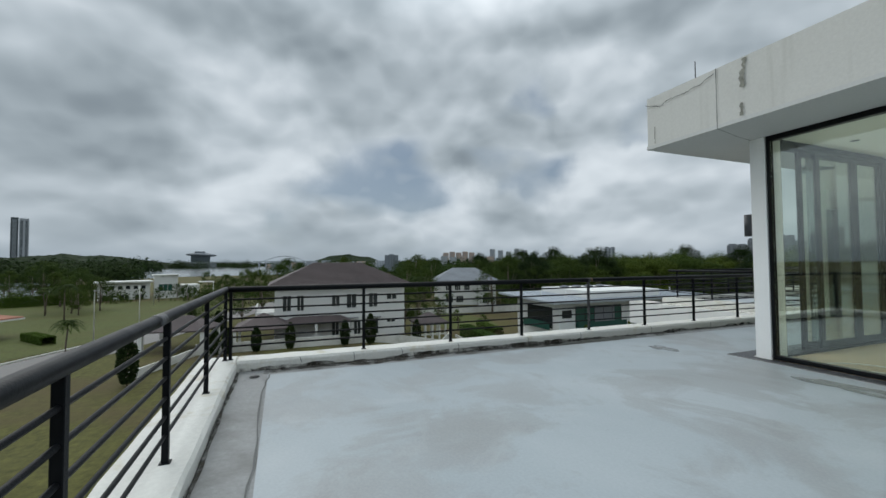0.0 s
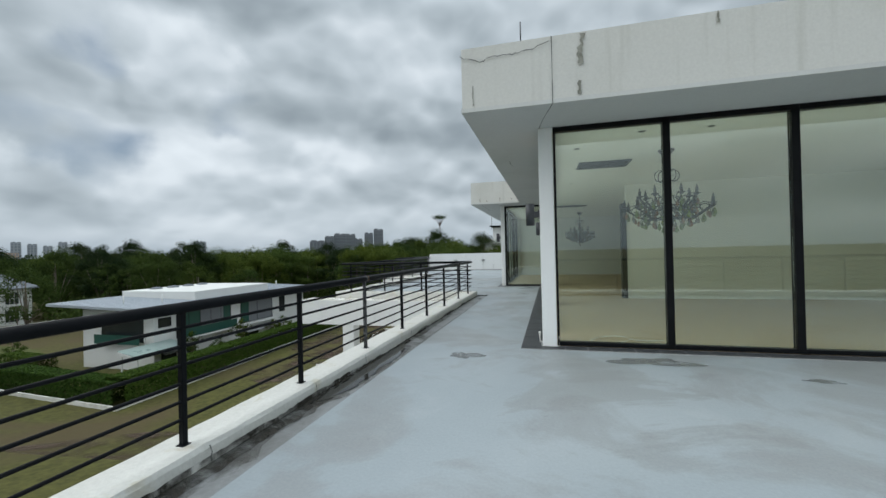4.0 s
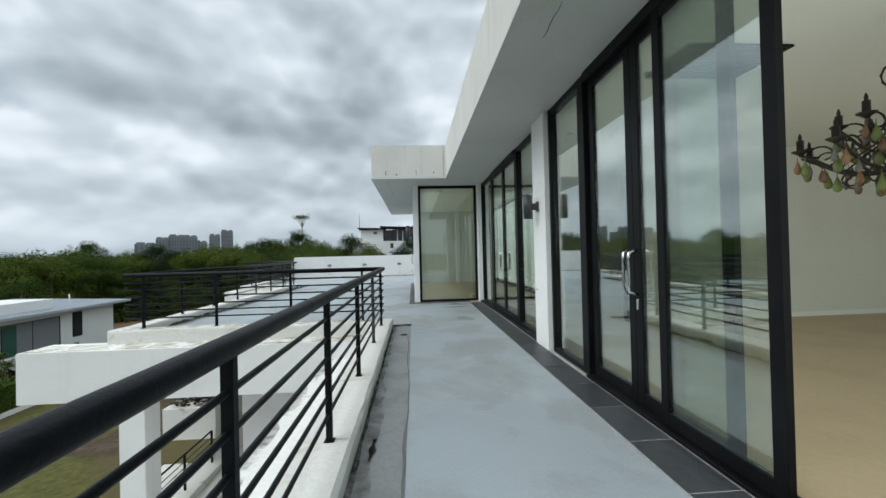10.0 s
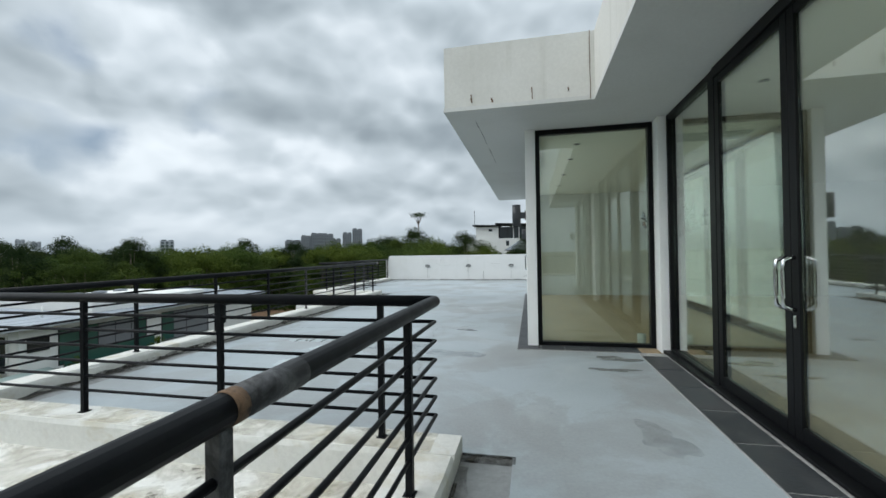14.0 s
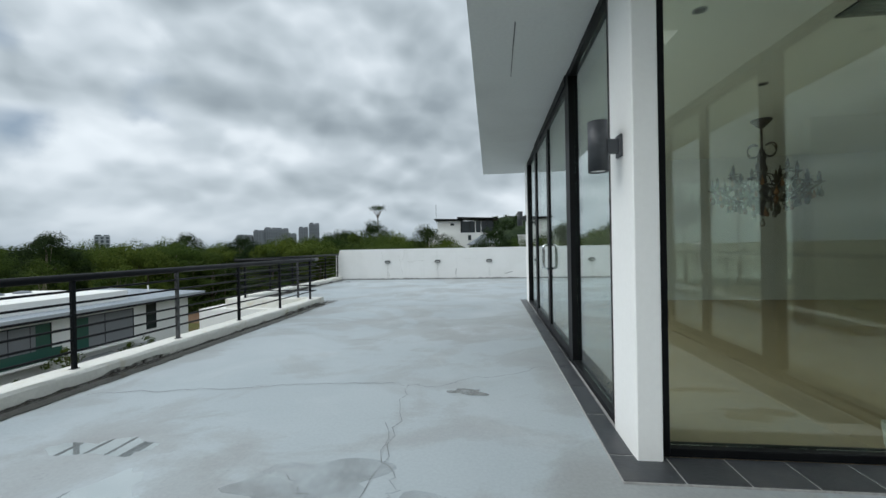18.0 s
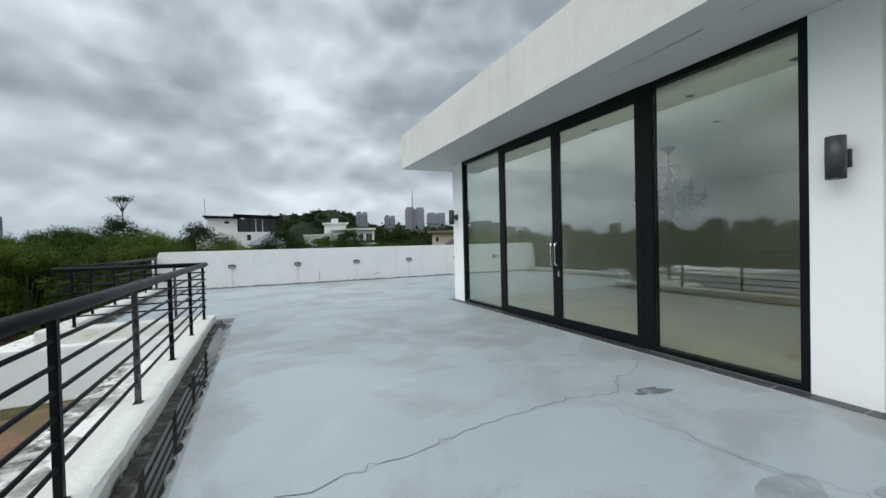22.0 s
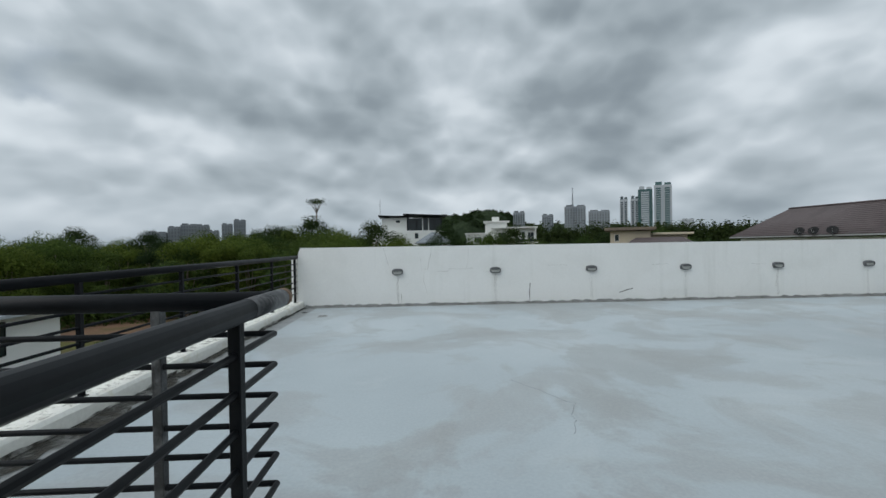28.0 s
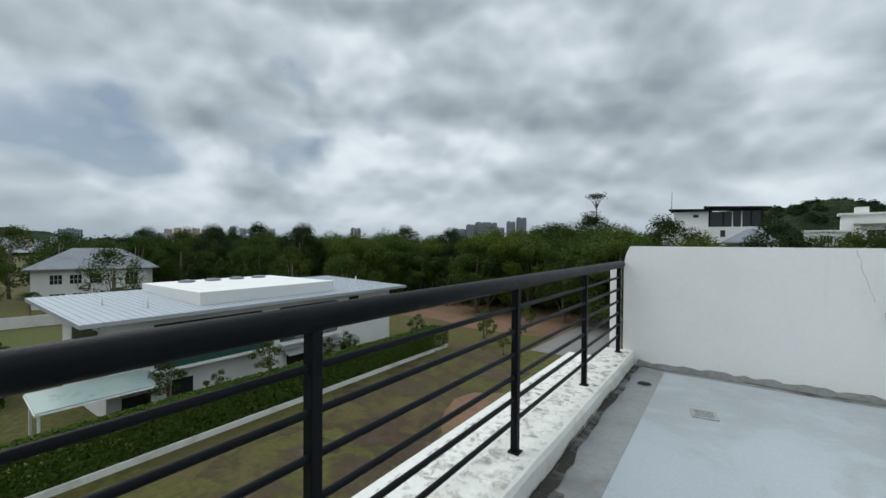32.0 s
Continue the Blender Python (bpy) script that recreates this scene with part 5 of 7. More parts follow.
def opening(parent, x0, x1, z0, z1, y=0.0, glass="dark_glass", rim="house_white", bars=1, rows=1, name="window"):
    """A window on a front that faces -y: a raised rim, a recessed pane and its glazing bars."""
    r = 0.07
    bm_ = boxes((x0 - r, x0, y - 0.06, y + 0.05, z0 - r, z1 + r), (x1, x1 + r, y - 0.06, y + 0.05, z0 - r, z1 + r),
                (x0, x1, y - 0.06, y + 0.05, z1, z1 + r), (x0, x1, y - 0.09, y + 0.05, z0 - r, z0))
    w = part(name, bm_, rim, parent)
    part("pane", boxes((x0, x1, y - 0.012, y + 0.02, z0, z1)), glass, w)
    for k in range(1, bars + 1):
        c = x0 + (x1 - x0) * k / (bars + 1)
        part("glazing_bar", boxes((c - 0.03, c + 0.03, y - 0.035, y + 0.02, z0, z1)), rim, w)
    for k in range(1, rows):
        c = z0 + (z1 - z0) * k / rows
        part("glazing_bar", boxes((x0, x1, y - 0.030, y + 0.02, c - 0.025, c + 0.025)), rim, w)
    return w


def hip_roof(x0, x1, y0, y1, z0, h, inset, thick=0.22, ridge_x=None):
    bm_ = bmesh.new()
    e0 = [bm_.verts.new((x, y, z0)) for x, y in ((x0, y0), (x1, y0), (x1, y1), (x0, y1))]
    e1 = [bm_.verts.new((x, y, z0 + thick)) for x, y in ((x0, y0), (x1, y0), (x1, y1), (x0, y1))]
    ym = (y0 + y1) / 2
    ra, rb = bm_.verts.new((x0 + inset, ym, z0 + thick + h)), bm_.verts.new((x1 - inset, ym, z0 + thick + h))
    bm_.faces.new(e0[::-1])
    for k in range(4):
        bm_.faces.new((e0[k], e0[(k + 1) % 4], e1[(k + 1) % 4], e1[k]))
    bm_.faces.new((e1[0], e1[1], rb, ra))
    bm_.faces.new((e1[1], e1[2], rb))
    bm_.faces.new((e1[2], e1[3], ra, rb))
    bm_.faces.new((e1[3], e1[0], ra))
    return bm_


def tile_courses(x0, x1, y0, y1, z0, h, inset, thick=0.22, step=0.36):
    """Raised tile courses along the front slope of a hip roof."""
    bm_ = bmesh.new()
    ym = (y0 + y1) / 2
    n = int(math.hypot(ym - y0, h) / step)
    for k in range(n):
        f = k / n
        a, b = x0 + inset * f, x1 - inset * f
        y, z = y0 + (ym - y0) * f, z0 + thick + h * f
        box(bm_, a, b, y - 0.02, y + 0.10, z - 0.01, z + 0.05)
    return bm_


# white modern house with a metal roof
n1 = hub("white_house", at(-41.2, 28.2, 90, -10.7), "modern white two-storey house with a pale metal roof", "house")
part("wall", boxes((0, 27.2, 0, 10.2, -0.3, 6.45)), "house_white", n1)
bm = bmesh.new()
rx0, rx1, ry0, ry1 = -1.6, 28.9, -1.15, 13.4
zf, zb = 6.55, 7.0
vs = [bm.verts.new(v) for v in ((rx0, ry0, zf), (rx1, ry0, zf), (rx1, ry1, zb), (rx0, ry1, zb), (rx0, ry0, zf + 0.28), (rx1, ry0, zf + 0.28), (rx1, ry1, zb + 0.28), (rx0, ry1, zb + 0.28))]
for f in ((0, 3, 2, 1), (4, 5, 6, 7), (0, 1, 5, 4), (1, 2, 6, 5), (2, 3, 7, 6), (3, 0, 4, 7)):
    bm.faces.new([vs[i] for i in f])
roof = part("roof", bm, "metal_roof", n1, "pale blue-grey sheet metal roof")
slope = (zb - zf) / (ry1 - ry0)
rib = bmesh.new()
for k in range(62):
    x = rx0 + 0.2 + k * 0.49
    a = [rib.verts.new(v) for v in ((x, ry0, zf + 0.28), (x + 0.06, ry0, zf + 0.28), (x + 0.06, ry0, zf + 0.32), (x, ry0, zf + 0.32))]
    b = [rib.verts.new(v) for v in ((x, ry1, zb + 0.28), (x + 0.06, ry1, zb + 0.28), (x + 0.06, ry1, zb + 0.32), (x, ry1, zb + 0.32))]
    for q in range(4):
        rib.faces.new((a[q], a[(q + 1) % 4], b[(q + 1) % 4], b[q]))
    rib.faces.new(a)
part("rib", rib, "metal_roof", roof)
part("roof_box", boxes((6.2, 19.5, 0.9, 12.6, 6.6, 7.95), bevel=0.03), "house_white", n1, "white upstand box on the roof")
for k in range(4):
    vent = bmesh.new()
    lathe(vent, [(0.75, 0), (0.75, 0.10), (0.5, 0.22), (0.1, 0.27)], 14, Matrix.Translation((9.3 + k * 2.5, 10.6, 7.95)))
    part("roof_vent", vent, "grey_tile", n1)
for k, (x, y) in enumerate(((3.2, 2.5), (1.4, 6.0), (25.5, 4.0))):
    pipe = bmesh.new()
    tube(pipe, [(x, y, 6.8), (x, y, 7.9)], 0.08, 8)
    part("vent_pipe", pipe, "house_white", n1)
opening(n1, 2.8, 10.8, 3.0, 5.95, glass="green_glass", rim="window_black", bars=4)
part("blind", boxes((6.0, 9.6, -0.03, 0.0, 3.6, 5.9)), "grey_blind", n1, "grey roller blind behind the glass")
part("balcony_glass", boxes((2.6, 11.0, -0.9, -0.87, 2.95, 3.95)), "green_glass", n1, "green glass balcony rail")
part("balcony_slab", boxes((2.4, 11.2, -0.95, 0.0, 2.70, 2.92), bevel=0.02), "house_white", n1)
opening(n1, 12.7, 19.1, 2.95, 5.95, glass="grey_blind", rim="window_black", bars=1)
part("green_pane", boxes((12.75, 14.2, -0.03, 0.0, 3.0, 5.9)), "green_glass", n1)
opening(n1, 20.9, 22.1, 3.4, 6.1, glass="dark_glass", rim="window_black", bars=0)
opening(n1, 0.6, 2.0, 4.6, 5.5, glass="dark_glass", rim="window_black", bars=0)
part("ledge", boxes((12.4, 19.4, -0.7, 0, 2.6, 2.8), bevel=0.02), "house_white", n1)
for k, (x0, x1) in enumerate(((0.9, 2.6), (3.6, 5.2), (13.4, 16.0), (19.8, 21.0))):
    opening(n1, x0, x1, 0.5, 1.7, glass="dark_glass", rim="window_black", bars=0)
for k, (x0, x1) in enumerate(((0.5, 3.0), (12.9, 16.6), (17.2, 19.6), (19.9, 21.6))):
    aw = boxes((x0, x1, -1.0, 0.0, 2.0, 2.06))
    for v in aw.verts:
        v.co.z += v.co.y * 0.35
    part("awning", aw, "awning_grey", n1)
# south end: recessed balcony window and a glass canopy
side = part("end_window", boxes((-0.05, 0.05, 1.2, 7.4, 3.0, 5.9)), "dark_glass", n1)
part("frame", boxes((-0.09, 0.06, 1.1, 7.5, 2.85, 3.0), (-0.09, 0.06, 1.1, 7.5, 5.9, 6.05), (-0.09, 0.06, 1.1, 1.25, 3.0, 5.9), (-0.09, 0.06, 7.35, 7.5, 3.0, 5.9)), "house_white", side)
part("end_balcony_glass", boxes((-0.75, -0.72, 1.1, 7.5, 2.9, 3.9)), "green_glass", n1)
can = boxes((-3.8, 2.0, -2.6, -0.02, 3.0, 3.07))
for v in can.verts:
    v.co.z += v.co.y * 0.20
glass_sheet = part("canopy", can, "canopy_glass", n1, "sloping pale green glass canopy over the side door")
for x0, x1, y0, y1 in ((-3.85, 2.05, -2.66, -2.58), (-3.85, 2.05, -0.10, -0.02), (-3.85, -3.77, -2.58, -0.10), (-0.94, -0.86, -2.58, -0.10), (1.97, 2.05, -2.58, -0.10)):
    rim_bar = boxes((x0, x1, y0, y1, 2.91, 2.995))
    for v in rim_bar.verts:
        v.co.z += v.co.y * 0.20
    part("rafter", rim_bar, "house_white", glass_sheet)
for x, y in ((-3.6, -2.3), (1.8, -2.3), (-3.6, -0.3)):
    part("canopy_post", boxes((x - 0.06, x + 0.06, y - 0.06, y + 0.06, -0.2, 2.45)), "house_white", n1)

# hedge in front of it
def hedge(pts, h, w, seed, label):
    g = np.random.default_rng(seed)
    cs, ns = [], []
    for (x0, y0), (x1, y1) in zip(pts, pts[1:]):
        n = int(math.hypot(x1 - x0, y1 - y0) * 1100)
        f = g.uniform(0, 1, n)
        side = g.choice([-1, 0, 0, 1], n)
        ox = np.where(side == 0, g.uniform(-w, w, n), side * w * g.uniform(0.86, 1.04, n)) / 2
        oz = np.where(side == 0, h * g.uniform(0.93, 1.03, n), h * g.uniform(0.0, 1.0, n))
        dx, dy = (x1 - x0), (y1 - y0)
        ln = math.hypot(dx, dy)
        px = x0 + dx * f - dy / ln * ox
        py = y0 + dy * f + dx / ln * ox
        cs.append(np.stack([px, py, np.array([gz(a, b) for a, b in zip(px, py)]) + oz], 1))
        ns.append(np.stack([-dy / ln * side, dx / ln * side, np.where(side == 0, 1.0, 0.25)], 1))
    c = np.concatenate(cs)
    ob = new("hedge", leaf_mesh("hedge", c, g.uniform(0.07, 0.15, len(c)), "leaf_hedge", seed, out=np.concatenate(ns)))
    return tagged(ob, label, "hedge", kind="stuff")


hedge([(-34.9, 19.6), (-35.4, 58)], 2.3, 2.1, 41, "thick clipped green hedge along the boundary wall")
hedge([(-57, 21.6), (-34.6, 20.0)], 2.0, 1.8, 42, "thick clipped green hedge beside the white house")
hedge([(-121, -73), (-131, -55)], 2.4, 2.2, 44, "dark clipped hedge at the end of the lawn")
hedge([(-68, -38), (-62.5, -33.5)], 1.0, 1.4, 45, "low dark flower bed by the street")
hedge([(-57, 24.5), (-50, 24.0)], 2.2, 1.6, 43, "clipped green hedge in the garden")

# brown-roofed house
bh = hub("brown_roof_house", at(-54.0, -7.1, 90, -8.65), "white two-storey house with a brown tiled hip roof", "house")
part("wall", boxes((0, 17.6, 0, 12, -0.3, 7.0)), "house_white", bh)
r = part("roof", hip_roof(-0.9, 18.4, -0.9, 12.9, 7.0, 3.0, 6.2), "brown_tile", bh)
part("tile_course", tile_courses(-0.9, 18.4, -0.9, 12.9, 7.0, 3.0, 6.2), "brown_tile", r)
part("band", boxes((-0.08, 17.68, -0.08, 0.0, 3.30, 3.55)), "house_white", bh)
for x0, x1, z0, z1 in ((7.3, 8.3, 4.2, 5.7), (9.3, 10.6, 3.9, 5.8), (12.4, 13.6, 3.9, 5.8), (15.0, 16.4, 4.9, 5.5), (1.0, 2.0, 3.8, 5.8), (2.8, 3.6, 3.8, 5.8)):
    opening(bh, x0, x1, z0, z1, bars=1)
for x0, x1, z0, z1 in ((7.3, 8.2, 0.1, 2.1), (9.0, 9.9, 0.4, 2.1), (10.3, 11.2, 0.2, 2.1), (12.6, 13.7, 0.0, 2.2), (15.0, 16.2, 1.6, 2.0)):
    opening(bh, x0, x1, z0, z1, bars=1)
for x0, x1 in ((8.9, 10.8), (12.1, 14.0)):
    part("awning", boxes((x0, x1, -0.7, -0.08, 2.45, 2.58)), "awning_grey", bh)
part("porch_roof", hip_roof(1.0, 9.5, -3.0, 0.0, 2.35, 0.7, 1.4, 0.14), "brown_tile", bh)
part("porch_roof", hip_roof(-4.5, 2.0, -5.0, 1.5, 2.2, 1.6, 3.2, 0.14), "brown_tile", bh)
for x, y in ((-4.2, -4.7), (1.7, -4.7), (-4.2, 1.2), (5.0, -2.8), (9.2, -2.8)):
    part("porch_column", boxes((x - 0.16, x + 0.16, y - 0.16, y + 0.16, -0.2, 2.3)), "house_white", bh)
part("side_balcony", boxes((-2.4, 0.0, 2.0, 7.0, 3.2, 3.5), (-2.4, -2.28, 2.0, 7.0, 3.5, 4.4)), "house_white", bh)

gz_b = hub("gazebo", at(-53.5, 14.6, 90, -9.9), "small garden pavilion with a brown hip roof and white rails", "gazebo")
part("roof", hip_roof(-2.3, 2.6, -0.4, 4.0, 2.3, 1.3, 2.2, 0.14), "brown_tile", gz_b)
for x in (-2.0, -1.0, 0.1, 1.2, 2.2):
    for y in (0.0, 3.6):
        part("column", boxes((x - 0.12, x + 0.12, y - 0.12, y + 0.12, -0.2, 2.35)), "house_white", gz_b)
part("rail", boxes((-2.0, 2.2, -0.05, 0.05, 0.6, 0.75)), "house_white", gz_b)

gp = hub("gate_porch", at(-51.9, -17.6, 78), "car porch with a low brown hip roof by the street", "porch")
part("roof", hip_roof(-3.6, 3.6, -1.5, 4.0, 2.3, 1.5, 2.6, 0.14), "brown_tile", gp)
for x in (-3.2, 3.2):
    for y in (-1.1, 3.6):
        part("column", boxes((x - 0.2, x + 0.2, y - 0.2, y + 0.2, -0.2, 2.35)), "house_white", gp)
op_ = hub("orange_porch", at(-68.2, -45.0, 70), "low porch with an orange tiled roof and white eaves", "porch")
part("roof", hip_roof(-5, 3.4, -1.8, 5, 2.7, 0.9, 3.0, 0.14), "red_tile", op_)
part("eave_board", boxes((-5.1, 3.5, -1.9, 5.1, 2.5, 2.69)), "house_white", op_)
for x in (-4.4, 2.9):
    part("column", boxes((x - 0.2, x + 0.2, -1.4, -1.0, -0.2, 2.5)), "house_white", op_)

# grey-roofed house
gh = hub("grey_roof_house", at(-103, 43.0, 74, -10.7), "white two-storey house with a slate-grey hip roof", "house")
part("wall", boxes((-8, 9, 0, 12, -0.3, 6.8)), "house_white", gh)
part("wing_wall", boxes((3.5, 8.0, -2.2, 0, -0.3, 6.8)), "house_white", gh)
part("roof", hip_roof(-9, 10, -1, 13, 6.8, 3.6, 6.0), "grey_tile", gh)
part("gable_roof", hip_roof(2.8, 8.7, -2.9, 5.0, 6.8, 2.0, 2.9), "grey_tile", gh)
for x0, x1, z0, z1, y in ((-5.6, -4.0, 4.3, 5.9, 0), (-3.0, -1.4, 4.3, 5.9, 0), (-0.3, 1.3, 4.3, 5.9, 0), (4.8, 6.6, 4.0, 6.2, -2.2), (-5.6, -3.6, 0.8, 2.6, 0), (-2.6, -0.6, 0.8, 2.6, 0), (4.8, 6.6, 0.6, 2.8, -2.2)):
    opening(gh, x0, x1, z0, z1, y, bars=2, rows=2)
plot_wall([(-88, 20), (-84, 52)], 1.6, "white garden wall before the grey-roofed house")

# white villas across the lawn
va = hub("white_villa", at(-140.0, -48.0, 108, -10.2), "long low white villa with a flat roof across the lawn", "house")
part("wall", boxes((-6.5, 5.5, 0, 8, -0.3, 6.5)), "house_white", va)
part("roof", boxes((-7.4, 6.2, -1.2, 8.6, 6.5, 6.9)), "house_white", va)
for k in range(6):
    opening(va, -5.6 + k * 1.8, -4.6 + k * 1.8, 4.6, 5.6, bars=0)
for x0, x1 in ((-5.5, -3.0), (-1.5, 0.5), (2.0, 4.0)):
    opening(va, x0, x1, 1.0, 3.0, bars=1)
vb = hub("white_villa", at(-142.3, -37.5, 106, -10.4), "white villa with a square stair tower across the lawn", "house")
part("wall", boxes((-4, 7.5, 0, 8, -0.3, 5.6)), "house_white", vb)
part("tower", boxes((-4.2, 1.6, -0.8, 5, -0.3, 8.6)), "house_white", vb)
part("roof", boxes((-4.7, 2.1, -1.3, 5.5, 8.6, 8.9)), "house_white", vb)
opening(vb, -3.2, 0.2, 4.0, 6.0, -0.8, glass="green_glass", bars=2)
for x0, x1 in ((2.6, 3.4), (4.2, 5.0), (5.8, 6.6)):
    opening(vb, x0, x1, 2.8, 4.6, bars=0)
part("pergola", boxes((7.5, 11.5, 0, 3, 6.2, 6.5), (11.2, 11.5, 0, 0.3, -0.3, 6.2)), "house_white", vb)

# north: dark-roofed modern house, white villa, beige hall, big brown roof
hn = hub("modern_house", at(-10.5, 137.0, 2), "modern pale house with a dark flat roof and glass front", "house")
part("wall", boxes((-11.5, 10.5, -0.5, 10, -0.3, 16.4)), "house_white", hn)
part("upper_wall", boxes((-8.8, -1.4, 0.6, 9, 16.4, 20.3)), "house_white", hn)
part("upper_glass", boxes((-1.4, 9.2, 1.6, 9, 16.4, 20.2)), "dark_glass", hn)
sl = boxes((-9.8, -0.6, -0.4, 10, 20.4, 20.75))
for v in sl.verts:
    v.co.z += (v.co.x + 0.6) * -0.03
part("roof", sl, "window_black", hn)
sl = boxes((-2.4, 10.6, -1.0, 10, 20.5, 20.9))
for v in sl.verts:
    v.co.z += (v.co.x - 10.6) * -0.04
part("roof", sl, "window_black", hn)
for x in (-1.2, 1.6, 3.4, 5.2, 7.0, 9.0):
    part("glass_post", boxes((x - 0.12, x + 0.12, 1.4, 1.65, 16.4, 20.2)), "house_white" if x in (3.4, 5.2) else "window_black", hn)
opening(hn, 1.0, 2.0, 14.0, 15.6, -0.5, bars=0)
opening(hn, -4.6, -3.4, 18.8, 19.5, 0.6, bars=0)
mast = bmesh.new()
tube(mast, [(-9.5, 4, 20), (-9.5, 4, 26)], 0.06, 5)
part("aerial", mast, "window_black", hn)
gr = hub("grey_gable_house", at(-4.0, 125.0, 0), "house with a steep grey tiled gable roof", "house")
part("wall", boxes((-4.5, 4.5, 0, 8, -0.3, 12.4)), "house_white", gr)
part("roof", hip_roof(-5.2, 5.2, -0.8, 8.8, 12.4, 3.0, 4.6), "grey_tile", gr)
vn = hub("white_terrace_villa", at(22.0, 152.0, -8), "white three-storey villa with balconies and a roof room", "house")
part("wall", boxes((-8, 8.6, 0.0, 9, -0.3, 17.2)), "house_white", vn)
part("roof_room", boxes((-8, -0.6, 1.5, 8, 17.2, 19.5)), "house_white", vn)
part("roof_slab", boxes((-8.6, 0.2, 0.6, 8.6, 19.5, 19.9)), "house_white", vn)
part("water_tank", boxes((-5.6, -3.2, 3, 6, 19.9, 21.4)), "house_white", vn)
part("roof_slab", boxes((-6.0, 9.4, -1.6, 9.6, 17.2, 17.7)), "house_white", vn)
for x in (-5.0, 0.2, 8.7):
    part("balcony_column", boxes((x - 0.18, x + 0.18, -1.4, -1.05, 12.6, 17.2)), "house_white", vn)
part("balcony_slab", boxes((-6.0, 9.4, -1.6, 0, 12.2, 12.6)), "house_white", vn)
part("balcony_rail", boxes((-5.8, 9.2, -1.55, -1.5, 12.6, 13.5)), "dark_glass", vn)
for x0, x1, z0, z1 in ((-3.6, -0.8, 12.7, 15.8), (1.6, 2.6, 13.2, 16.0), (4.2, 5.2, 13.2, 16.0), (6.2, 8.2, 12.7, 15.8), (-6.8, -6.2, 13.4, 15.4)):
    opening(vn, x0, x1, z0, z1, 0, bars=1, rows=2)
vl = hub("white_annex", at(10.8, 151.5, -6), "low white annex with a barred window", "house")
part("wall", boxes((-3.5, 3.5, 0, 8, -0.3, 15.4)), "house_white", vl)
part("roof", boxes((-3.9, 3.9, -0.4, 8.4, 15.4, 15.8)), "house_white", vl)
opening(vl, -0.6, 1.6, 12.6, 14.4, 0, bars=3)
be = hub("beige_house", at(30.1, 80.7, -25), "low beige house with flat brown roof edges", "house")
part("wall", boxes((-5.5, 0.6, 0, 8, -0.3, 13.8)), "beige_wall", be)
part("wall", boxes((0.6, 6.0, 1.2, 8, -0.3, 13.0)), "beige_wall", be)
part("roof", boxes((-6.4, 1.4, -1.0, 8.6, 13.9, 14.4), bevel=0.03), "bark", be)
part("roof", boxes((1.0, 6.8, 0.2, 8.6, 13.1, 13.45), bevel=0.03), "beige_wall", be)
part("lean_to_roof", hip_roof(-3.0, 6.4, -3.4, 1.0, 11.6, 0.9, 1.4, 0.15), "brown_tile", be)
opening(be, -4.8, -4.2, 12.2, 13.2, 0, bars=0)
br = hub("brown_roof_house", pose(35.05, 46.0, -10.9), "large white house with a brown tiled gable roof", "house")
part("wall", boxes((-4.3, 4.3, 0.2, 15.5, -0.3, 12.3)), "house_white", br)
gb = bmesh.new()
for y in (0.0, 0.2):
    gb.faces.new([gb.verts.new(p) for p in ((-4.3, y, 12.0), (4.3, y, 12.0), (4.3, y, 12.3), (0, y, 15.15), (-4.3, y, 12.3))])
gb.verts.ensure_lookup_table()
for k in range(5):
    gb.faces.new((gb.verts[k], gb.verts[(k + 1) % 5], gb.verts[5 + (k + 1) % 5], gb.verts[5 + k]))
gable = part("gable_wall", gb, "house_white", br, "white rendered gable wall")
ring = bmesh.new()
tube(ring, [(0.42 * math.cos(a * math.pi / 10), -0.03, 13.75 + 0.42 * math.sin(a * math.pi / 10)) for a in range(21)], 0.07, 6, caps=False)
part("ring_moulding", ring, "fence_white", gable)
roof = bmesh.new()
e, t_ = [(-4.85, -0.6), (4.85, -0.6), (4.85, 16.4), (-4.85, 16.4)], 0.2
lo = [roof.verts.new((x, y, 12.40)) for x, y in e]
hi = [roof.verts.new((x, y, 12.40 + t_)) for x, y in e]
ra, rb = roof.verts.new((0, -0.6, 15.50)), roof.verts.new((0, 13.6, 15.65))
ua = roof.verts.new((0, -0.6, 15.28))
for f in ((lo[0], lo[3], hi[3], hi[0]), (lo[1], hi[1], hi[2], lo[2]), (lo[2], hi[2], hi[3], lo[3]), (hi[0], hi[3], rb, ra), (hi[1], ra, rb, hi[2]), (hi[2], rb, hi[3]),
          (lo[0], hi[0], ra, ua), (lo[1], ua, ra, hi[1]), (lo[0], ua, rb, lo[3]), (lo[1], lo[2], rb, ua)):
    roof.faces.new(f)
rf = part("roof", roof, "brown_tile", br)
crs = bmesh.new()
for k in range(16):
    f = k / 16
    x = -4.85 * (1 - f)
    box(crs, x - 0.02, x + 0.08, -0.62, 16.4 - 2.8 * f, 12.59 + 2.92 * f, 12.66 + 2.92 * f)
part("tile_course", crs, "brown_tile", rf)
rcap = bmesh.new()
tube(rcap, [(0, -0.66, 15.52), (0, 13.7, 15.67)], 0.11, 8)
part("ridge_cap", rcap, "brown_tile", rf)
part("bargeboard", boxes((-0.1, 0.1, -0.66, -0.6, 15.1, 15.5)), "brown_tile", rf)
part("gutter", boxes((-4.97, -4.85, -0.6, 16.4, 12.42, 12.56)), "awning_grey", br)


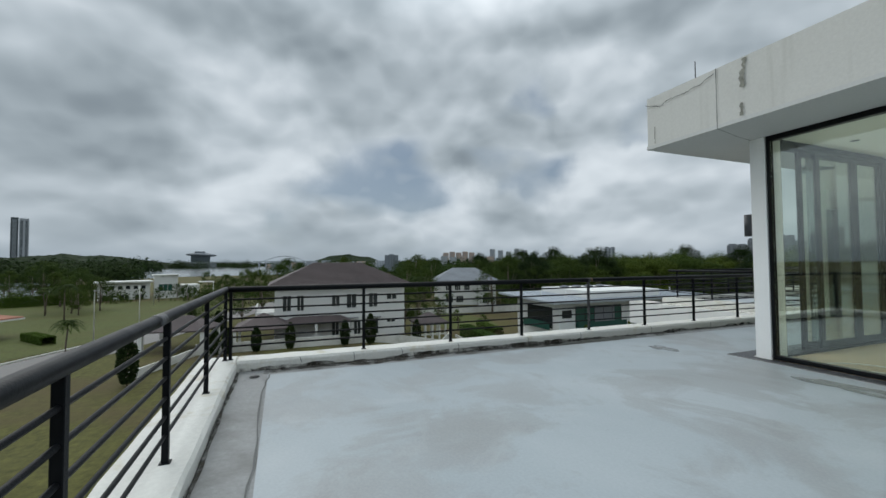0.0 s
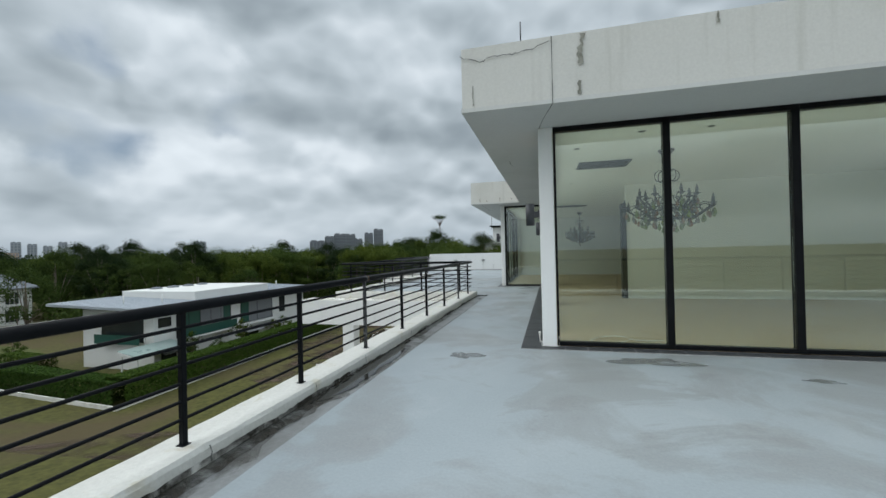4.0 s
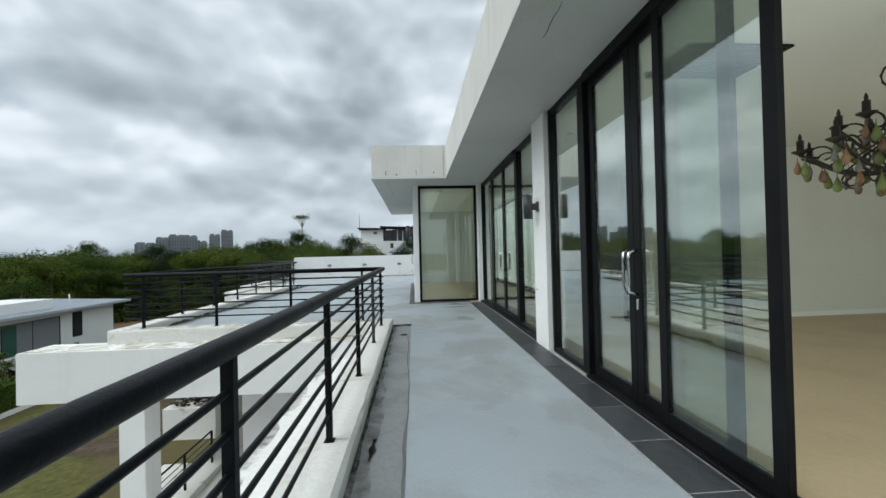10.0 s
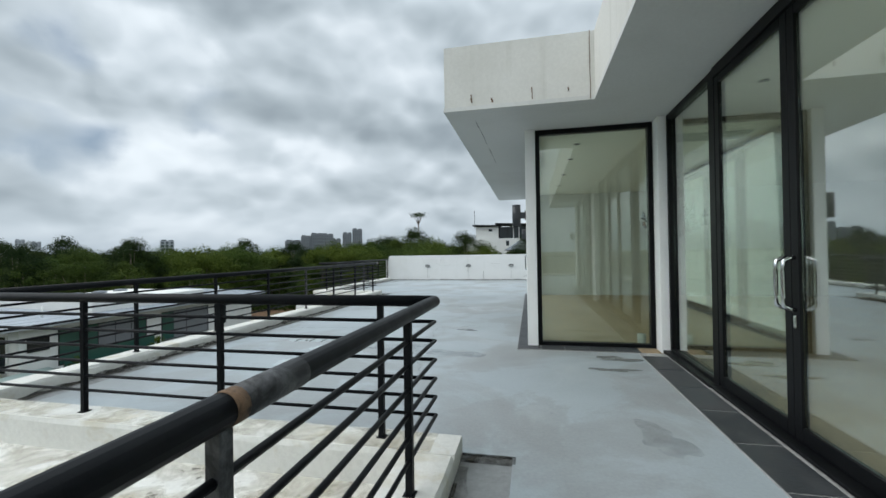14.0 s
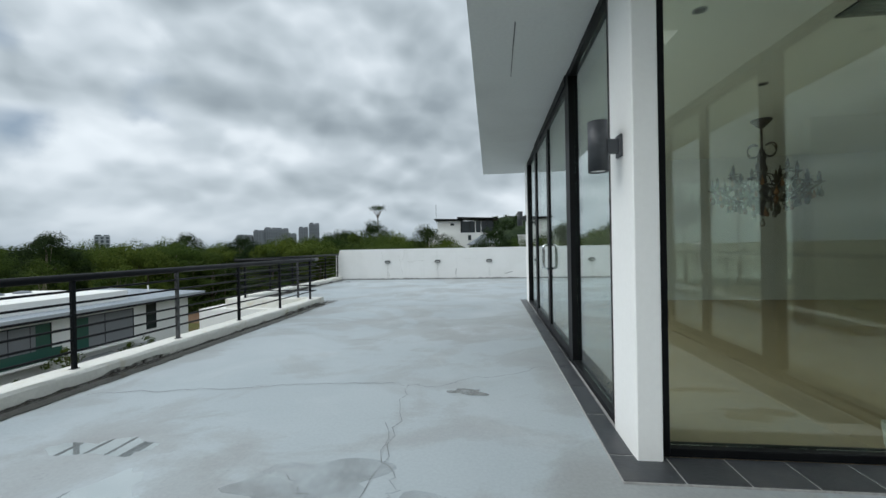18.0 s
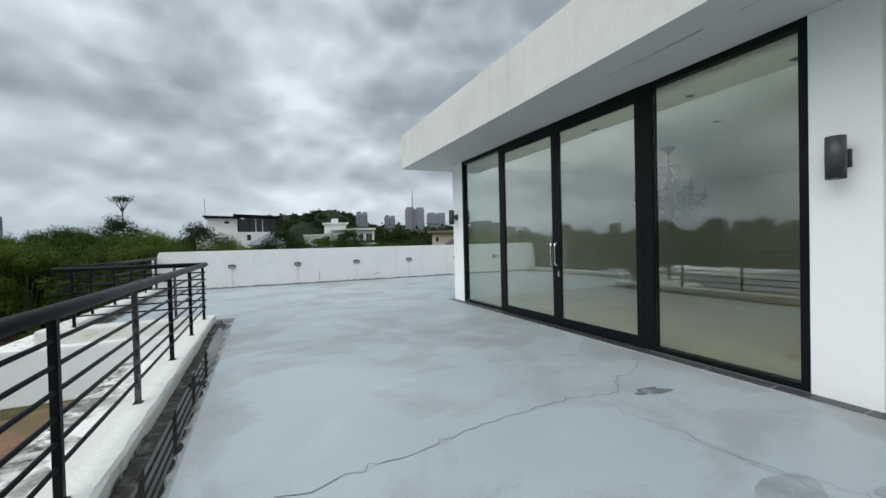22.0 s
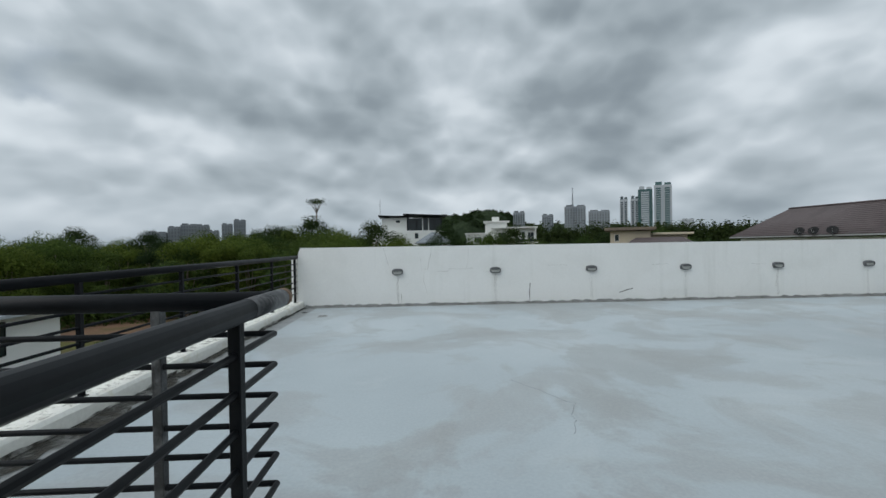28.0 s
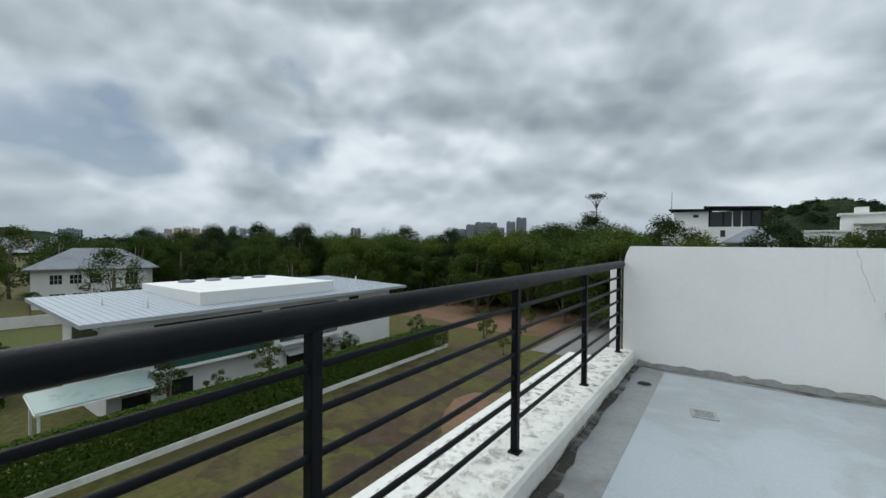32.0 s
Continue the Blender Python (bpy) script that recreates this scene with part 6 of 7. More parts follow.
def dish(x, y, z, tilt):
    d = hub("satellite_dish", pose(x, y, z, 0, 0, tilt), "small dark satellite dish on a bracket at the eaves", "satellite dish", group="dishes on the roof edge")
    bm_ = bmesh.new()
    lathe(bm_, [(0.02, 0.0), (0.20, 0.03), (0.34, 0.09), (0.42, 0.16), (0.41, 0.17), (0.2, 0.06), (0.02, 0.03)], 18, pose(0, 0, 0.5, 60, 0, 0))
    part("reflector", bm_, "window_black", d)
    bm_ = bmesh.new()
    tube(bm_, [(0, 0, -0.1), (0, 0, 0.4), (0, -0.12, 0.5)], 0.03, 6)
    part("mast", bm_, "awning_grey", d)
    bm_ = bmesh.new()
    tube(bm_, [(0, -0.1, 0.35), (0, -0.55, 0.55), (0, -0.52, 0.72)], 0.018, 6)
    part("feed_arm", bm_, "awning_grey", d)


for y, tl in ((53.2, 30), (51.75, 25), (50.0, 40)):
    dish(30.05, y, 1.5, tl - 90)

# ---- towers and landmarks far off ----
def tower(name, x, y, w, d, ztop, turn, wall, strip, label, strips=4, floors=18, crown_h=0.0):
    base = gz(x, y)
    t = hub(name, pose(x, y, base, 0, 0, turn), label, "tower")
    h = ztop - base
    part("wall", boxes((-w / 2, w / 2, 0, d, -1, h)), wall, t)
    for k in range(strips):
        c = -w / 2 + w * (k + 0.5) / strips
        part("window_strip", boxes((c - w / strips * 0.28, c + w / strips * 0.28, -0.25, 0.1, h * 0.05, h * 0.96)), strip, t)
    th = h / floors * 0.12
    fl = to_mesh("floor_band", boxes((-w / 2 - 0.1, w / 2 + 0.1, -0.45, 0.05, -th, th)), wall)
    for k in range(floors):
        part("floor_band", fl, "", t).location.z = h * (k + 1) / (floors + 1)
    if crown_h:
        part("roof_room", boxes((-w * 0.42, -w * 0.05, d * 0.1, d * 0.8, h, h + crown_h), (w * 0.1, w * 0.45, d * 0.1, d * 0.8, h, h + crown_h * 0.7)), strip, t)
    return t


tower("office_tower", -1274, -600, 13, 20, 118, 114, "tower_dark", "tower_grey", "dark slab of a tall twin tower by the lake", 1, 40)
tower("office_tower", -1277, -583.5, 17, 20, 116, 114, "tower_pale", "tower_dark", "pale slab of a tall twin tower by the lake", 2, 40)
for x, y, w, z, s in ((-234, 368, 14, 15.5, 4), (-223, 374, 9, 20, 4), (-214, 380, 12, 22.5, 6), (-205, 385, 11, 22, 5), (-198, 389, 10, 17, 4), (-187, 393, 9, 23, 4), (-178, 398, 10, 27, 5)):
    tower("apartment_block", x, y, w, 14, z, 25, "block_grey", "tower_dim", "grey stepped apartment block above the wood", s, 9, 1.2)
tower("apartment_tower", 174, 795, 22, 16, 62, -12, "tower_grey", "tower_dark", "grey apartment tower on the ridge", 5, 16, 3)
tower("apartment_tower", 226, 781, 21, 16, 55, -16, "tower_grey", "tower_dark", "grey apartment tower on the ridge", 5, 14, 2.5)
tower("apartment_tower", 238, 671, 33, 18, 61, -19, "tower_grey", "tower_dim", "pale apartment tower behind a mast", 8, 16, 3)
tower("apartment_tower", 272, 657, 32, 18, 52, -22, "tower_grey", "tower_dim", "pale wide apartment tower", 8, 13, 2)
tower("glass_tower", 243, 517, 9, 16, 55, -26, "tower_pale", "tower_dark", "slim tower striped dark and pale", 2, 24, 4)
tower("glass_tower", 254, 511, 9, 16, 55, -26, "tower_pale", "tower_dark", "slim tower striped dark and pale", 2, 24, 4)
tower("glass_tower", 264, 505, 16, 18, 66, -29, "tower_teal", "tower_pale", "tall teal glass tower with pale piers", 1, 28, 4)
tower("glass_tower", 281, 496, 19, 18, 70, -30, "tower_pale", "tower_teal", "tall pale tower with teal glass strips", 2, 28, 4)
tower("apartment_tower", 435, 682, 18, 14, 38, -32, "tower_pale", "tower_grey", "pale apartment tower over the trees", 4, 9, 1.5)
tower("white_tower", -355.6, 341, 11.5, 9, 17.5, 46, "tower_pale", "tower_dark", "white apartment tower over the wood", 3, 7, 1.0)
for k in range(6):
    tower("apartment_block", -651 + k * 6, 256 + k * 15, 11, 9, 13.0 - (k % 2) * 1.4, 66, "tower_orange" if k > 1 else "tower_pale", "tower_grey", "distant row of peach-coloured apartments", 4, 5, 0.8)
for k in range(3):
    tower("apartment_block", -594 + k * 1.5, 141 + k * 6.5, 7, 9, 13.4 + (k == 1) * 1.4, 77, "tower_grey", "tower_dark", "grey stepped apartment towers beyond the wood", 3, 7, 0.8)
for k in range(5):
    tower("apartment_block", -786 + k * 9, 425 + k * 15, 11, 10, 30.5 - (k % 3) * 3, 58, "tower_pale", "tower_grey", "pale distant apartment towers", 3, 8, 1.2)
for k in range(5):
    tower("apartment_block", -830 + k * 6, 332 + k * 13, 12, 10, 23.5 + (k % 2) * 2, 64, "tower_orange", "tower_grey", "distant peach apartment row", 3, 6, 1.0)
mt = hub("radio_mast", pose(233, 668, gz(233, 668)), "thin lattice radio mast on the ridge", "mast")
h = 102
for k in range(3):
    a = 2.09 * k
    bm = bmesh.new()
    tube(bm, [(2.6 * math.cos(a), 2.6 * math.sin(a), 0), (0.9 * math.cos(a), 0.9 * math.sin(a), h * 0.8), (0.2 * math.cos(a), 0.2 * math.sin(a), h)], 0.35, 4)
    part("leg", bm, "tower_grey", mt)
for k in range(14):
    z, q = h * 0.06 * (k + 0.5), 2.6 - 1.7 * 0.06 * (k + 0.5) / 0.8
    bm = bmesh.new()
    tube(bm, [(q * math.cos(2.09 * j), q * math.sin(2.09 * j), z) for j in (0, 1, 2, 0)], 0.22, 4, caps=False)
    part("brace", bm, "tower_grey", mt)

dm = hub("convention_hall", pose(-1279, -214, 15, 0, 0, 98), "hall with a wide upswept roof by the lake", "hall")
part("podium", boxes((-46, 40, 0, 40, -30, -7)), "tower_grey", dm)
part("hall", boxes((-22, 24, 2, 38, -7, 13)), "tower_dark", dm)
ro = bmesh.new()
lathe(ro, [(0.5, 20.5), (16, 19.5), (30, 16.5), (38, 14.0), (36, 11.5), (24, 9.5), (0.5, 9.0)], 28, Matrix.LocRotScale((2, 20, 0), Euler((0, 0.04, 0)), (1, 0.7, 1)))
part("roof", ro, "tower_dim", dm, "lens-shaped grey roof")
part("crest", boxes((-14, 12, 8, 30, 19.5, 23.5), bevel=1.5), "tower_grey", dm)
bd = hub("arch_bridge", pose(-895, 0, -6, 0, 0, 90), "long pale bridge with a low arch over the lake", "bridge")
part("deck", boxes((-60, 60, 0, 8, 12, 14)), "tower_pale", bd)
arch = bmesh.new()
tube(arch, [(-44 + 8.8 * i, 2, 12 + 12 * math.sin(math.pi * i / 10)) for i in range(11)], 0.9, 6)
part("arch", arch, "tower_pale", bd)
for k in range(9):
    x = -48 + 12 * k
    part("pier", boxes((x - 1.2, x + 1.2, 1, 7, -6, 12)), "tower_grey", bd)
for k in range(16):
    x, y = -980 + (k % 3) * 30, -30 + k * 17
    tower("shore_building", x, y, 15 + (k * 7) % 9, 10, 1 + (k * 5) % 9, 92, "tower_pale" if k % 3 else "tower_orange", "tower_grey", "small building on the far shore of the lake", 4, 3)

# ---- garden trees and street things ----
c0 = cypress(51, 3.2, 0.62)
first = True
for x, y, s in ((-46.8, -11.8, 0.9), (-58.8, -14.2, 1.1), (-47.0, -8.9, 0.9), (-47.1, -5.3, 0.95), (-46.6, 0.9, 0.95), (-46.1, 3.9, 1.15), (-49.4, 10.9, 1.0), (-46.6, -13.0, 0.9), (-70.9, -19.4, 1.1), (-37.4, -18.1, 1.25), (-58.6, -14.4, 0.9)):
    if first:
        placed(c0, x, y, 0, s)
        first = False
    else:
        copied(c0, x, y, x, s)
p2 = palm(22, 6.0, "stout palm on the lawn by the lake", 22, 2.4)
placed(p2, -89.5, -42.5, 0, 1.05)
for x, y, s in ((-52.0, -27.8, 0.65), (-89, 43, 0.7), (-91, 33, 0.7), (-86, 38.5, 0.6), (-16.5, 128, 1.7), (-6.5, 119, 1.9), (-84, 18.5, 1.35), (-90, 24, 1.4), (-82, 9.5, 1.2), (-101, -50, 0.8), (-106, -52, 0.85)):
    copied(p2, x, y, x * 3, s)
g1 = broadleaf(16, 9.5, 3.6, 32, 130, "leaf_green", "leafy garden tree before a white house", 0.14)
placed(g1, -82, 40.3, 0, 1.18)
for k, (x, y, s) in enumerate(((-166, -86, 0.9), (-164, -79.5, 0.9), (-166, -74, 0.85), (-172, -90, 0.9), (-150, -62, 0.9), (-146, -58, 0.8), (-160, -66, 1.0), (-156, -18, 0.9), (-160, -30, 0.8), (-64, 13.5, 0.8), (-66, 16.5, 0.85), (-62, -16, 0.7), (-75, 24, 0.55), (-118, 30, 1.3), (-122, 18, 1.3), (-126, 8, 1.2), (-112, 48, 1.3), (-120, 55, 1.4), (-92, 60, 1.2),
                                (-128, -22, 0.6), (-134, -62, 1.1), (-138, -66, 1.2), (-130, -58, 0.9), (-125, -30, 0.5), (-133, -34, 0.5), (-100, -18, 0.5), (-112, -14, 0.6), (-106, 0, 0.75), (-116, -6, 0.75),
                                (-128, 36, 1.6), (-96, 68, 1.3), (-132, 64, 1.5), (-140, 46, 1.5), (-70, 62, 1.1), (-80, 70, 1.2), (-62, 66, 1.0), (-148, 14, 1.5), (-152, -4, 1.3),
                                (-104, -47, 0.72), (-108, -43.5, 0.8), (-114, -50, 0.9), (-99, -44, 0.6), (-122, -56, 0.9), (-124, -40.5, 0.42), (-126, -36.8, 0.45), (-131, -49, 0.4), (-120, -20, 0.8), (-126, -15.5, 0.85), (-113, -17.5, 0.7),
                                (-84, -9.8, 0.95), (-90, -7.2, 1.1), (-96, -3, 1.1), (-88, 12.5, 1.25), (-93, 17, 1.2), (-99, 29, 1.15), (-74, -12.5, 0.6))):
    copied(g1, x, y, k * 1.7, s)
sh = broadleaf(17, 4.2, 1.5, 16, 60, "leaf_bright", "small slender tree in the hedge garden", 0.4)
sh["label"] = "small bright green shrub tree by a house wall"
placed(sh, -39.0, 31.0, 0, 0.9)
for k, (x, y, s) in enumerate(((-38.6, 38.2, 0.95), (-38.4, 34.0, 0.6), (-38.6, 46.5, 0.75), (-38.8, 44.5, 0.7), (-38.6, 57.5, 0.8), (-31, 61, 0.8), (-28, 63.5, 0.7), (-33, 64, 0.9), (-58, 25.5, 0.8), (-63, 23.0, 0.9), (-27.5, 58.5, 0.55), (-30, 70, 0.9))):
    copied(sh, x, y, k * 2.1, s)

# umbrella-shaped tree standing over the wood to the north
um = hub("umbrella_tree", pose(-31.3, 109.9, gz(-31, 110)), "tall thin tree with a flat umbrella crown", "tree")
g = np.random.default_rng(61)
bm = bmesh.new()
tube(bm, [(0, 0, -0.3), (0.1, 0, 12), (0, 0.1, 18.5), (0, 0, 21.0)], 0.22, 7, taper=[1.4, 1, 0.7, 0.5])
part("trunk", bm, "bark", um)
cs = []
for k in range(9):
    a = 2 * math.pi * k / 9 + 0.3
    r = 0.75 + (k % 3) * 0.42
    bm = bmesh.new()
    tube(bm, [(0, 0, 19.6 + (k % 2) * 0.5), (r * 0.6 * math.cos(a), r * 0.6 * math.sin(a), 21.2), (r * math.cos(a), r * math.sin(a), 22.0)], 0.08, 5, taper=[1, 0.7, 0.3])
    part("limb", bm, "bark", um)
    cs.append(g.normal(size=(70, 3)) * np.array([0.42, 0.42, 0.30]) + np.array([r * math.cos(a), r * math.sin(a), 22.3]))
cs.append(g.normal(size=(60, 3)) * np.array([0.6, 0.6, 0.2]) + np.array([0, 0, 22.6]))
cs = np.concatenate(cs)
part("crown", leaf_mesh("crown", cs, g.uniform(0.10, 0.19, len(cs)), "leaf_green", 61, 0.5), "", um)
for k, (x, y, s) in enumerate(((-36, 104, 1.15), (-30, 103, 1.2), (-25, 100, 1.2), (-21, 97, 1.15), (-33, 98, 1.15), (-16, 96, 1.1), (-12, 94, 1.05), (-7, 96, 1.05), (-27, 92, 1.1), (-2, 98, 1.05), (3, 102, 1.05), (-18, 104, 1.15), (8, 106, 1.05), (14, 110, 1.05), (20, 116, 1.0), (28, 122, 1.05), (36, 124, 1.0), (44, 120, 1.1), (52, 112, 1.15))):
    copied(MODELS[(0, 1, 2, 3)[k % 4]], x, y, k * 1.3, s)


def street_lamp(x, y, turn):
    s = hub("street_lamp", at(x, y, turn), "slim white street lamp with a curved arm", "street lamp", group="street lamps")
    bm_ = bmesh.new()
    tube(bm_, [(0, 0, -0.2), (0, 0, 6.2), (0.25, 0, 6.8), (0.9, 0, 7.1), (1.6, 0, 7.15)], 0.07, 7, taper=[1.3, 0.9, 0.8, 0.7, 0.6])
    part("pole", bm_, "fence_white", s)
    part("head", boxes((1.5, 2.1, -0.12, 0.12, 7.08, 7.2), bevel=0.02), "awning_grey", s)


street_lamp(-55.0, -26.4, 20)
street_lamp(-61.5, -23.8, 200)
street_lamp(-118, -36, 110)

# football goal on the grass
goal = hub("football_goal", at(-21.0, 28.5, -4), "small goal of thin white pipes on bare earth", "goal")
for x in (-0.8, 0.8):
    bm = bmesh.new()
    tube(bm, [(x, 0, 0), (x, 0, 1.6)], 0.036, 6)
    part("post", bm, "fence_white", goal)
    bm = bmesh.new()
    tube(bm, [(x, 0, 1.6), (x, 0.9, 0.02)], 0.016, 6)
    part("stay", bm, "fence_white", goal)
bm = bmesh.new()
tube(bm, [(-0.8, 0, 1.6), (0.8, 0, 1.6)], 0.036, 6)
part("crossbar", bm, "fence_white", goal)

# ---- wall lamps, bulkhead lights, small fittings ----
def wall_lamp(x, y, z):
    """A cylindrical up-and-down light on a square bracket; the wall is on its +x side."""
    w = hub("wall_lamp", pose(x, y, z), "dark grey cylindrical up-and-down wall lamp", "wall lamp", group="wall lamps on the columns")
    bm_ = bmesh.new()
    lathe(bm_, [(0.052, -0.150), (0.062, -0.160), (0.062, 0.160), (0.052, 0.162), (0.050, 0.140)], 22)
    part("body", bm_, "lamp_grey", w)
    bm_ = bmesh.new()
    lathe(bm_, [(0.048, -0.152), (0.049, -0.146)], 18)
    part("lens", bm_, "lamp_lens", w, "pale round lens at the bottom")
    part("bracket", boxes((0.05, 0.125, -0.024, 0.024, -0.045, 0.045), bevel=0.004), "lamp_grey", w)
    part("back_plate", boxes((0.120, 0.140, -0.045, 0.045, -0.07, 0.07), bevel=0.004), "lamp_grey", w)


wall_lamp(-0.142, 0.18, 1.91)
wall_lamp(-0.142, 4.62, 1.92)
wall_lamp(-1.862, 10.21, 1.91)
wall_lamp(-1.862, 17.01, 1.91)


def oval_ring(bm_, a, b, depth0, depth1, inner, n=28):
    """An oval body of half-axes a, b standing off the wall towards -y."""
    rings = []
    for sc, dy in ((1.0, depth0), (1.0, (depth0 + depth1) * 0.5), (0.93, depth1), (inner, depth1), (inner, depth1 + 0.012)):
        rings.append([bm_.verts.new((a * sc * math.copysign(abs(math.cos(2 * math.pi * k / n)) ** 0.7, math.cos(2 * math.pi * k / n)), dy,
                                     b * sc * math.copysign(abs(math.sin(2 * math.pi * k / n)) ** 0.7, math.sin(2 * math.pi * k / n)))) for k in range(n)])
    for r0_, r1_ in zip(rings, rings[1:]):
        for k in range(n):
            f = bm_.faces.new((r0_[k], r0_[(k + 1) % n], r1_[(k + 1) % n], r1_[k]))
            f.smooth = True
    bm_.faces.new(rings[-1])
    return bm_


bulk = hub("bulkhead_light", pose(-6.77, 23.88, 0.712), "oval grey bulkhead light on the white parapet", "bulkhead light", group="lights on the parapet")
part("body", oval_ring(bmesh.new(), 0.118, 0.066, 0.0, -0.055, 0.80), "bulkhead_grey", bulk)
part("lens", oval_ring(bmesh.new(), 0.090, 0.046, -0.046, -0.058, 0.85), "bulkhead_glass", bulk, "ribbed frosted glass lens")
part("eyelid", boxes((-0.085, 0.085, -0.074, -0.050, 0.014, 0.050), bevel=0.008), "bulkhead_grey", bulk)
for k in range(1, 8):
    copy_thing(bulk, pose(-6.77 + 2.08 * k, 23.88, 0.712))

# rust and rain streaks below the lights, cracks in the parapet


def ribbon(name, pts, width, material, label, axis="z", lift=0.004, seed=0, jitter=0.02, category="crack", sub=5):
    """A thin uneven strip along the points, lying on a floor (axis z) or a wall that faces -y or -x."""
    r = random.Random(seed)
    fine = []
    for a, b in zip(pts, pts[1:]):
        a, b = Vector(a), Vector(b)
        for i in range(sub):
            p = a.lerp(b, i / sub)
            if i:
                p += Vector([r.uniform(-jitter, jitter) for _ in range(3)])
            fine.append(p)
    fine.append(Vector(pts[-1]))
    bm_ = bmesh.new()
    prev = None
    nrm = {"z": Vector((0, 0, 1)), "y": Vector((0, -1, 0)), "x": Vector((-1, 0, 0))}[axis]
    for i, p in enumerate(fine):
        q = fine[min(i + 1, len(fine) - 1)] - fine[max(i - 1, 0)]
        side = q.cross(nrm).normalized() * width * r.uniform(0.35, 1.0) / 2
        k = {"z": 2, "y": 1, "x": 0}[axis]
        base = Vector(p)
        base[k] = pts[0][k]
        base += nrm * lift
        cur = (bm_.verts.new(base + side), bm_.verts.new(base - side))
        if prev:
            bm_.faces.new((prev[0], prev[1], cur[1], cur[0]))
        prev = cur
    return structure(name, bm_, material, label, category)


CRACK = "fine dark crack in the painted cement"
ribbon("crack", [(-6.24, 10.81, 0), (-5.44, 11.01, 0), (-4.93, 11.06, 0), (-4.33, 11.20, 0), (-3.71, 11.28, 0), (-3.34, 11.24, 0)], 0.009, "crack_dark", CRACK, seed=1, jitter=0.045, sub=7)
ribbon("crack", [(-3.34, 11.24, 0), (-3.06, 11.21, 0), (-2.80, 11.45, 0), (-2.34, 11.63, 0), (-2.0, 11.9, 0)], 0.007, "crack_dark", CRACK, seed=2, jitter=0.045)
ribbon("crack", [(-3.34, 11.24, 0), (-3.28, 10.6, 0), (-3.20, 9.95, 0), (-3.31, 9.3, 0), (-3.1, 8.95, 0), (-2.9, 8.4, 0)], 0.005, "crack_dark", CRACK, seed=3, jitter=0.045)
ribbon("crack", [(-4.8, 9.1, 0), (-4.2, 9.45, 0), (-3.81, 9.24, 0), (-3.31, 9.3, 0), (-2.9, 9.55, 0)], 0.006, "crack_dark", CRACK, seed=4, jitter=0.045)
ribbon("crack", [(-3.75, 9.73, 0), (-3.62, 9.60, 0), (-3.53, 9.49, 0)], 0.005, "crack_dark", CRACK, seed=21, jitter=0.03)
ribbon("crack", [(-3.35, 10.43, 0), (-3.23, 9.88, 0), (-3.08, 9.62, 0), (-3.13, 9.5, 0), (-3.3, 9.34, 0)], 0.005, "crack_dark", CRACK, seed=22, jitter=0.04)
ribbon("crack", [(-4.80, 13.0, 0), (-4.39, 13.07, 0), (-3.86, 13.04, 0)], 0.006, "crack_dark", CRACK, seed=5)
ribbon("crack", [(-1.82, -6.43, 0), (-1.0, -6.49, 0), (0.5, -6.47, 0), (1.6, -6.5, 0)], 0.02, "crack_dark", "dark ragged joint between paint and bare cement", seed=6, jitter=0.012, lift=0.003)
ribbon("crack", [(-1.80, -2.0, 0), (-1.83, 0.4, 0), (-1.80, 3.0, 0), (-1.84, 5.6, 0)], 0.018, "crack_dark", "dark ragged joint between paint and bare cement", seed=7, jitter=0.012, sub=12)
ribbon("crack", [(-5.4, 19.0, 0), (-5.0, 18.4, 0), (-5.2, 17.9, 0)], 0.004, "crack_dark", CRACK, seed=8, jitter=0.03, sub=7)
for k, y in enumerate((-6.05, -5.33, -4.62, -3.70, -2.41, -1.30, 0.42, 2.1, 4.4)):
    ribbon("kerb_crack", [(-2.14, y, 0.0), (-2.14, y + 0.012, 0.06), (-2.14, y - 0.008, 0.118)], 0.012, "crack_dark", "dark crack down the face of the kerb", "x", lift=-0.009, seed=80 + k, jitter=0.006)
W = 23.88
ribbon("crack", [(-3.95, W, 0.02), (-3.96, W, 0.2), (-3.94, W, 0.42)], 0.022, "crack_dark", "dark damp streak at the wall's foot", "y", seed=11, jitter=0.006)
ribbon("crack", [(-2.0, W, 0.18), (-1.7, W, 0.26)], 0.03, "crack_dark", "chipped paint near the wall's foot", "y", seed=12, jitter=0.02)
THIN = "hairline crack in the parapet's render"
for pts_, wd, sd in ((((-7.06, 1.23), (-7.0, 1.0), (-6.95, 0.80)), 0.006, 13), (((-6.04, 1.24), (-6.08, 1.0), (-6.14, 0.75)), 0.010, 14), (((-6.32, 1.1), (-6.28, 0.9), (-6.27, 0.75), (-6.12, 0.755)), 0.006, 15),
                     (((-5.27, 1.23), (-5.26, 1.0), (-5.32, 0.72)), 0.006, 16), (((-5.92, 0.70), (-5.67, 0.71), (-5.67, 0.80)), 0.010, 17), (((-6.21, 0.70), (-6.22, 0.5), (-6.15, 0.22)), 0.006, 18),
                     (((-5.67, 0.765), (-5.43, 0.75), (-5.15, 0.765)), 0.006, 19), (((-4.95, 0.69), (-4.70, 0.69)), 0.007, 31), (((-3.55, 0.80), (-3.1, 0.79)), 0.006, 32), (((-1.3, 0.76), (-0.9, 0.78)), 0.006, 33),
                     (((0.9, 0.74), (1.3, 0.75)), 0.006, 34), (((-6.70, 0.03), (-6.695, 0.10), (-6.70, 0.24)), 0.018, 35)):
    ribbon("crack", [(x, W, z) for x, z in pts_], wd * 0.8, "hairline", THIN, "y", seed=sd, jitter=0.012)
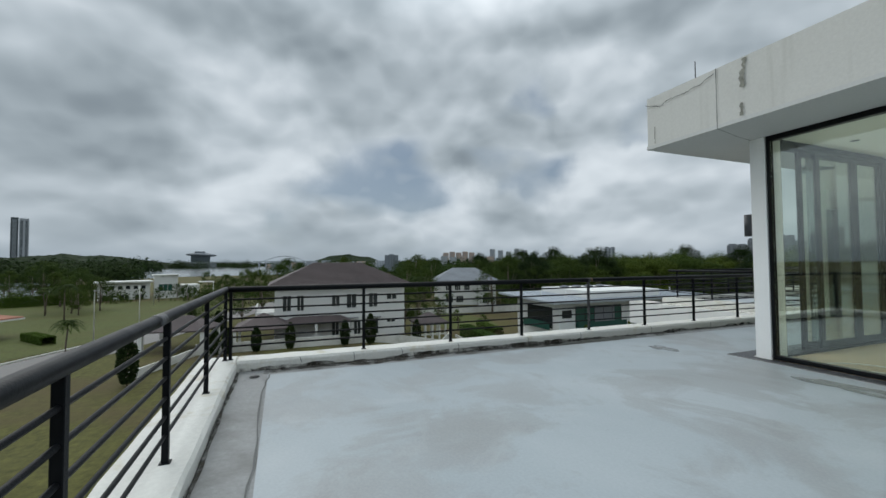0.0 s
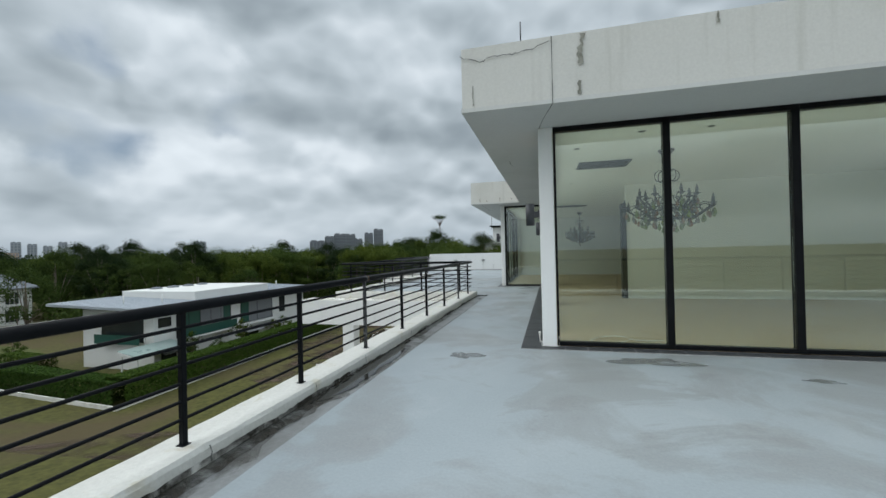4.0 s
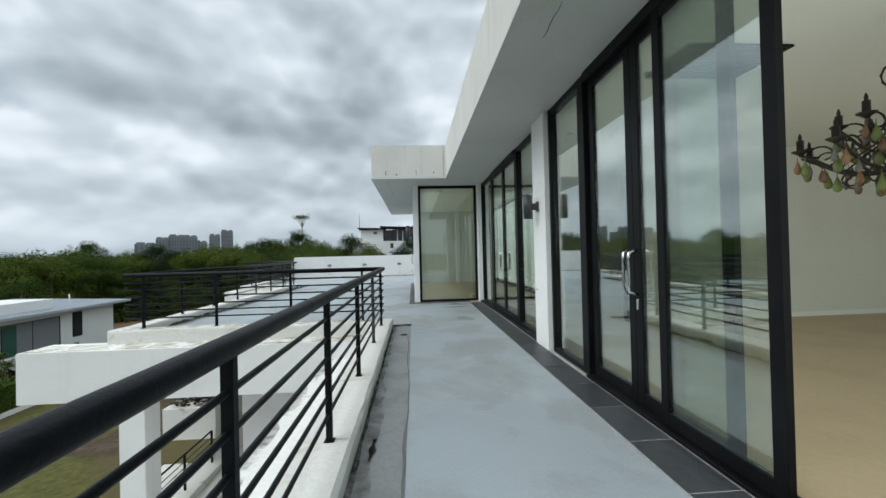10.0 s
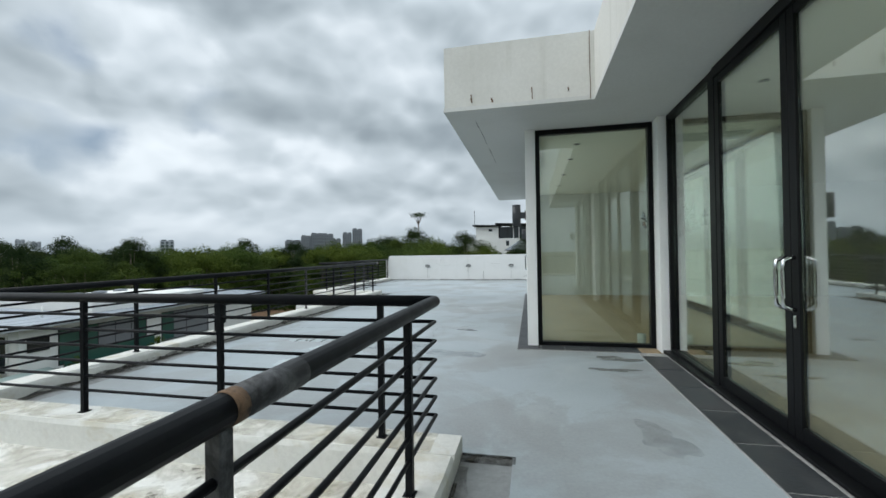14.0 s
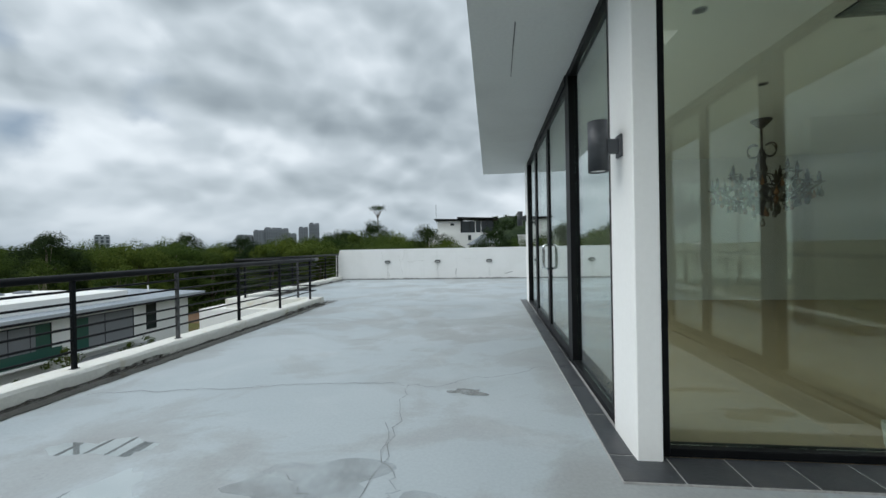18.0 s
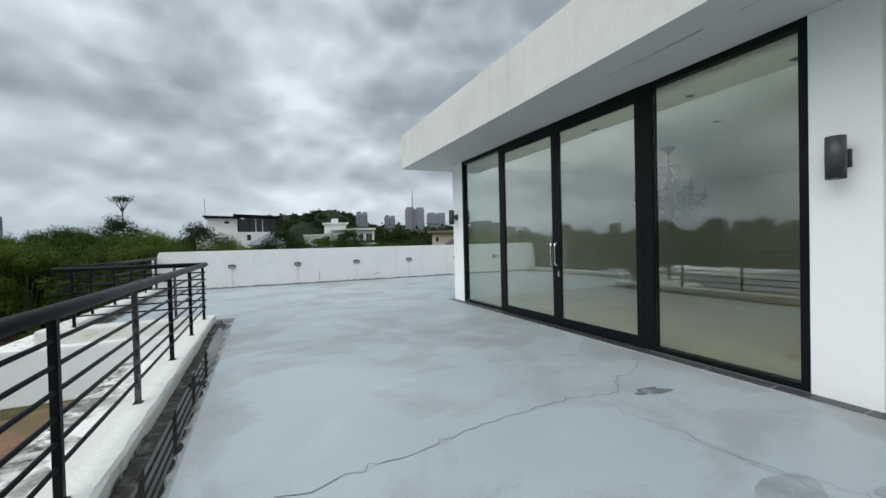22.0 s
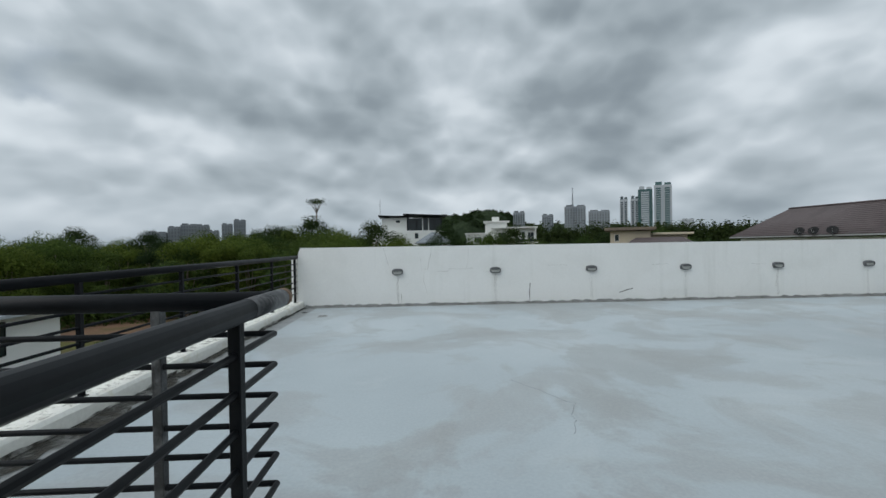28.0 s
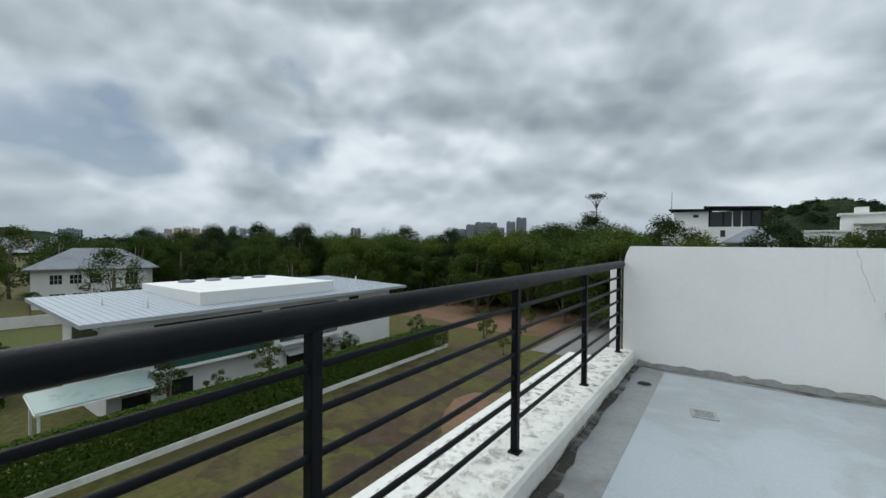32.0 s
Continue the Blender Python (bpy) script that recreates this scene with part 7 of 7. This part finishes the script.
for k in range(7):
    x = -6.77 + 2.08 * k
    ribbon("rain_streak", [(x + 0.01, W, 0.655), (x - 0.01, W, 0.4), (x + 0.01, W, 0.05)], 0.085, "rain_streak", "brownish rain streak below a light", "y", lift=0.003, seed=20 + k, jitter=0.008, category="stain")
F = -0.972
ribbon("crack", [(-0.91, F, 3.84), (-0.65, F, 3.73), (-0.54, F, 3.78), (-0.36, F, 3.79), (-0.19, F, 3.78), (0.02, F, 3.82), (0.18, F, 3.88)], 0.014, "crack_dark", "branching crack in the fascia", "y", seed=40, jitter=0.012)
ribbon("fascia_joint", [(0.205, F, 3.93), (0.205, F, 3.12)], 0.014, "crack_dark", "straight dark joint in the fascia", "y", seed=41, jitter=0.0, category="joint")
mat("lichen_stain", (0.30, 0.30, 0.26), 0.9, dirt=(0.12, 0.12, 0.10), dirt_scale=14, dirt_amount=0.8, grain=0.2, bump=0.1)
ribbon("lichen_stain", [(0.56, F, 3.91), (0.53, F, 3.7), (0.52, F, 3.55)], 0.07, "lichen_stain", "dark lichen stain running down the fascia", "y", seed=42, jitter=0.015, category="stain")
ribbon("lichen_stain", [(0.52, F, 3.36), (0.51, F, 3.20)], 0.05, "lichen_stain", "dark lichen stain on the fascia", "y", seed=43, jitter=0.015, category="stain")
ribbon("lichen_stain", [(-0.75, F, 3.45), (-0.75, F, 3.20)], 0.02, "lichen_stain", "thin dark stain near the corner", "y", seed=44, jitter=0.006, category="stain")
ribbon("lichen_stain", [(1.95, F, 3.93), (1.95, F, 3.80)], 0.03, "lichen_stain", "dark lichen stain under the roof edge", "y", seed=45, jitter=0.008, category="stain")
FB = 8.98
for k, (x, z0_, z1_) in enumerate(((-2.35, 3.22, 3.32), (-2.1, 3.2, 3.26), (-1.62, 3.2, 3.34), (-1.2, 3.25, 3.3))):
    ribbon("rust_stain", [(x, FB, z1_), (x + 0.01, FB, z0_)], 0.025, "rust", "small rust stain on the fascia", "y", lift=0.004, seed=50 + k, jitter=0.006, category="stain")
ribbon("fascia_joint", [(-0.95, FB, 3.94), (-0.95, FB, 3.14)], 0.012, "rust", "rusty joint where two fascias meet", "y", seed=55, jitter=0.004, category="joint")
for k, (x, y0_, y1_) in enumerate(((-2.35, 9.4, 10.6), (-2.32, 10.9, 12.0), (-0.6, 2.0, 2.5))):
    bmx = [(x, y0_, SOFFIT - 0.003), (x + 0.02, y1_, SOFFIT - 0.003)]
    ribbon("crack", bmx, 0.012, "crack_dark", "hairline crack in the soffit", "z", lift=-0.001, seed=60 + k, jitter=0.008)
# joint that runs on from the fascia across the soffit to the column
ribbon("soffit_joint", [(0.205, -0.97, SOFFIT - 0.003), (0.08, -0.4, SOFFIT - 0.003), (0.02, 0.0, SOFFIT - 0.003)], 0.012, "crack_dark", "dark joint across the soffit", "z", lift=-0.001, seed=66, jitter=0.0, category="joint")
rod = hub("lightning_rod", pose(-0.16, -0.86, 3.94), "thin lightning rod on the roof edge", "lightning rod")
bm = bmesh.new()
tube(bm, [(0, 0, 0), (0, 0, 0.28)], 0.008, 6)
part("rod", bm, "lamp_grey", rod)
part("foot", boxes((-0.02, 0.02, -0.02, 0.02, 0, 0.03)), "lamp_grey", rod)

# damp patches, puddles and worn paint on the floor
def floor_patch(name, cx, cy, rx, ry, seed, material, label, lift=0.004, category="puddle"):
    bm_ = bmesh.new()
    bm_.faces.new([bm_.verts.new((x, y, lift)) for x, y in blob_pts(cx, cy, rx, ry, seed, 44, 0.45)])
    return structure(name, bm_, material, label, category)


floor_patch("puddle", 1.31, -0.58, 0.40, 0.19, 3, "damp_patch", "shallow damp puddle on the cement by the windows")
floor_patch("puddle", -0.99, -0.64, 0.19, 0.17, 4, "damp_patch", "small damp patch on the cement")
floor_patch("puddle", 2.76, -1.06, 0.16, 0.06, 5, "damp_patch", "small damp patch on the cement")
floor_patch("puddle", -3.57, 9.62, 0.46, 0.24, 6, "damp_soft", "wide damp patch on the cement")
floor_patch("puddle", -2.72, 9.40, 0.36, 0.20, 7, "damp_soft", "damp dirty patch by the column")
floor_patch("puddle", -0.75, 8.95, 0.22, 0.07, 8, "damp_patch", "small damp patch at the end of the passage")
floor_patch("puddle", -0.62, 9.45, 0.24, 0.12, 9, "damp_patch", "damp patch below the pane")
floor_patch("puddle", -0.75, 7.2, 0.16, 0.26, 10, "damp_soft", "damp patch beside the tiles")
floor_patch("puddle", -2.78, 11.10, 0.15, 0.08, 12, "damp_patch", "small dirty patch over a crack")

for k, (x, y, rx, ry) in enumerate(((-4.46, 9.08, 0.13, 0.34), (-4.70, 8.66, 0.14, 0.26), (-5.12, 9.92, 0.32, 0.12), (-4.66, 9.48, 0.14, 0.22))):
    floor_patch("puddle", x, y, rx, ry, 70 + k, "wet_film", "thin clear film of rainwater mirroring the railing", lift=0.003)


def wet_strip(x0, x1, y0, y1, seed, label):
    bm_ = bmesh.new()
    r = random.Random(seed)
    n = int((y1 - y0) / 0.08)
    prev = None
    for i in range(n + 1):
        y = y0 + (y1 - y0) * i / n
        end = min(1.0, i / 6, (n - i) / 6)
        w = (x1 - x0) * (0.35 + 0.65 * end)
        cur = (bm_.verts.new((x0 + r.uniform(0, 0.02), y, -0.0055)), bm_.verts.new((x0 + w - r.uniform(0, 0.05), y, -0.0055)))
        if prev:
            bm_.faces.new((prev[0], prev[1], cur[1], cur[0]))
        prev = cur
    structure("gutter_water", bm_, "water_film", label, "water")


wet_strip(-2.10, -1.86, -2.6, -0.1, 3, "thin dark water standing in the gutter")
wet_strip(-2.08, -1.90, 0.5, 1.0, 4, "small pool in the gutter")
wet_strip(-2.06, -1.92, 1.7, 2.1, 5, "small pool in the gutter")
wet_strip(-6.56, -6.38, 9.4, 16.4, 6, "thin dark water standing in the gutter")


def drain_hole(x, y, z=-0.008):
    d = hub("floor_drain", pose(x, y, z), "open round drain hole in the gutter", "drain")
    bm_ = bmesh.new()
    lathe(bm_, [(0.062, 0.0), (0.062, 0.003), (0.05, 0.003), (0.045, 0.0005)], 20)
    part("rim", bm_, "gutter_cement", d)
    bm_ = bmesh.new()
    lathe(bm_, [(0.0005, 0.0048), (0.056, 0.0045), (0.058, 0.002)], 20)
    part("hole", bm_, "window_black", d)


def drain_cover(x, y, turn, z=0.0):
    d = hub("drain_cover", pose(x, y, z, 0, 0, turn), "square metal floor drain cover with slots", "drain cover")
    part("plate", boxes((-0.085, 0.085, -0.085, 0.085, 0, 0.007), bevel=0.002), "drain_grey", d)
    for k in range(5):
        part("slot", boxes((-0.06, 0.06, -0.056 + k * 0.026, -0.046 + k * 0.026, 0.007, 0.008)), "bulkhead_grey", d)


drain_hole(-1.91, 5.84)
drain_hole(-1.80, -6.60)
drain_hole(-8.54, 23.25)
drain_cover(-6.45, 17.03, 4)
drain_cover(-8.06, 22.74, 8)
structure("gutter_patch", boxes((-2.14, -1.78, 6.66, 6.75, -0.02, 0.006), bevel=0.003), "moss_dirt", "dark wet end of the gutter", "grime")

# pipe stubs at the columns
def pipe_stub(x, y, z0_, z1_, name="water_tap"):
    d = hub(name, pose(x, y, z0_), "short white plastic pipe stub on the column", "pipe")
    bm_ = bmesh.new()
    tube(bm_, [(0, 0, 0), (-0.04, 0, 0.0), (-0.045, 0, z1_ - z0_)], 0.011, 8)
    part("pipe", bm_, "lamp_lens", d)
    bm_ = bmesh.new()
    lathe(bm_, [(0.016, 0), (0.016, 0.03), (0.012, 0.035)], 10, Matrix.Translation((-0.045, 0, z1_ - z0_)))
    part("cap", bm_, "lamp_lens", d)


pipe_stub(0.0, 0.14, 0.05, 0.16)
pipe_stub(0.0, 4.71, 0.78, 0.81)
cable = hub("wall_cable", I, "thin white cable looped round the foot of the column", "cable")
bm = bmesh.new()
tube(bm, [(-0.012, 0.10, 0.05), (-0.014, -0.012, 0.022), (0.10, -0.016, 0.02), (0.208, -0.018, 0.022), (0.232, -0.03, 0.03), (0.226, -0.02, 0.16)], 0.005, 6)
part("cable", bm, "lamp_lens", cable)

# black tile edging: one tile at a time
tile_long = to_mesh("tile", boxes((0.0, 0.298, 0.0, 0.588, 0, 0.012), bevel=0.002), "black_tile")
tile_front = to_mesh("tile", boxes((0.0, 0.288, 0.0, 0.165, 0, 0.012), bevel=0.002), "black_tile")
tile_narrow = to_mesh("tile", boxes((0.0, 0.14, 0.0, 0.588, 0, 0.012), bevel=0.002), "black_tile")
bed = structure("tile_edging", boxes((-0.30, 0.06, -0.16, 9.78, -0.09, 0.011), (0.06, 8.8, -0.16, 0.06, -0.09, 0.011), (-1.87, -0.30, 9.78, 10.06, -0.09, 0.011), (-1.87, -1.70, 10.06, 17.3, -0.09, 0.011)),
                "grout", "black slate tile edging along the glass hall", "tiling")
for k in range(16):
    part("tile", tile_long, "", bed).location = (-0.297, 0.012 + k * 0.6, 0.003)
for k in range(29):
    part("tile", tile_front, "", bed).location = (0.01 + k * 0.3, -0.157, 0.003)
part("tile", boxes((-0.297, 0.005, -0.157, 0.008, 0.003, 0.015), bevel=0.002), "black_tile", bed)
tile_end = to_mesh("tile", boxes((0.0, 0.316, 0.0, 0.272, 0, 0.012), bevel=0.002), "black_tile")
for k in range(5):
    part("tile", tile_end, "", bed).location = (-1.865 + k * 0.324, 9.785, 0.003)
for k in range(12):
    part("tile", tile_narrow, "", bed).location = (-1.865, 10.068 + k * 0.6, 0.003)

# scraped joints on the handrails
collar(r1, (0, 6.02, 0.925), (0, 1, 0), length=0.07, material="worn_steel")
collar(r1, (0, 6.08, 0.925), (0, 1, 0), length=0.03, material="rust")
collar(r1, (0, 11.87, 0.925), (0, 1, 0), length=0.24, material="worn_steel")
collar(r1, (0, 11.73, 0.925), (0, 1, 0), length=0.04, material="rust")
collar(r3, (0, 10.425, 0.925), (0, 1, 0), length=0.04, material="rust")
collar(r3, (0, 10.245, 0.925), (0, 1, 0), length=0.32, material="worn_steel")
collar(r0, (-8.1, 0, 0.925), (1, 0, 0), length=0.16, material="worn_steel")

# ---- inside the hall ----
def chandelier(x, y, top, label, crystals=("crystal_green", "crystal_amber"), metal="chandelier_iron", spread=1.0):
    c = hub("chandelier", pose(x, y, top), label, "chandelier", group="crystal chandeliers")
    bm_ = bmesh.new()
    lathe(bm_, [(0.012, -0.14), (0.05, -0.11), (0.10, -0.06), (0.135, -0.02), (0.135, 0.0)], 20)
    part("canopy", bm_, metal, c)
    bm_ = bmesh.new()
    tube(bm_, [(0, 0, -0.13), (0, 0, -0.40)], 0.014, 7)
    part("stem", bm_, metal, c)
    bm_ = bmesh.new()
    lathe(bm_, [(0.012, -1.44), (0.05, -1.40), (0.085, -1.32), (0.10, -1.22), (0.07, -1.12), (0.09, -1.04), (0.06, -0.96), (0.05, -0.82), (0.075, -0.74),
                (0.045, -0.64), (0.06, -0.56), (0.03, -0.48), (0.014, -0.40)], 16)
    part("body", bm_, metal, c)

    def pear(r, length):
        d_ = bmesh.new()
        lathe(d_, [(0.002, 0.0), (0.004, -0.25 * length), (r * 0.55, -0.45 * length), (r, -0.72 * length), (r * 0.75, -0.92 * length), (0.003, -length)], 8)
        return d_

    drops = [to_mesh("drop", pear(0.034, 0.17), crystals[0]), to_mesh("drop", pear(0.028, 0.15), crystals[1]), to_mesh("drop", pear(0.022, 0.13), "crystal_clear")]
    cup = bmesh.new()
    lathe(cup, [(0.010, -0.02), (0.030, 0.0), (0.062, 0.018), (0.064, 0.026), (0.026, 0.030), (0.026, 0.115), (0.012, 0.118), (0.014, 0.145), (0.004, 0.175)], 10)
    cup = to_mesh("candle", cup, metal)
    for tier, (count, reach, z0_, z1_) in enumerate(((10, 0.74, -1.16, -1.03), (7, 0.45, -1.00, -0.84))):
        reach *= spread

        def height(f_):
            return z0_ - 0.07 * math.sin(math.pi * min(1.0, f_ * 1.15)) + (z1_ - z0_) * f_ ** 3

        bm_ = bmesh.new()
        tube(bm_, [(0.05 + reach * i / 12, 0, height(i / 12)) for i in range(13)], 0.013, 6)
        loops = ((0.80, 0.075, 1), (0.52, 0.06, -1))
        for f_, r_, up_ in loops:
            tube(bm_, [(0.05 + reach * f_ + r_ * math.sin(a_ * 0.5), 0, height(f_) + up_ * (r_ - r_ * math.cos(a_ * 0.5) * (1 - a_ / 40))) for a_ in range(13)], 0.008, 5)
        tube(bm_, [(0.05, 0, z0_ + 0.20), (0.05 + reach * 0.3, 0, z0_ + 0.16), (0.05 + reach * 0.62, 0, height(0.62) + 0.02)], 0.008, 5)
        arm = to_mesh("arm", bm_, metal)
        for k in range(count):
            a = 2 * math.pi * (k + 0.5 * tier) / count
            p = part("arm", arm, "", c)
            p.rotation_euler = (0, 0, a)
            part("candle", cup, "", p).location = (0.05 + reach, 0, z1_ + 0.012)
            for j, (f, y_) in enumerate(((1.03, 0.0), (0.97, 0.05), (0.90, -0.05), (0.78, 0.03), (0.64, -0.04), (0.48, 0.02))):
                part("drop", drops[(k + j * 2 + tier) % 3], "", p).location = (0.05 + reach * f, y_, height(min(1.0, f)) - 0.012)
    for k in range(10):
        a = 2 * math.pi * k / 10
        r = 0.14 if k % 2 else 0.21
        part("drop", drops[k % 3], "", c).location = (r * math.cos(a), r * math.sin(a), -1.30 if k % 2 else -1.25)
    for k in range(6):
        a = 2 * math.pi * k / 6
        bm_ = bmesh.new()
        tube(bm_, [((0.03 + 0.085 + 0.085 * math.cos(q * 0.55 + 3.1)) * math.cos(a), (0.115 + 0.085 * math.cos(q * 0.55 + 3.1)) * math.sin(a), -0.46 + 0.10 * math.sin(q * 0.55 + 3.1)) for q in range(11)], 0.009, 5)
        part("scroll", bm_, metal, c)
    part("pendant", drops[0], "", c).location = (0, 0, -1.43)
    return c


chandelier(2.15, 1.95, 3.10, "dark iron chandelier with candle cups and coloured crystal drops", spread=0.88)
chandelier(1.50, 14.10, 3.10, "bronze chandelier with pale crystals hanging in the far room", ("crystal_clear", "crystal_amber"), "chandelier_bronze", 0.78)


def ceiling_vent(x0, x1, y0, y1):
    v = hub("ceiling_vent", pose((x0 + x1) / 2, (y0 + y1) / 2, 3.1), "dark rectangular air grille in the ceiling", "ceiling vent")
    w, d = (x1 - x0) / 2, (y1 - y0) / 2
    part("trim", boxes((-w, w, -d, -d + 0.04, -0.02, 0), (-w, w, d - 0.04, d, -0.02, 0), (-w, -w + 0.04, -d + 0.04, d - 0.04, -0.02, 0), (w - 0.04, w, -d + 0.04, d - 0.04, -0.02, 0)), "window_black", v)
    slat = to_mesh("slat", boxes((-w + 0.04, w - 0.04, -0.012, 0.012, -0.014, -0.004)), "window_black")
    for k in range(8):
        part("slat", slat, "", v).location.y = -d + 0.08 + (2 * d - 0.16) * k / 7
    part("backing", boxes((-w + 0.04, w - 0.04, -d + 0.04, d - 0.04, -0.004, -0.001)), "window_black", v)


ceiling_vent(0.72, 1.70, 2.50, 3.18)
ceiling_vent(0.25, 1.55, 10.72, 11.16)
dl = hub("downlight", pose(1.48, 0.55, 3.1), "small round recessed ceiling downlight, switched off", "downlight", group="ceiling downlights")
bm = bmesh.new()
lathe(bm, [(0.055, 0.0), (0.055, -0.006), (0.042, -0.008), (0.038, -0.002)], 18)
part("ring", bm, "awning_grey", dl)
bm = bmesh.new()
lathe(bm, [(0.038, -0.003), (0.036, -0.005)], 16)
part("lens", bm, "window_black", dl)
for x, y in ((2.4, 0.6), (3.4, 0.6), (4.5, 0.6), (0.61, 1.33), (0.72, 3.1), (0.72, 5.2), (0.72, 7.0), (0.72, 8.8), (3.0, 4.8), (-0.9, 10.9), (-0.9, 12.0), (-0.9, 13.6), (-0.9, 15.2), (0.6, 12.6), (0.6, 16.0)):
    copy_thing(dl, pose(x, y, 3.1))
# loose cable loop and a cup on the floor
loop = hub("cable_loop", pose(0.96, 0.45, 0.018, 0, 0, 42), "loop of thin white cable lying behind the glass", "cable")
bm = bmesh.new()
tube(bm, [(0.36 * math.cos(a * 0.29), 0.17 * math.sin(a * 0.29), 0.012 + 0.02 * max(0.0, math.sin(a * 0.29))) for a in range(21)] + [(0.30, -0.16, 0.012), (0.42, -0.32, 0.012), (0.62, -0.42, 0.012)], 0.006, 6)
part("cable", bm, "lamp_lens", loop)
cupm = bmesh.new()
lathe(cupm, [(0.045, 0), (0.05, 0.01), (0.062, 0.15), (0.057, 0.15), (0.046, 0.015)], 18)
thing("plastic_cup", cupm, "lamp_lens", "white plastic cup standing behind the pane", "cup", at=pose(-0.14, 10.26, 0.018))
structure("skirting", boxes((2.15, 7.9, 5.985, 6.0, 0.018, 0.10)), "interior_ceiling", "low white skirting along the partition", "trim")

# ---- storeys below the terrace ----
structure("wall_lower_west", boxes((-2.50, -2.30, -7.2, 24.0, GROUND - 2.4, -0.95)), "white_wall", "white outer wall of the storeys below", "wall")
structure("wall_lower_south", boxes((-2.30, EAST, -7.2, -7.0, GROUND - 2.4, -0.95)), "white_wall", "white outer wall of the storeys below", "wall")
structure("wall_lower_north", boxes((-2.30, EAST, 24.0, 24.2, GROUND - 2.4, -0.92)), "white_wall", "white outer wall of the storeys below", "wall")
structure("wall_lower_east", boxes((EAST, EAST + 0.2, -7.2, 24.2, GROUND - 2.4, -0.1)), "white_wall", "white outer wall of the house", "wall")
kerb(EAST - 0.05, EAST + 0.25, -6.83, -0.1)
structure("parapet_east", boxes((EAST - 0.05, EAST + 0.15, 17.3, 24.0, -0.1, 1.24)), "white_wall", "white parapet on the east edge of the terrace", "wall")
structure("floor_lower", boxes((-7.25, -2.50, 3.6, 17.0, -4.25, -4.0)), "ledge_white", "white weathered floor of the lower balcony", "floor")
structure("parapet_lower", boxes((-8.15, -6.70, 3.6, 9.95, -4.0, -3.86), bevel=0.01), "ledge_white", "broad white parapet of the lower balcony, stained black", "parapet")
structure("wall_pier", boxes((-6.1, -4.4, 9.7, 9.95, -4.0, -0.90)), "white_wall", "white wall under the terrace slab", "wall")
structure("column_lower", boxes((-6.46, -6.06, 5.97, 6.37, -4.0, -0.90), bevel=0.01), "white_wall", "square white column under the terrace slab", "column")
structure("column_lower", boxes((-7.2, -6.8, 15.9, 16.3, GROUND - 2.4, -0.90), bevel=0.01), "white_wall", "square white column under the terrace slab", "column")
structure("canopy_slab", boxes((-8.2, -6.9, 10.0, 13.6, -3.3, -2.5), bevel=0.01), "ledge_white", "white canopy slab of the lower storey", "slab")
structure("wall_below_balcony", boxes((-7.0, -6.8, 3.8, 17.0, GROUND - 2.4, -4.25)), "white_wall", "white wall under the lower balcony", "wall")
g = np.random.default_rng(9)
c = np.stack([g.uniform(-8.1, -7.0, 500), g.uniform(10.1, 13.0, 500), np.full(500, -2.47) + g.uniform(0, 0.08, 500)], 1)
ob = new("dead_leaves", leaf_mesh("dead_leaves", c, g.uniform(0.05, 0.13, 500), "leaf_brown", 9, 0.8))
tagged(ob, "heap of dark dead leaves on the slab", "leaves", kind="stuff")


def low_rail(y0, y1):
    root_ = hub("balcony_railing", pose(-6.95, y0, -3.86), "thin black steel railing of the lower balcony", "railing", group="lower railings")
    ln = y1 - y0
    for z in (0.25, 0.38, 0.51, 0.64, 0.80):
        bm_ = bmesh.new()
        tube(bm_, [(0, 0, z), (0, ln, z)], 0.022 if z > 0.7 else 0.010, 6)
        part("handrail" if z > 0.7 else "bar", bm_, "black_paint", root_)
    n = max(1, round(ln / 1.3))
    post = to_mesh("post", boxes((-0.02, 0.02, -0.02, 0.02, 0, 0.79)), "black_paint")
    for k in range(n + 1):
        part("post", post, "", root_).location = (0, ln * k / n, 0)


low_rail(3.8, 9.9)
sx = broadleaf(18, 3.0, 1.1, 14, 60, "leaf_bright", "small bright green bush below the balcony", 0.3)
placed(sx, -9.5, 10.5, 0.4, 1.2)
